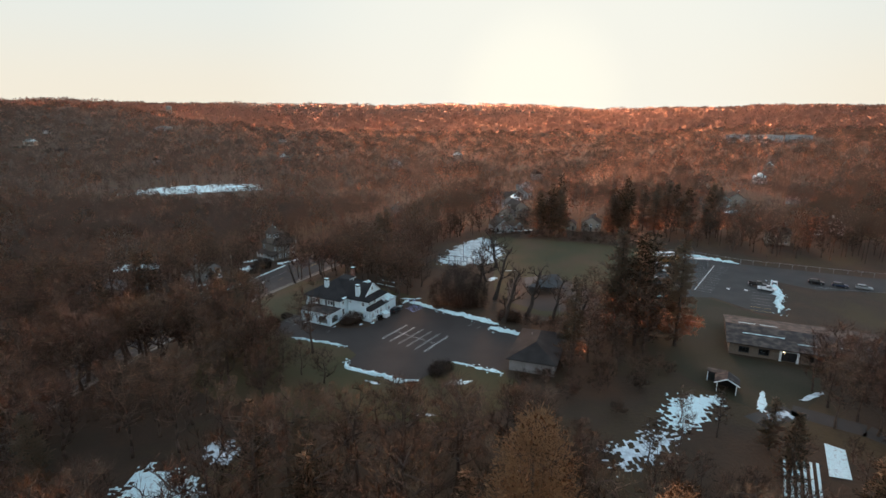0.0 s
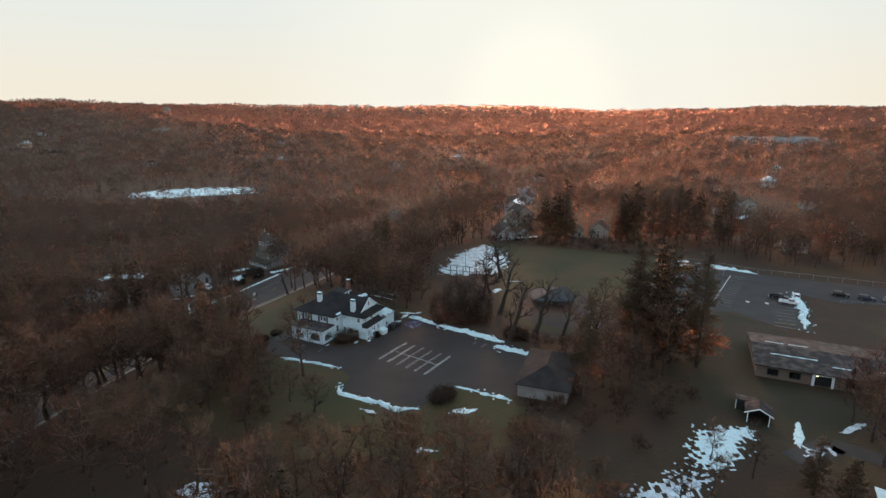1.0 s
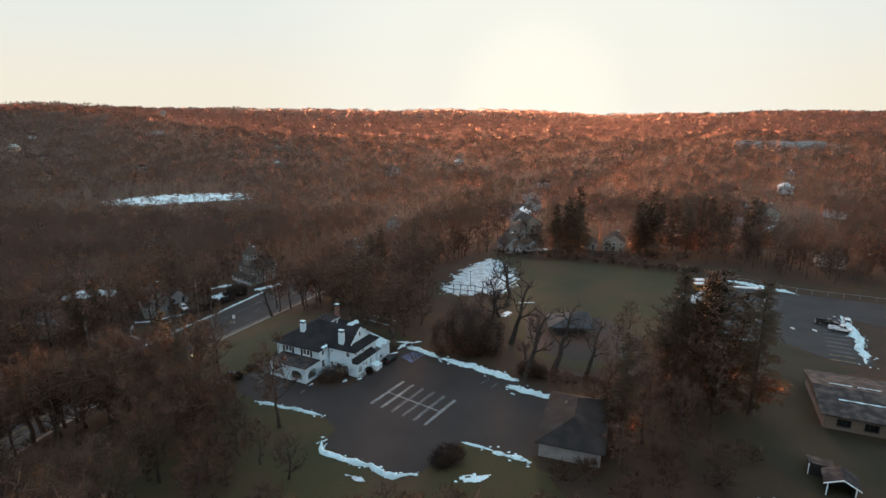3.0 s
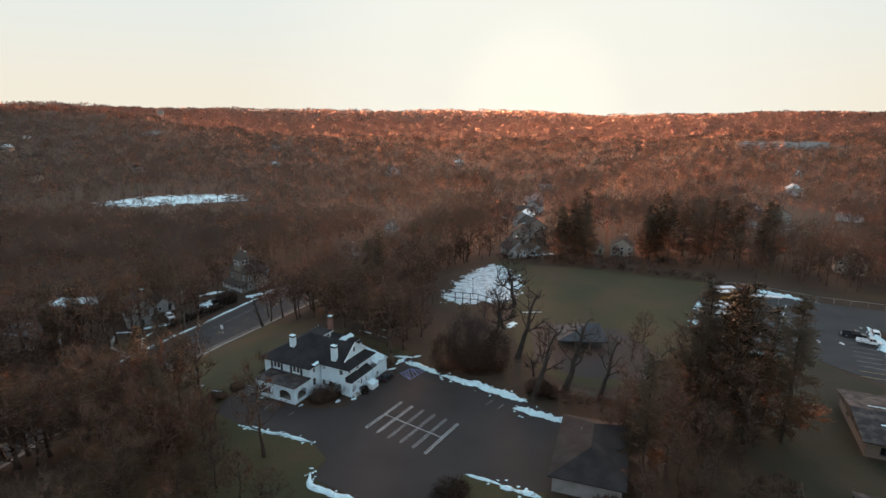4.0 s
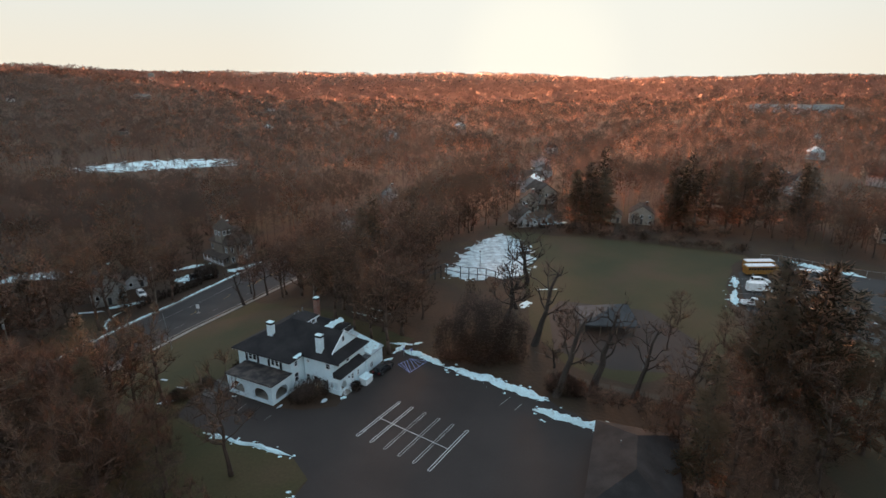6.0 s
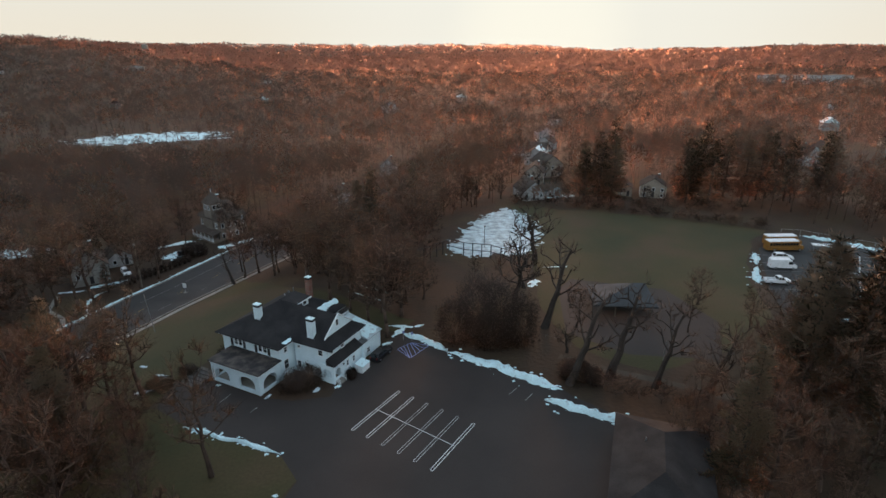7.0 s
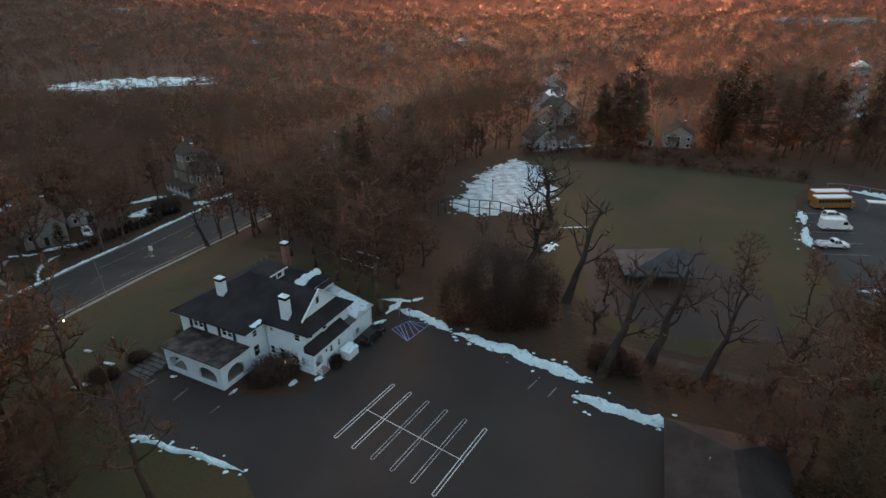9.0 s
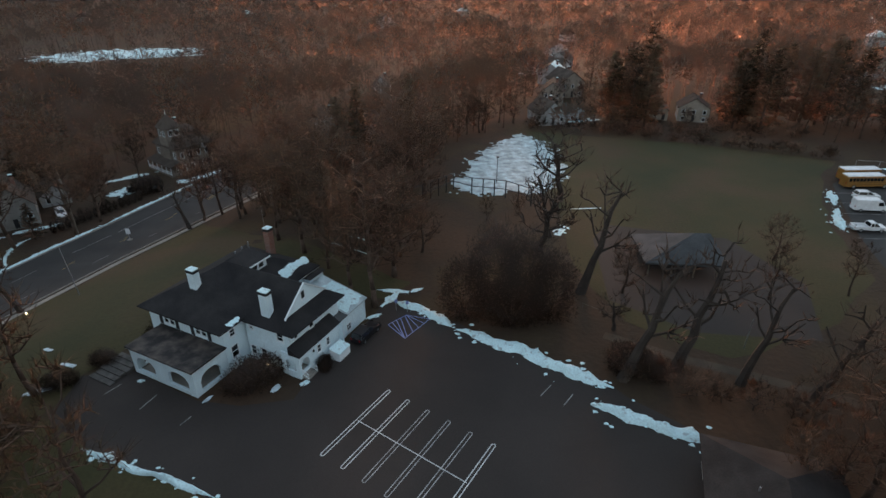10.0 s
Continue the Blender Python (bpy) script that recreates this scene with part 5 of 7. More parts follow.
# outbuilding with a hip roof beside the car park
GAR = T((15.7, 119.5, 0)) @ RZ(-19.5)
gar = thing("garage", GAR, "grey stuccoed outbuilding with a dark hipped roof", "garage")
GARROOF = mat("worn_grey_shingles", (0.026, 0.023, 0.022), (0.042, 0.038, 0.036), 0.35, 7.0, 0.95, 0.5, spec=0.15, local=True, dist=0.03)
GREYSTUCCO = mat("grey_stucco", (0.20, 0.19, 0.18), (0.30, 0.28, 0.27), 0.4, 8.0, 0.9, 0.4, local=True)
wall("wall", gar, face_m(0, 0, 0), 10.6, 3.0, [], GREYSTUCCO)
wall("wall", gar, face_m(10.6, 0.25, 90), 17.5, 3.0, [(3, 0.9, 4.5, 2.2), (10, 0.9, 11.5, 2.2)], GREYSTUCCO)
wall("wall", gar, face_m(10.6, 18, 180), 10.6, 3.0, [(4, 0, 6.5, 2.3)], GREYSTUCCO)
wall("wall", gar, face_m(0, 17.75, 270), 17.5, 3.0, [(2, 0, 4.6, 2.3), (6, 0, 8.6, 2.3), (10, 0, 12.6, 2.3)], GREYSTUCCO)
m = face_m(0, 17.75, 270)
for x in (2, 6, 10):
    b = Build()
    for k in range(4):
        b.box(x + 0.02, 0.08, 0.02 + k * 0.57, x + 2.58, 0.13, 0.57 + k * 0.57, m)
    part("garage_door", b, DIMWHITE, gar, "panelled garage door")
part("roof", Build().add(*hip(-0.7, -0.7, 11.3, 18.7, 3.1, 2.7, "b", 6.0, 6.0)), GARROOF, gar, "dark hipped shingle roof")
part("vent_pipe", Build().tube((3.2, 11.5, 4.2), (3.2, 11.5, 5.3), 0.08, 0.08, 8), METAL, gar)

# open-fronted hut, its lower neighbour, and the field pavilion
hut = thing("hut", T((60.0, 109.3, 0)) @ RZ(-28), "small dark hut with a white-trimmed open gable", "hut")
part("wall", Build().box(0, 3.4, 0, 4.0, 3.6, 2.3).box(0, 0.4, 0, 0.2, 3.4, 2.3).box(3.8, 0.4, 0, 4.0, 3.4, 2.3), DARKVOID, hut)
for s in (-1, 1):
    part("roof", Build().add([(2, -0.2, 3.4), (2 + s * 2.5, -0.2, 2.15), (2 + s * 2.5, 4.0, 2.15), (2, 4.0, 3.4), (2, -0.2, 3.52), (2 + s * 2.5, -0.2, 2.27), (2 + s * 2.5, 4.0, 2.27), (2, 4.0, 3.52)],
                             [(0, 1, 2, 3), (4, 7, 6, 5), (0, 4, 5, 1), (1, 5, 6, 2), (2, 6, 7, 3), (3, 7, 4, 0)]), TARROOF, hut)
    part("trim_board", Build().add([(2, -0.3, 3.35), (2 + s * 2.55, -0.3, 2.08), (2 + s * 2.55, -0.3, 2.30), (2, -0.3, 3.57), (2, -0.22, 3.35), (2 + s * 2.55, -0.22, 2.08), (2 + s * 2.55, -0.22, 2.30), (2, -0.22, 3.57)],
                                   [(0, 1, 2, 3), (4, 7, 6, 5), (0, 4, 5, 1), (2, 6, 7, 3), (1, 5, 6, 2), (0, 3, 7, 4)]), TRIM, hut, "white barge board")
    part("post", Build().box(2 + s * 1.9 - 0.08, 0.0, 0, 2 + s * 1.9 + 0.08, 0.16, 2.4), TRIM, hut)
shed = thing("shed", T((60.6, 114.6, 0)) @ RZ(-28), "low dark shed with a thin pale edge", "shed")
part("wall", Build().box(0, 0, 0, 3.4, 2.6, 1.9), DARKVOID, shed)
part("roof", Build().add([(-0.2, -0.2, 2.3), (3.6, -0.2, 2.3), (3.6, 2.8, 1.95), (-0.2, 2.8, 1.95), (-0.2, -0.2, 2.2), (3.6, -0.2, 2.2), (3.6, 2.8, 1.85), (-0.2, 2.8, 1.85)],
                         [(0, 1, 2, 3), (4, 7, 6, 5), (0, 4, 5, 1), (1, 5, 6, 2), (2, 6, 7, 3), (3, 7, 4, 0)]), TARROOF, shed)
part("corner_board", Build().box(-0.1, -0.1, 0, 0.05, 0.05, 2.2), TRIM, shed)
PAVROOF = mat("dull_grey_roof", (0.045, 0.046, 0.047), (0.072, 0.073, 0.074), 0.4, 6.0, 0.85, 0.4, local=True)
pav = thing("pavilion", T((28.2, 172.8, 0)) @ RZ(-5), "open field pavilion with a dull grey hipped roof", "pavilion")
part("roof", Build().add(*hip(-0.8, -0.8, 11.8, 9.4, 2.9, 3.0, "a", 8.4, 1.8, 0.25)), PAVROOF, pav, "dull grey weathered hip roof")
for x in (0.2, 3.7, 7.2, 10.6):
    for y in (0.2, 8.4):
        part("post", Build().box(x - 0.1, y - 0.1, 0, x + 0.1, y + 0.1, 2.85), POLEWOOD, pav)
part("back_wall", Build().box(0.3, 8.3, 0, 10.6, 8.45, 1.2), BRICKRED, pav)
stand = thing("bleacher", T((54.6, 75.5, 0)) @ RZ(-30), "low metal bleacher with pale snow-covered benches", "bleacher")
for k in range(6):
    part("bench", Build().box(0.2 + k * 0.95, 0, 0.35 + 0.18 * k, 0.62 + k * 0.95, 11, 0.42 + 0.18 * k), SNOW, stand, "snow-covered plank bench")
for y in (0.5, 5.5, 10.5):
    part("frame", Build().tube((0, y, 0.05), (6.0, y, 1.35), 0.06, 0.06, 6).tube((5.6, y, 0), (5.6, y, 1.3), 0.05, 0.05, 6).tube((0.4, y, 0), (0.4, y, 0.4), 0.05, 0.05, 6), DARKMETAL, stand)
part("rail", Build().tube((-0.2, -0.3, 0), (-0.2, -0.3, 1.6), 0.05, 0.05, 6).tube((-0.2, -0.3, 1.6), (6.2, -0.3, 2.4), 0.05, 0.05, 6).tube((6.2, -0.3, 0), (6.2, -0.3, 2.4), 0.05, 0.05, 6), METAL, stand)

# water tower and a pale hall on the skyline
tz = float(land(-690, 1430))
wt = thing("water_tower", T((-690, 1430, tz)), "distant pale water tower on the ridge", "water tower")
part("tank", Build().tube((0, 0, 18), (0, 0, 26), 7, 7, 14).tube((0, 0, 26), (0, 0, 28), 7, 0.5, 14), CONCRETE, wt)
for k in range(6):
    part("leg", Build().tube((6 * math.cos(k * 1.047), 6 * math.sin(k * 1.047), -1), (6 * math.cos(k * 1.047), 6 * math.sin(k * 1.047), 18), 0.6, 0.6, 6), METAL, wt)

# roofs and pale gables scattered through the distant woods
FAR_HOUSES = [(-620, 880), (-560, 760), (-470, 690), (-330, 640), (-150, 905), (-205, 720), (95, 560), (150, 640), (230, 520), (262, 455), (205, 430), (300, 700), (-300, 1050), (20, 760), (245, 380), (225, 345), (-385, 560), (330, 560)]
for i, (x, y) in enumerate(FAR_HOUSES):
    w, d, h = 10 + 3 * math.sin(i * 2.1), 9 + 2 * math.sin(i * 1.3), 5.6
    fh = thing("far_house", T((x, y, float(land(x, y)) - 0.2)) @ RZ(i * 53 % 90 - 45), "pale gabled house half hidden in the distant woods", "house", "distant houses")
    part("wall", Build().box(-w / 2, -d / 2, 0, w / 2, d / 2, h), CREAM if i % 3 else DIMWHITE, fh)
    part("roof", Build().side([(-w / 2 - 0.4, h), (w / 2 + 0.4, h), (0, h + 3.4)], -d / 2 - 0.3, d / 2 + 0.3), SNOW if i % 4 == 1 else SHINGLE, fh)
    part("chimney", Build().box(w * 0.2, -0.4, h, w * 0.2 + 0.8, 0.4, h + 4.2), BRICKRED, fh)


# ---- vehicles ----
def wheel(parent, x, y, r, w):
    s = 1 if y > 0 else -1
    t = part("wheel", Build().tube((x, y - s * w / 2, r), (x, y + s * w / 2, r), r, r * 0.97, 14), RUBBER, parent, "black tyre")
    part("rim", Build().tube((x, y + s * w / 2, r), (x, y + s * (w / 2 + 0.02), r), r * 0.62, r * 0.55, 12), METAL, t)


def lights(parent, xf, xb, yw, zf, zb):
    for s in (-1, 1):
        part("headlight", Build().box(xf - 0.05, s * yw - 0.18, zf, xf + 0.02, s * yw + 0.18, zf + 0.16), GLASS, parent)
        part("tail_light", Build().box(xb - 0.02, s * yw - 0.1, zb, xb + 0.05, s * yw + 0.1, zb + 0.3), REDLAMP, parent)


REDLAMP = paint("red_lamp_glass", (0.25, 0.01, 0.01))


def cabin(b, x0, x1, t0, t1, z0, z1, w0, w1):
    b.add([(x0, -w0, z0), (x1, -w0, z0), (x1, w0, z0), (x0, w0, z0), (t0, -w1, z1), (t1, -w1, z1), (t1, w1, z1), (t0, w1, z1)],
          [(0, 3, 2, 1), (4, 5, 6, 7), (0, 1, 5, 4), (1, 2, 6, 5), (2, 3, 7, 6), (3, 0, 4, 7)])
    return b


def shell(profile, w, inset=0.12):
    """A car body: its side profile drawn across the width, drawn in towards the flanks' edges."""
    cx = sum(p[0] for p in profile) / len(profile)
    cz = sum(p[1] for p in profile) / len(profile)
    rows = []
    for y, k in ((-w, 0.95), (-w + inset, 1.0), (w - inset, 1.0), (w, 0.95)):
        rows.append([(cx + (x - cx) * (1 - (1 - k) * 0.6), y, cz + (z - cz) * k) for x, z in profile])
    b, n = Build(), len(profile)
    b.v = [p for r in rows for p in r]
    for i in range(3):
        for j in range(n):
            b.f.append((i * n + j, i * n + (j + 1) % n, (i + 1) * n + (j + 1) % n, (i + 1) * n + j))
    b.f += [tuple(range(n)), tuple(range(3 * n, 4 * n))[::-1]]
    return b


def estate_car(x, y, turn, colour, label, tall=1.0, length=4.8, name="car"):
    c = thing(name, T(at(x, y, 0.06)) @ RZ(turn), label, "car", "parked vehicles")
    h, L, w = length / 2, length, 0.92
    part("body", shell([(-h, 0.35), (-h + 0.05, 0.95 * tall), (h * 0.42, 1.0 * tall), (h - 0.25, 0.85 * tall), (h, 0.6), (h - 0.05, 0.32)], w), colour, c, smooth=False)
    part("cabin_glass", cabin(Build(), -h + 0.12, h * 0.5, -h + 0.5, h * 0.08, 0.93 * tall, 1.5 * tall, w - 0.07, w - 0.24), CARGLASS, c, "dark tinted windows")
    r = part("roof", cabin(Build(), -h + 0.42, h * 0.10, -h + 0.52, h * 0.02, 1.5 * tall, 1.58 * tall, w - 0.22, w - 0.30), colour, c)
    for s in (-1, 1):
        part("pillar", Build().tube((-h + 0.16, s * (w - 0.07), 0.95 * tall), (-h + 0.5, s * (w - 0.24), 1.5 * tall), 0.06, 0.05, 5), colour, c)
        part("pillar", Build().tube((h * 0.48, s * (w - 0.08), 0.95 * tall), (h * 0.08, s * (w - 0.24), 1.5 * tall), 0.05, 0.05, 5), colour, c)
        part("pillar", Build().tube((-0.35, s * (w - 0.06), 0.95 * tall), (-0.4, s * (w - 0.23), 1.5 * tall), 0.05, 0.05, 5), colour, c)
    for px in (-h * 0.62, h * 0.62):
        for s in (-1, 1):
            wheel(c, px, s * (w - 0.12), 0.34, 0.24)
    lights(c, h, -h, 0.65, 0.62, 0.7)
    return c


def pickup(x, y, turn, colour, label):
    c = thing("pickup_truck", T(at(x, y, 0.06)) @ RZ(turn), label, "truck", "parked vehicles")
    part("body", shell([(-0.3, 0.45), (-0.3, 1.15), (1.4, 1.15), (2.7, 1.05), (2.85, 0.8), (2.8, 0.45)], 0.98), colour, c)
    bed = Build().box(-2.8, -0.98, 0.55, -0.32, -0.88, 1.15).box(-2.8, 0.88, 0.55, -0.32, 0.98, 1.15).box(-2.8, -0.88, 0.55, -2.7, 0.88, 1.15).box(-2.7, -0.88, 0.55, -0.32, 0.88, 0.68)
    part("cargo_bed", bed, colour, c, "open cargo bed")
    part("cabin_glass", cabin(Build(), -0.3, 1.5, -0.12, 0.85, 1.14, 1.78, 0.90, 0.74), CARGLASS, c)
    part("roof", cabin(Build(), -0.18, 0.9, -0.1, 0.8, 1.78, 1.86, 0.75, 0.68), colour, c)
    for s in (-1, 1):
        part("pillar", Build().tube((-0.28, s * 0.9, 1.15), (-0.12, s * 0.74, 1.8), 0.07, 0.06, 5), colour, c)
        part("pillar", Build().tube((1.46, s * 0.9, 1.15), (0.85, s * 0.74, 1.8), 0.05, 0.05, 5), colour, c)
        part("pillar", Build().tube((0.45, s * 0.9, 1.15), (0.4, s * 0.75, 1.8), 0.05, 0.05, 5), colour, c)
    for px in (-1.75, 1.85):
        for s in (-1, 1):
            wheel(c, px, s * 0.86, 0.40, 0.27)
    part("bumper", Build().box(2.78, -0.95, 0.42, 2.95, 0.95, 0.62).box(-2.95, -0.95, 0.42, -2.8, 0.95, 0.62), METAL, c)
    lights(c, 2.86, -2.8, 0.75, 0.78, 0.8)
    return c


def cargo_van(x, y, turn, label):
    c = thing("van", T(at(x, y, 0.06)) @ RZ(turn), label, "van", "parked vehicles")
    part("body", shell([(-3.1, 0.4), (-3.1, 2.45), (-2.9, 2.6), (1.3, 2.6), (1.7, 2.45), (2.35, 1.45), (3.1, 1.15), (3.2, 0.6), (3.1, 0.38)], 1.02, 0.18), CARWHITE, c)
    part("windscreen", cabin(Build(), 1.72, 2.42, 1.70, 1.78, 1.52, 2.38, 0.86, 0.80), CARGLASS, c)
    for s in (-1, 1):
        part("side_window", Build().add([(1.0, s * 1.03, 1.45), (2.1, s * 1.03, 1.45), (1.75, s * 1.03, 2.15), (1.0, s * 1.03, 2.15), (1.0, s * 1.0, 1.45), (2.1, s * 1.0, 1.45), (1.75, s * 1.0, 2.15), (1.0, s * 1.0, 2.15)],
                                        [(0, 1, 2, 3), (4, 7, 6, 5), (0, 4, 5, 1), (2, 6, 7, 3), (1, 5, 6, 2), (0, 3, 7, 4)]), CARGLASS, c)
        for px in (-1.9, 2.2):
            wheel(c, px, s * 0.92, 0.36, 0.25)
    lights(c, 3.18, -3.1, 0.8, 0.8, 1.0)
    return c


def school_bus(x, y, turn, label):
    c = thing("school_bus", T(at(x, y, 0.06)) @ RZ(turn), label, "bus", "parked vehicles")
    part("body", shell([(-4.9, 0.5), (-4.9, 2.75), (-4.75, 2.9), (3.3, 2.9), (3.5, 2.7), (3.65, 1.75), (4.9, 1.55), (5.0, 1.1), (5.0, 0.5)], 1.2, 0.16), BUSYELLOW, c)
    part("roof", cabin(Build(), -4.85, 3.4, -4.7, 3.2, 2.86, 3.08, 1.16, 0.9), CARWHITE, c, "white bus roof")
    for s in (-1, 1):
        for k in range(10):
            part("window", Build().box(-4.5 + k * 0.78, s * 1.2 - 0.015, 1.75, -3.84 + k * 0.78, s * 1.2 + 0.015, 2.5), CARGLASS, c)
        part("stripe", Build().box(-4.8, s * 1.2 - 0.012, 1.45, 3.5, s * 1.2 + 0.012, 1.52).box(-4.8, s * 1.2 - 0.012, 0.95, 3.5, s * 1.2 + 0.012, 1.02), SHUTTER, c)
        for px in (-3.0, 3.9):
            wheel(c, px, s * 1.05, 0.5, 0.3)
    part("windscreen", Build().add([(3.56, -1.0, 1.8), (3.56, 1.0, 1.8), (3.45, 0.95, 2.6), (3.45, -0.95, 2.6), (3.66, -1.0, 1.8), (3.66, 1.0, 1.8), (3.53, 0.95, 2.6), (3.53, -0.95, 2.6)],
                                   [(0, 1, 2, 3), (4, 7, 6, 5), (0, 4, 5, 1), (1, 5, 6, 2), (2, 6, 7, 3), (3, 7, 4, 0)]), CARGLASS, c)
    lights(c, 4.98, -4.9, 0.95, 0.95, 1.2)
    return c


school_bus(88.5, 211.2, 2, "yellow school bus with a white roof parked beside another")
school_bus(90.5, 215.4, 2, "yellow school bus with a white roof at the row's end")
estate_car(84.6, 204.6, -4, CARWHITE, "white minivan parked between a bus and a van", 1.12, 5.0, "minivan")
cargo_van(80.8, 198.4, -6, "tall white cargo van parked nose out")
pickup(74.4, 189.2, -4, CARWHITE, "white pickup truck parked by a snow bank")
pickup(109.5, 176.6, -28, CARWHITE, "white pickup truck beside the stall lines")
pickup(109.0, 181.5, -28, CARBLACK, "black pickup truck parked beside a white one")
estate_car(115.5, 182.5, 60, CARWHITE, "white car standing by the snow bank", 1.0, 4.6)
estate_car(131.0, 184.0, -30, CARBLACK, "black car parked along the fence", 1.05)
estate_car(137.0, 180.5, -30, CARBLUE, "dark blue car parked along the fence", 1.0)
estate_car(143.5, 178.0, -30, CARSILVER, "silver car parked along the fence", 1.0)
estate_car(-14.2, 157.4, 63, CARBLACK, "black car parked against the annex wall", 1.0)
estate_car(-80.5, 227.5, 40, CARBLACK, "dark car in a snowy yard", 1.0)
estate_car(-90.5, 212.5, -50, CARWHITE, "white car standing beside the low garage", 1.0)

# long pale rail on legs beside the buses
can = thing("canopy_frame", T((94.5, 208.5, 0)) @ RZ(-14), "long pale metal beam carried on slim legs", "canopy")
part("beam", Build().box(0, -0.7, 2.5, 9.5, 0.7, 2.75).box(-0.3, -0.9, 2.75, 9.8, 0.9, 2.82), CARWHITE, can)
for x in (0.3, 4.8, 9.0):
    part("leg", Build().box(x - 0.08, -0.08, 0, x + 0.08, 0.08, 2.5), METAL, can)

# ---- fences, poles, signs ----
def fence(line, high, step, material, label, name="fence", mid=True):
    pts = dense(line, step)
    f = thing(name, T(at(*pts[0])), label, "fence")
    o = at(*pts[0])
    for p in pts:
        q = at(*p) - o
        part("post", Build().tube(q + Vector((0, 0, -0.2)), q + Vector((0, 0, high)), 0.034 * high, 0.034 * high, 6), material, f)
    for p, q in zip(pts, pts[1:]):
        a, c = at(*p) - o, at(*q) - o
        for z in ((high - 0.05, high * 0.5) if mid else (high - 0.05,)):
            part("rail", Build().tube(a + Vector((0, 0, z)), c + Vector((0, 0, z)), 0.024 * high, 0.024 * high, 5, False), material, f)
    return f


fence([(-14, 199), (-8, 203), (-1.5, 210.2), (2.3, 207.3), (9.3, 205.5), (14, 201)], 3.8, 2.4, DARKMETAL, "tall dark steel court fence of posts and rails")
fence([(96, 225), (101, 224), (118, 210), (150, 195), (180, 183)], 1.6, 4.0, METAL, "pale rail fence along the car park edge", mid=False)
fence([(127, 178.2), (150, 171)], 0.8, 3.0, METAL, "low pale guard rail beside parked cars", mid=False)
lp = thing("lamp_post", T((8.2, 214.0, 0)), "slim dark lamp post beside the snowy court", "lamp post")
part("pole", Build().tube((0, 0, 0), (0, 0, 6.0), 0.09, 0.06, 8), DARKMETAL, lp)
part("lamp_head", Build().box(-0.25, -0.35, 5.95, 0.25, 0.35, 6.15), DARKMETAL, lp)


def utility_pole(x, y, high, turn, label):
    u = thing("utility_pole", T(at(x, y)) @ RZ(turn), label, "pole", "utility poles")
    part("pole", Build().tube((0, 0, -0.5), (0, 0, high), 0.17, 0.12, 8), POLEWOOD, u)
    part("crossarm", Build().box(-1.3, -0.06, high - 0.7, 1.3, 0.06, high - 0.55), POLEWOOD, u)
    for k in (-1.2, -0.4, 0.4, 1.2):
        part("insulator", Build().tube((k, 0, high - 0.55), (k, 0, high - 0.35), 0.05, 0.04, 6), DARKMETAL, u)
    part("transformer", Build().tube((0.35, 0, high - 2.4), (0.35, 0, high - 1.4), 0.24, 0.24, 10), METAL, u)


utility_pole(-81.2, 203.0, 13.8, -55, "tall weathered wooden utility pole beside the road")
utility_pole(-96.0, 170.0, 12.5, -75, "weathered wooden utility pole beside the road")
utility_pole(-64.0, 232.0, 12.5, -50, "weathered wooden utility pole up the road")
fl = thing("sign_pole", T(at(-63.5, 174.5)), "slim pale leaning pole on the lawn edge", "pole")
part("pole", Build().tube((0, 0, -0.3), (-1.4, 1.0, 8.2), 0.08, 0.05, 8), METAL, fl)
sg = thing("road_sign", T(at(-68.5, 199.7)), "small white sign on a post in the road", "sign")
part("post", Build().tube((0, 0, -0.2), (0, 0, 2.6), 0.06, 0.05, 8), METAL, sg)
part("sign_plate", Build().box(-0.45, -0.05, 1.5, 0.45, -0.02, 2.7), CARWHITE, sg)
part("sign_base", Build().box(-0.4, -0.4, 0.02, 0.4, 0.4, 0.25), CONCRETE, sg)
gl = thing("garden_light", T(at(-68.0, 168.4)), "small lit lamp at the lawn edge", "lamp", "small lit lamps")
part("stake", Build().tube((0, 0, 0), (0, 0, 0.7), 0.04, 0.04, 6), DARKMETAL, gl)
part("lamp_head", Build().tube((0, 0, 0.7), (0, 0, 0.95), 0.14, 0.1, 8), LAMPGLOW, gl)
g2 = thing("garden_light", T((*hp(3.6, 7.6), 0)), "small lit lamp in the planting bed", "lamp", "small lit lamps")
part("stake", Build().tube((0, 0, 0), (0, 0, 0.5), 0.04, 0.04, 6), DARKMETAL, g2)
part("lamp_head", Build().tube((0, 0, 0.5), (0, 0, 0.7), 0.12, 0.08, 8), LAMPGLOW, g2)
for x, y in ((-9.0, 163.0), (-10.6, 163.4)):
    s = thing("parking_sign", T((x, y, 0)), "small upright sign at the accessible bay", "sign", "bay signs")
    part("post", Build().tube((0, 0, 0), (0, 0, 1.9), 0.04, 0.04, 6), METAL, s)
    part("sign_plate", Build().box(-0.2, -0.04, 1.35, 0.2, -0.02, 1.9), BLUEPAINT, s)

pp = thing("pole", T((34.8, 154.6, 0)), "slim pale metal pole beside the play area", "pole")
part("shaft", Build().tube((0, 0, -0.2), (0.2, 0.2, 4.4), 0.06, 0.05, 8), METAL, pp)
part("cap", Build().tube((0.2, 0.2, 4.4), (0.2, 0.2, 4.5), 0.07, 0.03, 8), METAL, pp)
fence([(16.2, 164.1), (20.4, 160.9)], 0.7, 2.6, CONCRETE, "low pale rail beside the dirt path", "rail_fence", mid=False)

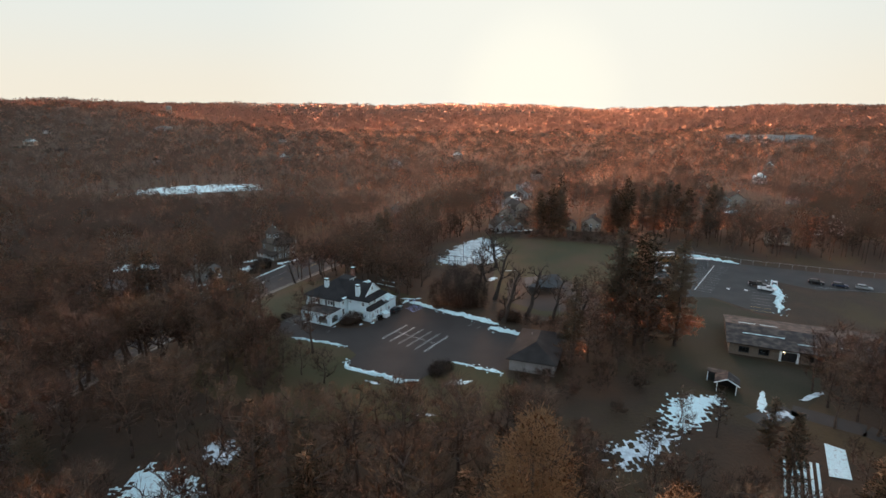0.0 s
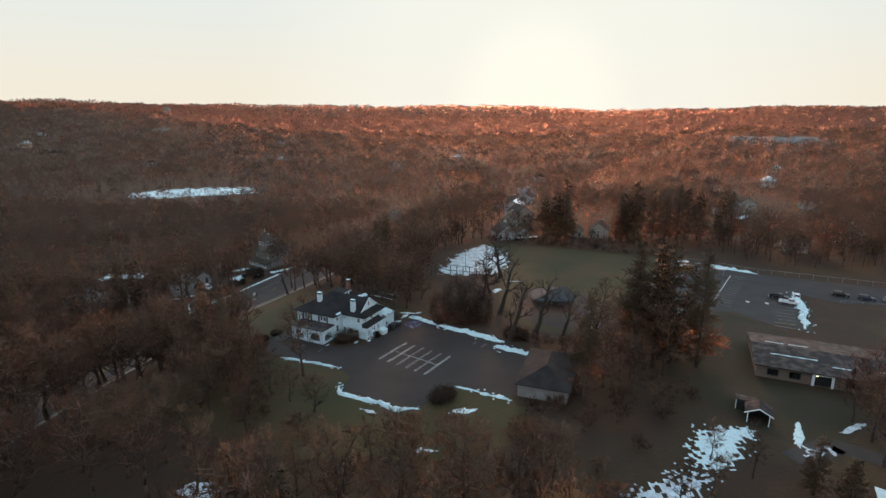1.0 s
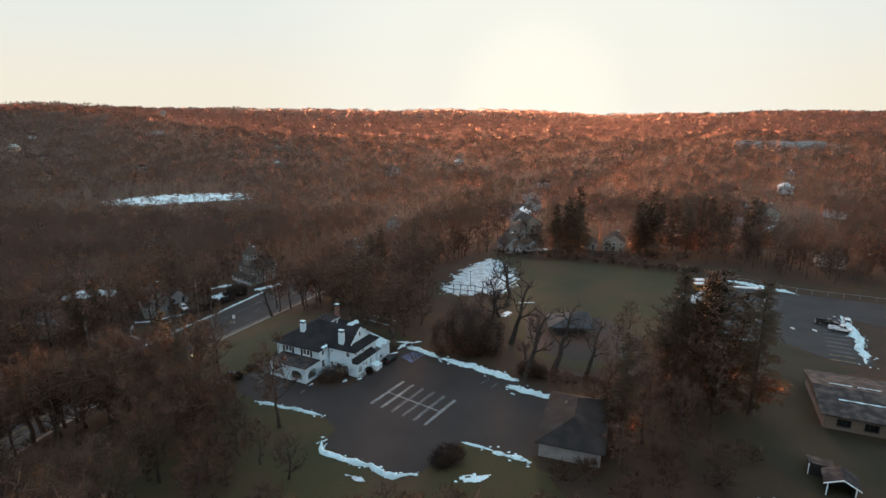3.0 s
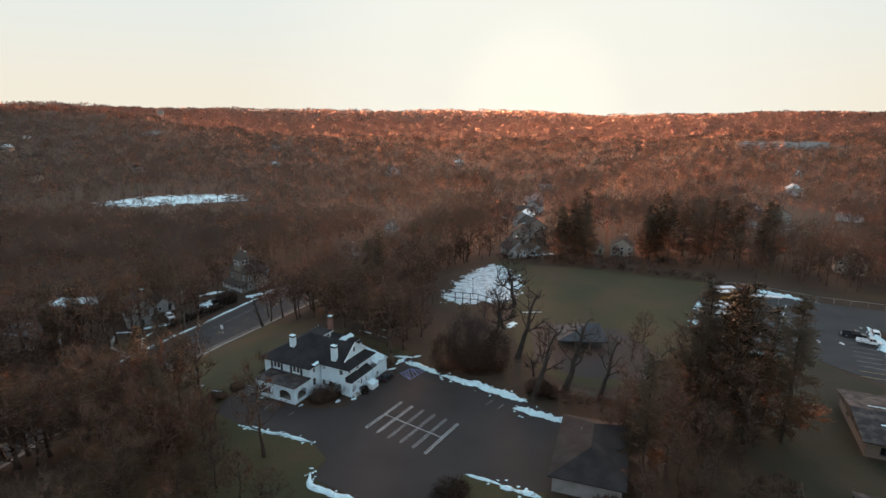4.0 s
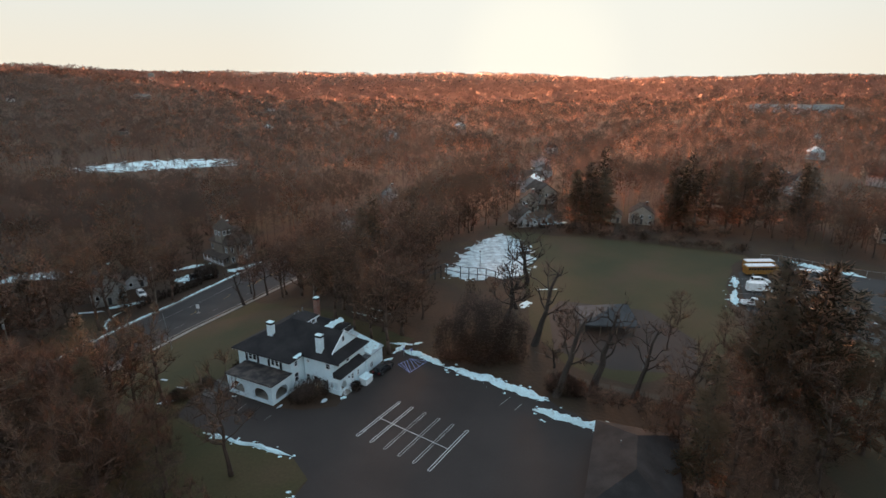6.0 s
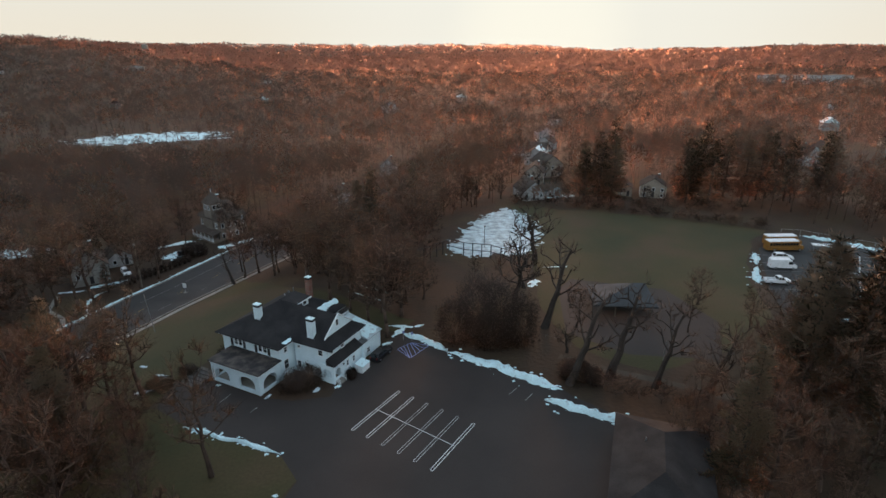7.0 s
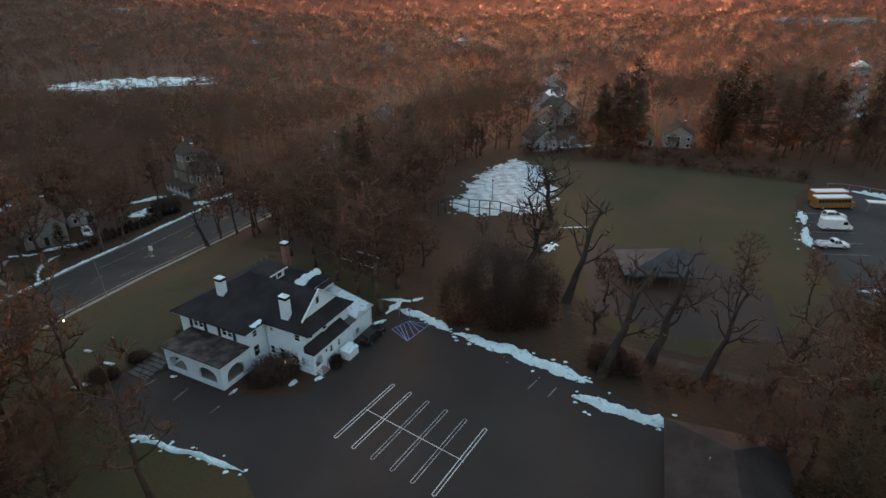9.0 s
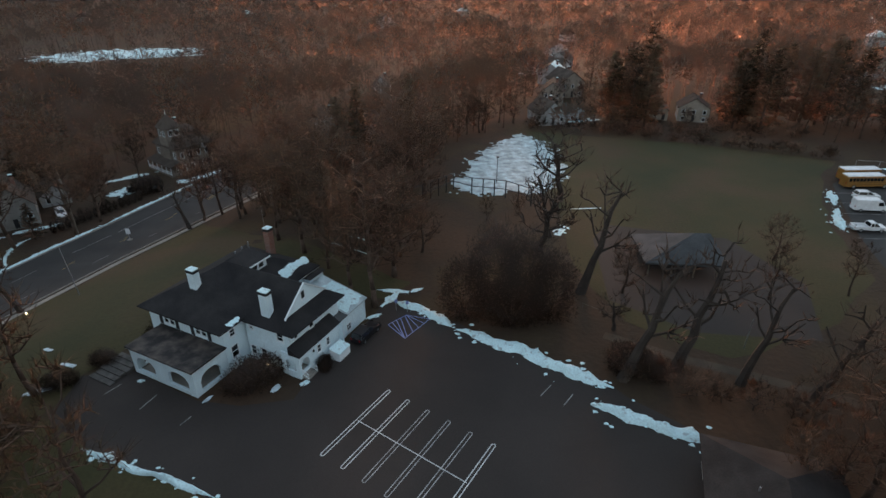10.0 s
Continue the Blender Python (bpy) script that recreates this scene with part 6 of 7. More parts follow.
# round the house
ac = thing("bulkhead", HOUSE @ T((9.35, 12.4, 0.05)), "white box-like cellar bulkhead against the wing", "bulkhead")
part("body", Build().add([(0, 0, 0), (1.5, 0, 0), (1.5, 2.2, 0), (0, 2.2, 0), (0, 0, 1.5), (1.5, 0, 1.15), (1.5, 2.2, 1.15), (0, 2.2, 1.5)], [(0, 3, 2, 1), (4, 5, 6, 7), (0, 1, 5, 4), (1, 2, 6, 5), (2, 3, 7, 6), (3, 0, 4, 7)]), TRIM, ac)
part("lid", Build().add([(-0.05, -0.05, 1.51), (1.58, -0.05, 1.16), (1.58, 2.25, 1.16), (-0.05, 2.25, 1.51), (-0.05, -0.05, 1.57), (1.58, -0.05, 1.22), (1.58, 2.25, 1.22), (-0.05, 2.25, 1.57)],
                        [(0, 3, 2, 1), (4, 5, 6, 7), (0, 1, 5, 4), (1, 2, 6, 5), (2, 3, 7, 6), (3, 0, 4, 7)]), SNOW, ac, "snowy sloping lid")
tr = thing("terrace_steps", HOUSE @ T((-14.6, -3.2, 0.05)), "broad grey stone steps beside the porch", "steps")
for k in range(6):
    part("stone_step", Build().box(0.2 * (k % 2), k * 0.75, 0, 3.9 - 0.15 * (k % 3), k * 0.75 + 0.7, 0.12 + 0.11 * k), STONE, tr)
snow_patch(*hp(1.2, 0.6), 0.9, 0.3, 60, 71, "scrap of snow at the porch foot", DIRTYSNOW, 0.8)
snow_patch(*hp(7.0, 5.0), 0.9, 0.35, 70, 72, "scrap of snow at the edge of the planting bed", DIRTYSNOW, 0.6)
snow_patch(*hp(9.4, 7.4), 0.7, 0.4, 40, 73, "scrap of snow beside the entry steps", SNOW, 0.4)
snow_patch(*hp(-8.2, -0.9), 0.6, 0.35, 0, 74, "scrap of snow at the porch foot", SNOW, 0.4)
snow_patch(*hp(9.3, 22.6), 1.3, 0.6, 30, 75, "scrap of snow behind the annex", SNOW, 0.4)
bed = ragged([hp(0.4, 0.6), hp(6.5, 4.6), hp(8.4, 7.2), hp(5.6, 8.0), hp(0.4, 8.0)], 1.2, 0.2, 8)
tagged(draped("ground_bed", bed, LITTER, 0.075, 8), "dark mulched planting bed beside the house", "planting bed", kind="structure")
for i, (p, q) in enumerate((((-24.4, 185.1), (-16.7, 180.4)), ((-22.0, 188.3), (-15.0, 183.8)))):
    snow_bank([p, ((p[0] + q[0]) / 2, (p[1] + q[1]) / 2 + 0.2), q], 0.35, 0.1, 80 + i, "thin line of snow along a garden edge", 0.03)

# ---- trees ----
# crown normals are tilted away from the low sun, so that the added glow comes through evenly
AWAY = np.array([-math.sin(radians(SUN_AZ)), -math.cos(radians(SUN_AZ)), 0.15])


def unit(v):
    return v / np.maximum(np.linalg.norm(v, axis=1, keepdims=True), 1e-9)


def spikes(p, d, length, r):
    """Thin three-sided twigs from p along d, as arrays."""
    n = len(p)
    d = unit(d)
    u = unit(np.cross(d, np.where(np.abs(d[:, 2:3]) < 0.9, [[0, 0, 1.0]], [[1.0, 0, 0]])))
    w = np.cross(d, u)
    ring = [p + r[:, None] * (u * math.cos(a) + w * math.sin(a)) for a in (0, 2.094, 4.189)]
    v = np.stack(ring + [p + d * length[:, None]], axis=1).reshape(-1, 3)
    k = np.arange(n)[:, None] * 4
    f = np.concatenate([k + [0, 1, 3], k + [1, 2, 3], k + [2, 0, 3]], axis=1).reshape(-1, 3)
    return v, f


def blades(p, d, length, width, rng):
    """Flat pointed leaves or needle sprays from p along d, as arrays."""
    n = len(p)
    d = unit(d)
    u = unit(np.cross(d, rng.normal(size=(n, 3))))
    v = np.stack([p - u * width[:, None] / 2, p + u * width[:, None] / 2, p + d * length[:, None]], axis=1).reshape(-1, 3)
    return v, np.arange(3 * n).reshape(-1, 3)


def bare_tree(seed, high, spread, low=0.30, limbs=9, ends=70, per=16, lean=0.0, trunk=0.32, flat=0.62, thick=1.0, taper=0.85):
    """Meshes of a leafless tree: tapered trunk with limbs, and a crown of fine twigs."""
    rng = np.random.default_rng(seed)
    rnd = random.Random(seed)
    wood = Build()
    pts, rad, x, y = [], [], 0.0, 0.0
    for i in range(7):
        s = i / 6
        pts.append(Vector((x, y, high * 0.82 * s)))
        rad.append(trunk * (1 - taper * s) * (1.25 if i == 0 else 1.0))
        x += rnd.uniform(-0.35, 0.35) + lean * high / 6
        y += rnd.uniform(-0.35, 0.35)
    pts[0].z = -0.4
    wood.path(pts, rad, 6)
    nodes = []
    for k in range(limbs):
        s = low + (0.95 - low) * (k + rnd.random()) / limbs
        j = min(5, int(s * 6))
        base = pts[j].lerp(pts[j + 1], s * 6 - j)
        az = k * 2.4 + rnd.uniform(-0.5, 0.5)
        reach = spread * (1.0 - 0.55 * (s - low) / (1 - low)) * rnd.uniform(0.55, 0.85)
        rise = high * (0.16 + 0.14 * rnd.random()) * (1.1 - 0.5 * s)
        a = base + Vector((math.cos(az) * reach * 0.5, math.sin(az) * reach * 0.5, rise * 0.35))
        c = base + Vector((math.cos(az) * reach + rnd.uniform(-.6, .6), math.sin(az) * reach + rnd.uniform(-.6, .6), rise))
        r = trunk * 0.42 * (1 - 0.6 * s) + 0.03
        wood.path([base, a, c], [r, r * 0.7, r * 0.35], 5)
        nodes += [a, a.lerp(c, 0.5), c]
    nodes += pts[4:]
    nn = np.array([tuple(p) for p in nodes])
    zc, zr = high * (low + 1.0) / 2 + 0.02 * high, high * (1.0 - low) / 2
    e = unit(rng.normal(size=(ends, 3))) * (rng.uniform(0.25, 1.0, size=(ends, 1)) ** flat)
    e = e * [spread, spread, zr] + [pts[4].x, pts[4].y, zc]
    e[:, 2] += 0.10 * zr * np.sin(e[:, 0] * 1.3 + seed)
    e = e[e[:, 2] > high * low * 0.7]
    tw = []
    for p in e:
        below = nn - p
        cost = np.linalg.norm(below, axis=1) + 2.0 * np.maximum(0, below[:, 2])
        q = Vector(nn[int(np.argmin(cost))])
        mid = q.lerp(Vector(p), 0.55) + Vector((rnd.uniform(-.5, .5), rnd.uniform(-.5, .5), rnd.uniform(-0.2, .5)))
        r = 0.055 * thick
        wood.path([q, mid, Vector(p)], [r * 1.3, r, r * 0.45], 3)
        for k in range(per):
            s = rnd.random()
            at_ = mid.lerp(Vector(p), s) if s > 0.2 else q.lerp(mid, rnd.random())
            tw.append(tuple(at_))
    tw = np.array(tw)
    out = unit(tw - [pts[4].x, pts[4].y, high * low]) * 1.0 + rng.normal(size=tw.shape) * 0.55 + [0, 0, 0.25]
    ln = rng.uniform(0.7, 2.1, len(tw)) * (spread / 5.0) ** 0.5
    v1, f1 = spikes(tw, out, ln, rng.uniform(0.022, 0.05, len(tw)) * thick)
    s2 = rng.uniform(0.3, 0.8, len(tw))[:, None]
    tw2 = tw + unit(out) * ln[:, None] * s2
    v2, f2 = blades(tw2, out + rng.normal(size=tw.shape) * 0.7 + [0, 0, 0.2], ln * 0.7, np.full(len(tw), 0.085 * thick), rng)
    return wood, (np.concatenate([v1, v2]), np.concatenate([f1, f2 + len(v1)]))


def pine_tree(seed, high, spread, low=0.10):
    """Meshes of a tall pine: bare lower trunk, tiers of sprays with gaps between."""
    rng, rnd = np.random.default_rng(seed), random.Random(seed)
    wood = Build().path([(0, 0, -0.4), (0.1, 0, high * 0.5), (0, 0.1, high * 0.98)], [0.34, 0.22, 0.04], 6)
    P_, D_, L_ = [], [], []
    z = high * low
    while z < high * 0.98:
        s = (z / high - low) / (1 - low)
        reach = spread * (1 - s) ** 0.75 * rnd.uniform(0.7, 1.1) + 0.4
        for k in range(rnd.choice((4, 5, 5, 6))):
            az = rnd.uniform(0, 6.283)
            rc = reach * rnd.uniform(0.6, 1.1)
            d = Vector((math.cos(az), math.sin(az), rnd.uniform(-0.15, 0.35)))
            tip = Vector((0, 0, z)) + d * rc
            wood.tube((0, 0, z), tip, 0.06, 0.015, 3, False)
            n = int(10 + rc * 9)
            t = rng.uniform(0.25, 1.0, n)
            base = np.array([0, 0, z]) + np.outer(t * rc, np.array(d)) + rng.normal(size=(n, 3)) * [0.22, 0.22, 0.10]
            P_.append(base)
            D_.append(np.array(d) * 0.8 + rng.normal(size=(n, 3)) * 0.6 + [0, 0, 0.25])
            L_.append(rng.uniform(0.5, 1.1, n))
        z += rnd.uniform(0.45, 0.8) * (high / 20) ** 0.5
    p, d, ln = np.concatenate(P_), np.concatenate(D_), np.concatenate(L_)
    return wood, blades(p, d, ln, ln * 0.24, rng)


def shrub(seed, lobes, n, leaf=0.30):
    """A leafy evergreen or twiggy mass: many small blades over several uneven lobes (x, y, z, rx, ry, rz)."""
    rng = np.random.default_rng(seed)
    P_, D_ = [], []
    for x, y, z, rx, ry, rz in lobes:
        k = int(n * rx * rz / sum(l[3] * l[5] for l in lobes))
        e = unit(rng.normal(size=(k, 3)))
        r = rng.uniform(0.55, 1.05, (k, 1))
        bump = 1 + 0.16 * np.sin(e[:, :1] * 7 + seed) * np.sin(e[:, 2:] * 6 + 1) + 0.1 * np.sin(e[:, 1:2] * 11)
        q = e * r * bump * [rx, ry, rz] + [x, y, z]
        ok = q[:, 2] > 0.05
        P_.append(q[ok])
        D_.append(e[ok] + rng.normal(size=(int(ok.sum()), 3)) * 0.7 + [0, 0, 0.3])
    p, d = np.concatenate(P_), np.concatenate(D_)
    ln = rng.uniform(0.6, 1.4, len(p)) * leaf
    wood = Build()
    for x, y, z, rx, ry, rz in lobes:
        for k in range(4):
            wood.tube((x + (k - 1.5) * 0.15, y, -0.2), (x + math.cos(k * 1.6) * rx * 0.5, y + math.sin(k * 1.6) * ry * 0.5, z + rz * 0.4), 0.08, 0.02, 4)
    return wood, blades(p, d, ln, ln * 0.30, rng)


def plant(name, made, bark, leaf, label, category, crown="crown", lean=1.0):
    """A thing of trunk and crown, made once and then copied."""
    wood, (v, f) = made
    ob = thing(name, T((0, 0, -3000)), label, category)
    part("trunk", wood, bark, ob)
    mid = (v.min(axis=0) * 0.6 + v.max(axis=0) * 0.4)
    soft = unit((v - mid) / (v.max(axis=0) - v.min(axis=0)) + np.random.default_rng(len(v)).normal(size=v.shape) * 0.10 + 0.5 * AWAY * lean)
    c = new(crown, flat_array_mesh(crown, v, f, leaf, soft=soft))
    c.parent = ob
    return ob


OAKS = [plant("bare_tree", bare_tree(100 + i, h, s, lo, 10, e, 9, trunk=0.30, thick=1.12 * th), BARK, mt, lab, "tree")
        for i, (h, s, lo, e, mt, lab, th) in enumerate((
            (19, 5.6, 0.22, 84, TWIG, "tall leafless grey-brown tree with a rounded crown", 1.0),
            (17, 5.2, 0.20, 76, TWIGRED, "leafless tree with reddish twigs and a domed crown", 1.0),
            (21, 5.2, 0.28, 80, TWIG, "tall leafless tree with a narrow twiggy crown", 1.1),
            (15, 5.4, 0.18, 76, TWIGRED, "broad leafless tree with fine reddish twigs", 1.0),
            (18, 4.4, 0.30, 56, TWIG, "slim leafless tree with a thin open crown", 1.1),
            (12, 4.4, 0.16, 66, TWIG, "small leafless tree with a dense twiggy crown", 0.9)))]
OAK_H = (19, 17, 21, 15, 18, 12)
CROOKED = [plant("crooked_tree", bare_tree(150 + i, h, s, 0.34, lm, e, 5, ln, 0.55, thick=1.6, taper=0.70), DARKBARK, BARK, "old leafless tree with a dark leaning trunk and crooked limbs", "tree")
           for i, (h, s, lm, e, ln) in enumerate(((15, 4.6, 6, 16, 0.24), (13, 4.2, 5, 14, 0.18), (11, 5.0, 9, 40, -0.15)))]
PINES = [plant("pine_tree", pine_tree(200 + i, h, s), BARK, NEEDLE, "tall dull-green pine with uneven tiers of needles", "tree") for i, (h, s) in enumerate(((22, 4.2), (19, 4.6), (25, 4.0)))]
SHRUBS = [plant("bare_shrub", bare_tree(300 + i, h, s, 0.12, 6, 26, 14, trunk=0.10, thick=0.8), BARK, mt, lab, "shrub")
          for i, (h, s, mt, lab) in enumerate(((4.5, 2.4, TWIGRED, "leafless reddish-brown shrub of thin stems"), (3.2, 2.0, TWIG, "low leafless grey-brown shrub of thin stems")))]
CEDAR = plant("cedar_shrub", shrub(410, [(0, 0, 2.0, 0.8, 0.8, 2.4)], 1600, 0.34), BARK, YEW, "narrow dark evergreen shrub", "shrub")
YEWBUSH = plant("evergreen_bush", shrub(411, [(0, 0, 1.1, 2.2, 2.0, 1.5), (1.2, 0.7, 0.9, 1.5, 1.4, 1.2), (-1.2, -0.5, 0.9, 1.5, 1.4, 1.1)], 7000, 0.26), BARK, YEW, "rounded dark evergreen bush", "shrub")


def put(src, x, y, scale=1.0, turn=0.0, wide=1.0, label="", group="", dz=0.0):
    m = T(at(x, y, dz)) @ RZ(turn) @ Matrix.Diagonal((scale * wide, scale * wide, scale, 1))
    ob = copy_thing(src, m)
    ob["group"] = group or "woodland trees"
    if label:
        ob["label"] = label
    return ob


# clearings in which no tree is sown
HOUSE_YARD = [hp(-16, -4), hp(-16, 25), hp(4, 25), hp(12, 24), (-5, 172), (18, 152), (28, 138), (22, 114), (-8, 106), (-30, 117), (-50, 138)]
CLEAR = [HOUSE_YARD, [(-62, 150), (-74, 172), (-60, 195), (-48, 200), (-36, 186), (-28, 174), (-30, 150)], [(-44, 124), (-47, 143), (-25, 132), (-22, 120), (-4, 110), (14, 116), (16, 106), (4, 102), (-28, 106)],
         [(-108, 60), (-104, 100), (-100, 138), (-96, 161), (-91.5, 174.5), (-88, 185), (-84, 196), (-79, 208), (-77, 214), (-69.5, 233), (-57, 259), (-40, 298), (-24, 343), (-4, 335), (-20, 289), (-36, 249), (-47.5, 223), (-50, 203), (-34, 182), (-46, 152), (-60, 146), (-76, 142), (-78, 130), (-80, 100), (-86, 60)],
         [(15, 150), (2, 170), (-4, 176), (-10, 204), (-6, 206), (-3, 232), (14, 258), (38, 258), (110, 252), (130, 225), (180, 200), (175, 165), (130, 112), (85, 88), (58, 66), (46, 88), (54, 118), (60, 150), (46, 150), (42, 136), (26, 138)],
         [(28, 80), (34, 98), (46, 112), (60, 116), (56, 96), (48, 84), (36, 78)], [(-58, 70), (-58, 84), (-42, 88), (-38, 76), (-44, 68)],
         [(22, 262), (22, 300), (46, 310), (50, 262)], [(35, 330), (35, 344), (56, 344), (56, 330)], [(44, 346), (44, 364), (58, 364), (58, 346)], [(35, 384), (35, 400), (63, 408), (63, 392)], [(56, 258), (56, 280), (86, 278), (86, 256)],
         [(-92, 224), (-90, 256), (-70, 256), (-62, 238), (-72, 222)], [(-104, 196), (-105, 214), (-88, 221), (-82, 203)], [(-131, 182), (-131, 198), (-112, 200), (-112, 184)], [(-146, 216), (-146, 238), (-114, 238), (-114, 216)],
         [(-268, 428), (-256, 456), (-200, 506), (-162, 492), (-172, 456), (-212, 428)], [(150, 305), (150, 345), (192, 345), (192, 300)], [(60, 455), (60, 480), (84, 480), (84, 455)], [(36, 300), (36, 345), (58, 362), (58, 300)], [(-36, 298), (-36, 330), (-18, 330), (-18, 298)], [(-47, 262), (-47, 290), (-32, 290), (-32, 262)], [(122, 262), (150, 306), (192, 301), (166, 250)], [(485, 880), (650, 880), (655, 1000), (500, 1000)]]


BOUNDS = [(min(p[0] for p in c), max(p[0] for p in c), min(p[1] for p in c), max(p[1] for p in c)) for c in CLEAR]


def closed(x, y, grow=0):
    return any(a[0] <= x <= a[1] and a[2] <= y <= a[3] and bool(inside(x, y, c)) for a, c in zip(BOUNDS, CLEAR))


def headroom(x, y):
    """Caps tree heights so the camera sees over them to house, car parks and field."""
    h = 30.0
    if y < 120:
        r = math.hypot(x, y)
        edge = 116.0 if -0.42 < x / max(y, 1) < 0.2 else (100.0 if x / max(y, 1) > 0 else 150.0)
        h = min(h, max(3.0, 58.0 * (1 - r / edge)))
    if 100 < y < 150 and x < -40:
        h = max(5.0, min(h, 55 - 0.58 * (y - 56))) if x > -47 else min(h, 19.0)
    if 255 < y < 300 and 20 < x < 50:
        h = min(h, 7)
    return h


def oak(k, x, y, high, turn=0.0, wide=1.0, group="", label=""):
    return put(OAKS[k], x, y, high / OAK_H[k], turn, wide, label, group)


# trees that stand by themselves
ymass = plant("evergreen_clump", shrub(420, [(-2.5, -1, 3.4, 3.4, 3.0, 4.4), (1.5, 1, 5.4, 3.8, 3.4, 6.2), (5.5, 0.5, 5.0, 3.8, 3.2, 6.0), (9.0, 0, 3.8, 3.2, 2.8, 5.0), (4, -2.2, 3.0, 4.0, 2.4, 3.6)], 42000, 0.42), BARK, YEW,
              "broad dark evergreen clump behind the snow bank", "shrub")
ymass.matrix_world = T((1.6, 162.9, 0)) @ RZ(-8) @ Matrix.Diagonal((1.04, 1.0, 1.18, 1))
for x, y, k in ((18.6, 151.4, 1.15), (20.8, 150.2, 1.0), (-0.6, 117.6, 1.25), (*hp(9.6, 10.9), 0.55), (*hp(-13.5, 6.5), 0.9), (*hp(-13.8, 10.5), 0.9), (*hp(-11.5, 24.5), 1.1), (*hp(-6.5, 25.5), 1.3), (-49.0, 148.0, 0.8), (-46.0, 152.0, 0.7)):
    put(YEWBUSH, x, y, k, (x * 37 + y * 11) % 360, group="evergreen bushes")
bed_bush = put(YEWBUSH, *hp(4.0, 5.2), 1.25, 20, 1.15, "broad low dark evergreen bush filling the bed", "evergreen bushes")
bed_bush.scale.z *= 0.95
for x, y, k, s, t in ((17.4, 148.8, 0, 0.95, -5), (24.3, 150.4, 1, 1.05, 5), (31.0, 147.8, 0, 0.8, 15), (37.6, 145.0, 1, 0.85, -30), (19.1, 158.7, 2, 0.4, 60), (16.6, 168.0, 0, 1.0, 10), (20.4, 204.0, 2, 1.05, 30), (15.5, 187.0, 0, 0.7, 150), (12.5, 180.0, 2, 0.95, 200), (-57.2, 203.0, 1, 0.62, 150), (-71.0, 171.0, 1, 0.6, 170)):
    put(CROOKED[k], x, y, 1.28 * s, t, group="crooked trees")
for x, y, s, k in ((46, 136, 1.38, 0), (50, 133, 1.38, 0), (55.5, 139, 1.5, 1), (48, 141.5, 1.05, 2), (60.5, 133, 1.3, 0), (62.5, 142.5, 1.2, 1), (57, 148.5, 1.1, 0)):
    put(PINES[k], x, y, s, (x * 53) % 360, 1.1, group="pines by the field")
for i in range(17):
    x = 49 + i * 5.4
    put(PINES[i % 3], x + 1.5 * math.sin(i * 2.3), 273 - 0.16 * (x - 49) + 5 * math.sin(i * 1.7), 0.92 + 0.26 * abs(math.sin(i * 1.1)), i * 67, 1.15, group="pines beyond the field") if not 60 < x < 80 else None
RUSSETS = plant("russet_tree", shrub(430, [(0, 0, 22, 5.6, 5.6, 4.6), (0.5, 0.3, 27, 4.2, 4.2, 4.6), (0.2, 0, 31, 2.0, 2.0, 3.0), (3.0, 1.5, 18, 4.6, 4.6, 4.0), (-3.0, -1.2, 18, 4.8, 4.6, 4.0), (0, -3, 16, 5, 4.6, 4.0)], 26000, 0.42), BARK, RUSSET, "tall full-crowned tree holding russet dry leaves", "tree")
part("bole", Build().path([(0, 0, -0.4), (0.2, 0, 14), (0, 0.2, 30)], [0.5, 0.36, 0.08], 8), BARK, RUSSETS)
put(RUSSETS, 9.0, 47.0, 0.98, 40, 1.0, group="russet trees")
put(RUSSETS, 21.0, 41.0, 0.86, 140, 0.9, group="russet trees")
for x, y, s, k in ((47.5, 264.0, 1.0, 1), (52.5, 262.5, 1.15, 1), (56.0, 259.5, 1.05, 0), (82.0, 259.0, 1.0, 1), (88.0, 255.0, 1.05, 0), (3.0, 60.0, 0.75, 0), (14.0, 66.0, 0.7, 1), (-18, 62, 0.8, 0), (64, 68, 0.7, 1), (57, 78, 0.62, 0), (59.5, 88, 0.55, 1), (-47.5, 128.5, 0.5, 1), (-52, 131, 0.5, 0), (-88.5, 200.5, 0.42, 1)):
    put(PINES[k], x, y, s, (x * 71) % 360, 1.2, group="scattered pines")
for x, y, k in ((17.8, 150.4, 0), (20.0, 149.2, 1), (22.6, 147.6, 0), (25.2, 146.0, 0), (27.6, 144.8, 1), (30.5, 143.6, 0), (34.0, 142.4, 1)):
    put(SHRUBS[k], x, y, 0.8, x * 40, 1.3, group="shrubs by the car park")
for i in range(26):
    s = i / 25
    put(SHRUBS[i % 2], 42 + 52 * s, 254.5 - 24 * s + 1.2 * math.sin(i * 2.1), 0.7 + 0.25 * math.sin(i * 1.3), i * 47, 1.25, group="hedge beyond the field")
for i in range(14):
    s = i / 13
    put(CEDAR, -86.5 + 9.5 * s, 203.5 + 18 * s, 0.62 + 0.12 * math.sin(i * 1.9), i * 31, 1.2, group="hedge along the road")
for i in range(5):
    put(CEDAR, -79.0 + i * 1.1, 224.4 + i * 0.65, 1.05 + 0.1 * math.sin(i), i * 31, 1.2, group="cedars by the snowy yard")
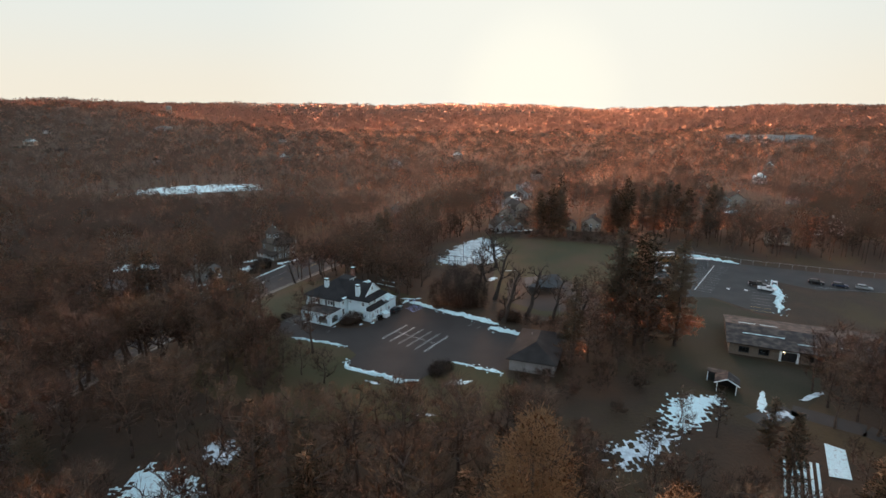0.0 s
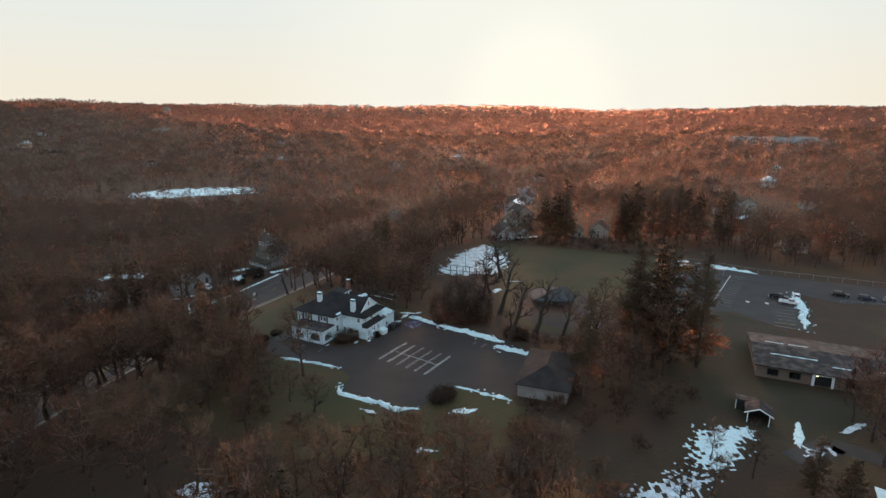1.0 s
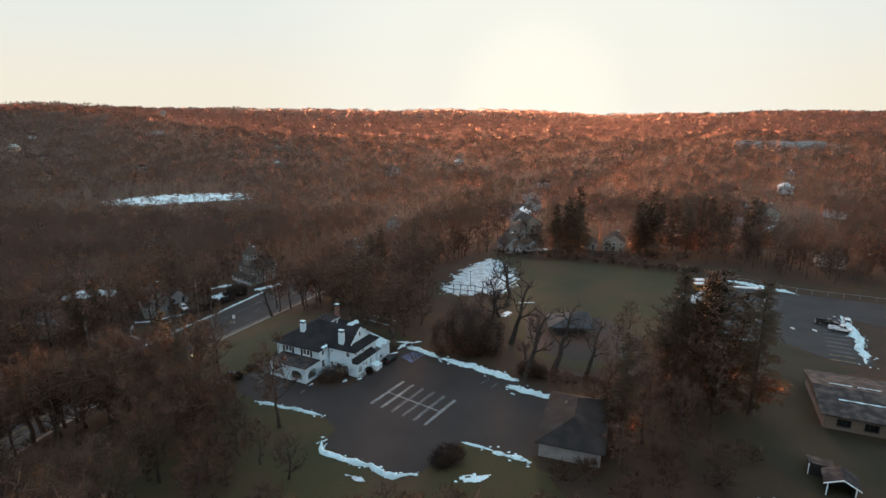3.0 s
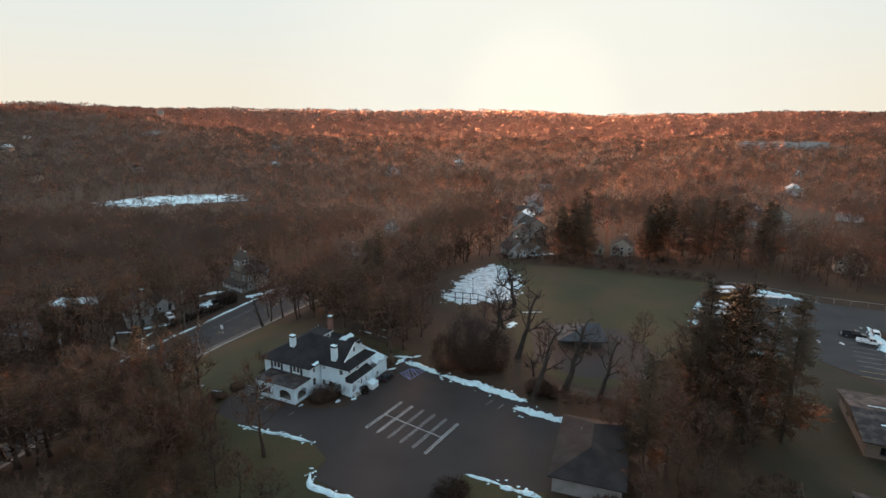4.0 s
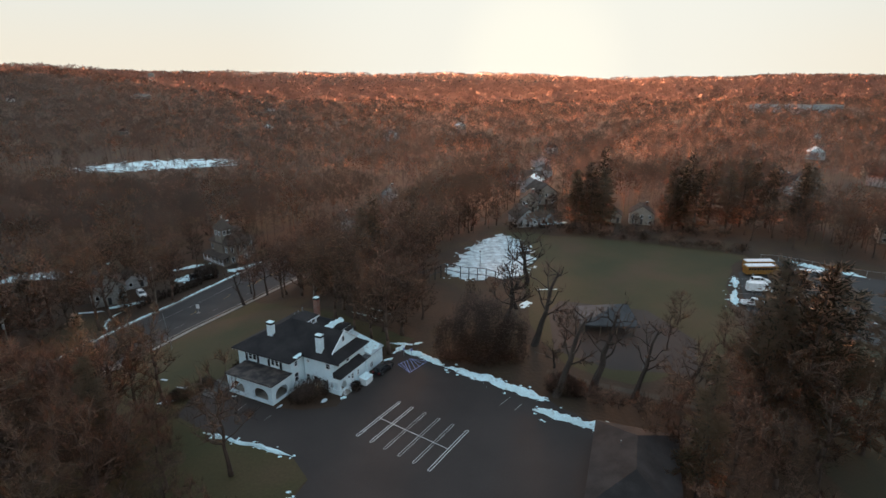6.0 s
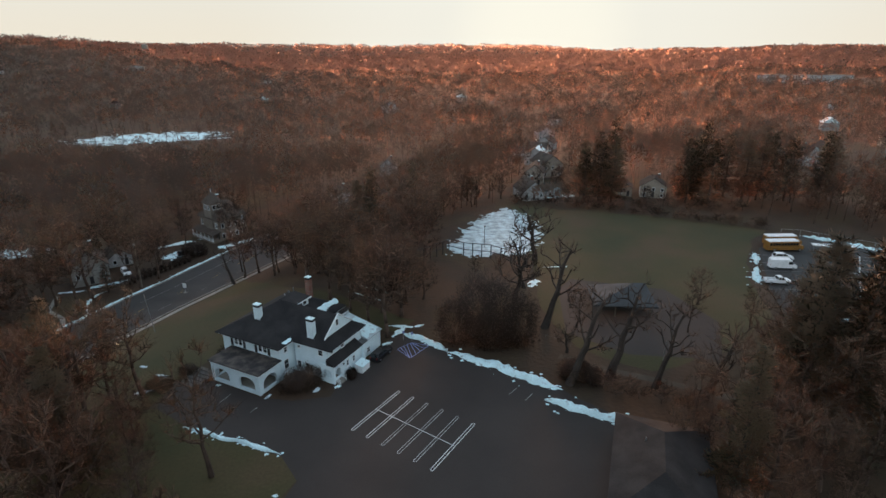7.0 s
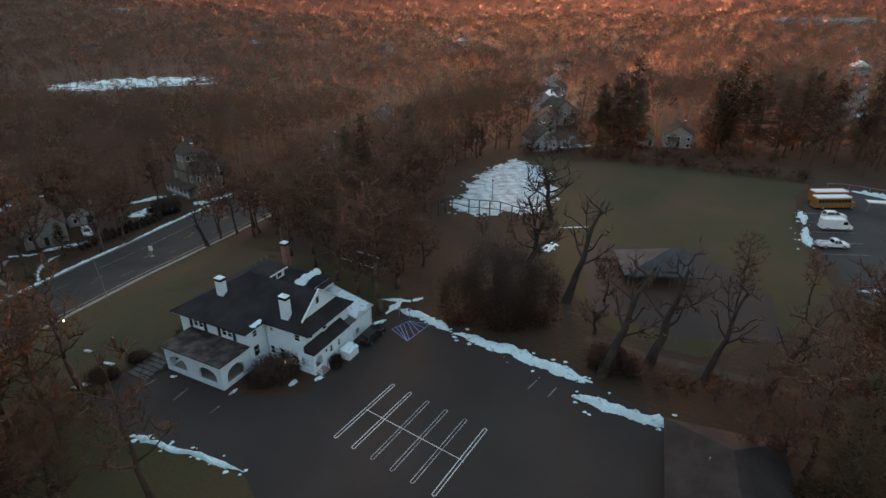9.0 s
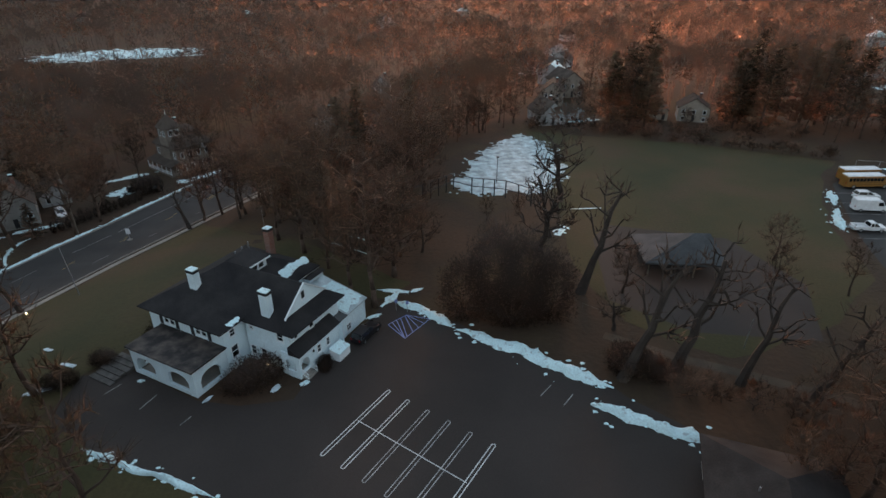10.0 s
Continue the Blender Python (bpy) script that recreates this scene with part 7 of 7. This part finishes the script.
for x, y, h, k in ((-33.0, 128.5, 19, 4), (-7.5, 181, 9.5, 5), (-14, 190, 11, 3), (-56.0, 207.5, 15, 4), (-53.0, 210.5, 16, 4), (-58.5, 213, 14, 2), (23, 168, 8, 5), (44, 166, 9, 4), (51, 178, 8, 5), (56.5, 167, 9, 4), (-100.5, 214, 12, 0), (-104, 199, 13, 1), (-12.5, 200, 9, 3), (4.5, 194, 4.5, 5), (11, 197, 4.5, 3), (-68, 244, 13, 0), (-90, 246, 14, 1), (-86, 255, 15, 2), (-76, 258, 16, 0), (-94.5, 222, 12, 2), (-86, 218, 8, 4), (34, 282, 8, 3), (27, 275, 9, 4), (46, 292, 9, 3), (38, 294, 8, 5), (60, 262, 9, 4), (80, 262, 9, 1), (69, 260.5, 5, 5), (99, 112, 8, 3), (106, 108, 9, 1), (112, 110, 9, 0), (92, 110, 5, 5), (120, 105, 10, 2), (47, 97, 8, 4), (52, 92, 8, 4), (57, 101, 6, 4), (43, 88, 9, 4), (36, 84, 9, 4), (68, 76, 8, 0), (76, 74, 9, 3), (83, 78, 8, 1), (72, 84, 5, 5), (88, 86, 8, 0), (95, 92, 8, 3), (60.5, 82, 8, 3), (62.0, 92.5, 4, 5), (104, 118, 7, 5), (-71, 144, 15, 3), (-73.5, 151, 13, 1), (-64, 142, 15, 3), (-58, 139, 15, 1), (-53.5, 135.5, 17, 3), (-57, 131, 18, 1), (-63, 133, 18, 3), (-68, 137, 17, 1), (-51, 126, 15, 3), (-45, 119, 14, 1), (-48, 112, 16, 0), (-55, 120, 15, 3), (-61, 126, 14, 1), (-67, 130, 13, 3), (-74, 160, 8, 5), (-40, 112, 12, 1), (-38, 105, 12, 3)):
    oak(k, x, y, h, (x * 91) % 360, 1.1, "single bare trees")
for x, y, h, k in ((-47, 136, 9, 3), (-44, 130, 10, 1), (-41, 126, 9, 3), (-38, 120, 10, 0), (-51, 141, 8, 5), (-33, 117, 9, 1), (-27, 113, 8, 5)):
    oak(k, x, y, h, (x * 67) % 360, 1.15, "thin trees on the lawn")

for x, y, h, k in ((-71.5, 239.5, 14, 0), (-84.5, 236.5, 12, 2), (-47.0, 205.0, 16, 0), (-42.5, 209.5, 17, 2), (-38.0, 206.0, 15, 3), (-44.0, 215.5, 17, 0), (-37.0, 214.0, 16, 1), (-32.5, 210.0, 14, 3), (-39.0, 222.0, 17, 2), (-31.5, 220.0, 15, 0), (-26.0, 214.0, 13, 1), (-49.5, 213.0, 16, 4), (-34.0, 199.5, 11, 5), (-27.5, 204.5, 12, 3)):
    oak(k, x, y, h, (x * 83) % 360, 1.15, "trees at the bend of the road")
for i in range(16):
    oak((0, 3, 1, 2)[i % 4], -77.5 + 2.0 * math.sin(i * 2.2) + max(0, (i - 12) * 0.8), 62 + i * 5.4, 15 + 3 * math.sin(i * 1.7), i * 77, 1.25, "trees along the road")
for i in range(17):
    oak((3, 0, 1)[i % 3], -87 + 0.08 * i * 5 + 1.5 * math.sin(i * 1.9), 58 + i * 4.9, 17 + 2 * math.sin(i * 2.3), i * 61, 1.45, "trees along the road")
rng = random.Random(77)
sown = []
yy = 36.0
while yy < 330:
    gap = 8.4 if yy < 98 else 7.0 if yy < 200 else 7.4
    half = 0.84 * (yy + 10) + 10
    xx = -half
    while xx < half:
        x, y = xx + rng.uniform(-2.8, 2.8), yy + rng.uniform(-2.8, 2.8)
        if not closed(x, y):
            sown.append((x, y, rng.random(), rng.random(), rng.random()))
        xx += gap
    yy += gap
rest, joined = [], []
sown.sort(key=lambda s: math.hypot(s[0], max(0.0, s[1] - 98)))
single = 0
for x, y, a, b_, c_ in sown:
    cap = headroom(x, y)
    if y > 232 or (y > 190 and abs(x) > 110) or abs(x) > 0.8 * y + 12:
        rest.append((x, y, min(cap, 15 + 7 * a), 4.6 + 2.0 * b_))
        continue
    if cap < 6:
        put(SHRUBS[int(a * 2)], x, y, 0.7 + 0.5 * b_, 360 * c_, 1.2, group="undergrowth")
    elif a < 0.09 and cap > 11:
        put(PINES[int(b_ * 3)], x, y, min(0.65 + 0.3 * c_, cap / 22), 360 * b_, 1.1, group="woodland pines")
    else:
        k = int(b_ * 5.999)
        high, wide = min(OAK_H[k] * (0.85 + 0.3 * c_), cap), 1.05 + 0.25 * c_ + (0.2 if cap < 12 else 0)
        single += 1
        if single <= 70:
            oak(k, x, y, high, 360 * a, wide)
        else:
            joined.append((k, x, y, high / OAK_H[k], 360 * a, wide))


def triangles(me):
    me.calc_loop_triangles()
    v, f = np.empty(len(me.vertices) * 3), np.empty(len(me.loop_triangles) * 3, dtype=np.int32)
    me.vertices.foreach_get("co", v)
    me.loop_triangles.foreach_get("vertices", f)
    return v.reshape(-1, 3), f.reshape(-1, 3)


def woodland(kinds, child, material, label):
    """Trees of the wood past the nearest ones, joined."""
    vs, fs, ns, n = [], [], [], 0
    parts_ = {k: [c for c in OAKS[k].children if c.name.startswith(child)][0].data for k in kinds}
    tri = {k: triangles(me) for k, me in parts_.items()}
    for k, x, y, s, turn, wide in joined:
        if k in kinds:
            v, f = tri[k]
            c, d = math.cos(radians(turn)) * s * wide, math.sin(radians(turn)) * s * wide
            vs.append(np.stack([v[:, 0] * c - v[:, 1] * d, v[:, 0] * d + v[:, 1] * c, v[:, 2] * s], axis=1) + [x, y, float(land(x, y))])
            fs.append(f + n)
            n += len(v)
            mid = v.min(axis=0) * 0.6 + v.max(axis=0) * 0.4
            q = (vs[-1] - [x, y, float(land(x, y)) + mid[2] * s]) / (v.max(axis=0) - v.min(axis=0)) / s
            ns.append(unit(q + 0.5 * AWAY))
    return tagged(new("woodland", flat_array_mesh("woodland", np.concatenate(vs), np.concatenate(fs), material, soft=np.concatenate(ns) if child == "crown" else None)), label, "woods", kind="stuff")


woodland(range(6), "trunk", BARK, "grey-brown trunks and limbs of the leafless woodland")
woodland((0, 2, 4, 5), "crown", TWIG, "grey-brown twigs of the leafless woodland")
woodland((1, 3), "crown", TWIGRED, "reddish twigs of the leafless woodland")

def dabs(p, d, out, length, width, rng):
    """Twig sprays that lie round a crown's outside, as arrays of pointed blades."""
    n = len(p)
    d = unit(d)
    u = unit(np.cross(d, out + 0.9 * rng.normal(size=(n, 3))))
    v = np.stack([p - u * width[:, None] / 2, p + u * width[:, None] / 2, p + d * length[:, None]], axis=1).reshape(-1, 3)
    return v, np.arange(3 * n).reshape(-1, 3)


# woods between the garage and the brick wing, and along the service drive
def grove(poly, step, lo, hi, kinds, seed, group, keep=lambda x, y: True):
    r_ = random.Random(seed)
    xs, ys = [p[0] for p in poly], [p[1] for p in poly]
    y = min(ys)
    while y < max(ys):
        x = min(xs)
        while x < max(xs):
            px, py, h, w, t = x + r_.uniform(-0.4, 0.4) * step, y + r_.uniform(-0.4, 0.4) * step, r_.uniform(lo, hi), r_.uniform(0.95, 1.3), r_.uniform(0, 360)
            k = r_.choice(kinds)
            if inside(px, py, poly) and keep(px, py):
                oak(k, px, py, h, t, w, group)
            x += step
        y += step


grove([(27, 108), (27, 134), (33, 143), (44, 131), (55, 129), (53, 117), (44, 107), (35, 101), (29, 100)], 8.0, 6, 10, (0, 1, 3, 4), 5, "trees behind the garage")
grove([(76, 92), (77, 104), (84, 116), (98, 124), (112, 122), (104, 104), (92, 90)], 6.5, 11, 16, (0, 1, 3), 6, "trees before the brick wing")
grove([(122, 222), (104, 240), (96, 262), (200, 262), (200, 200), (176, 204), (150, 214)], 8.5, 9, 14, (0, 1, 2, 3), 7, "trees behind the fence", lambda x, y: math.hypot(x - 150, y - 240) > 11 and math.hypot(x - 186, y - 260) > 11)
grove([(-10, 212), (-4, 236), (12, 261), (22, 262), (18, 275), (-20, 262), (-22, 220)], 6.0, 7, 12, (0, 1, 3, 5), 8, "trees beside the snowy court", lambda x, y: math.hypot((x - 13) / 1.0, (y - 227) / 1.9) > 15)
for i in range(22):
    x = 22 + i * 3.6
    put(SHRUBS[i % 2], x, 258.5 - 0.12 * (x - 22) + 1.6 * math.sin(i * 2.7), 0.8 + 0.3 * math.sin(i * 1.9), i * 53, 1.3, group="undergrowth beyond the field")
for x, y, h, k in ((24.5, 259, 9, 4), (42, 262, 9, 3), (47, 268, 12, 0), (40, 276, 10, 1), (50, 280, 13, 2), (55, 290, 13, 1), (25, 292, 13, 0), (68, 259, 6, 5), (79, 258, 8, 3), (60, 274, 11, 2), (82, 268, 12, 1), (52, 310, 13, 0), (30, 308, 13, 1), (46, 322, 12, 3), (60, 340, 13, 0), (36, 358, 12, 2)):
    oak(k, x, y, h, (x * 47) % 360, 1.1, "bare trees round the houses")
for i in range(11):
    oak((4, 2)[i % 2], -262 + i * 9.5 + 3 * math.sin(i * 2.2), 424 + i * 4.6 + 3 * math.cos(i * 1.7), 13 + 3 * math.sin(i * 1.3), i * 59, 0.9, "thin trees before the snowy clearing")

# far woods, one sheet of stuff: crowns of loose blades on thin trunks
frng = np.random.default_rng(9)


def far_woods(name, trees, flakes, label, material):
    x, y, h, r = (np.array([t[i] for t in trees], dtype=float) for i in range(4))
    z = land(x, y)
    n = len(trees)
    e = unit(frng.normal(size=(n * flakes, 3)))
    e[:, 2] = np.where(e[:, 2] < -0.2, -e[:, 2], e[:, 2])
    k = np.repeat(np.arange(n), flakes)
    rad = frng.uniform(0.5, 1.0, (n * flakes, 1)) ** 0.45
    p = e * rad * np.stack([r[k], r[k], h[k] * 0.44], axis=1) + np.stack([x[k], y[k], z[k] + h[k] * 0.52], axis=1)
    ln = r[k] * frng.uniform(0.12, 0.32, n * flakes)
    side = np.cross(e, frng.normal(size=p.shape))
    v1, f1 = dabs(p, 0.7 * unit(side) + 0.8 * e + [0, 0, 0.2], e, ln, ln * (0.42 if flakes > 250 else 0.65 if flakes > 140 else 0.85 if flakes > 80 else 1.1), frng)
    base = np.stack([x, y, z - 0.5], axis=1)
    v2, f2 = spikes(base, np.tile([[0.0, 0.0, 1.0]], (n, 1)), h * 0.85, 0.008 * h + 0.03)
    soft = np.concatenate([np.repeat(unit(0.75 * e + 0.06 * frng.normal(size=e.shape) + AWAY), 3, axis=0), np.tile([[0.0, -1.0, 0.0]], (len(v2), 1))])
    ob = new(name, flat_array_mesh(name, np.concatenate([v1, v2]), np.concatenate([f1, f2 + len(v1)]), material, soft=soft))
    return tagged(ob, label, "woods", kind="stuff")


def sow(y0, y1, step, hmin, hmax, rk, seed, slope=0.86):
    r_, out = random.Random(seed), []
    y = y0
    while y < y1:
        half = slope * (y + 20) + 30
        x = -half
        while x < half:
            px, py = x + r_.uniform(-0.45, 0.45) * step, y + r_.uniform(-0.45, 0.45) * step
            if not closed(px, py) and all(abs(px - hx) > 11 or not -22 < py - hy < 12 for hx, hy in FAR_HOUSES):
                h = r_.uniform(hmin, hmax) * (0.92 + 0.55 * noise.noise((px * 0.022, py * 0.022, 3.0)))
                if 300 < py < 440 and -260 < px < -120:
                    h *= 0.6
                out.append((px, py, h, h * rk * r_.uniform(0.8, 1.2)))
            x += step
        y += step
    return out


def off_sun_side(t):
    """Trees away from the sun's glow; their dimmer light is put into the colour."""
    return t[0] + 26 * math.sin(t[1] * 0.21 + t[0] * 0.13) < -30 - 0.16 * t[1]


for trees, flakes, every, where in (([t[:4] for t in rest], 300, 10, "beyond the field and the road"), (sow(332, 620, 9.4, 12, 22, 0.28, 1), 142, 9, "filling the valley"), (sow(620, 1250, 15.0, 12, 23, 0.45, 2), 85, 10, "on the far valley floor")):
    bare = [t for i, t in enumerate(trees) if i % every]
    far_woods("far_woods", [t for t in bare if not off_sun_side(t)], flakes, "leafless reddish-brown woods " + where, FARWOOD)
    far_woods("far_woods", [t for t in bare if off_sun_side(t)], flakes, "leafless woods coloured dimmer away from the sun " + where, DIMWOOD)
    far_woods("far_woods", trees[::every], flakes, "dark pines scattered in the woods " + where, FARPINE)
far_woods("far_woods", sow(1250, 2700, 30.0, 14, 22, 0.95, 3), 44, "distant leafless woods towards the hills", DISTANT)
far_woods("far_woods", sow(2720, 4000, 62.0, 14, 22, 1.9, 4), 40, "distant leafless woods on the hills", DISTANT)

# the patterns from which the plants were copied are not part of the place
for src in OAKS + CROOKED + PINES + SHRUBS + [CEDAR, YEWBUSH, RUSSETS]:
    for o in (*src.children_recursive, src):
        bpy.data.objects.remove(o)
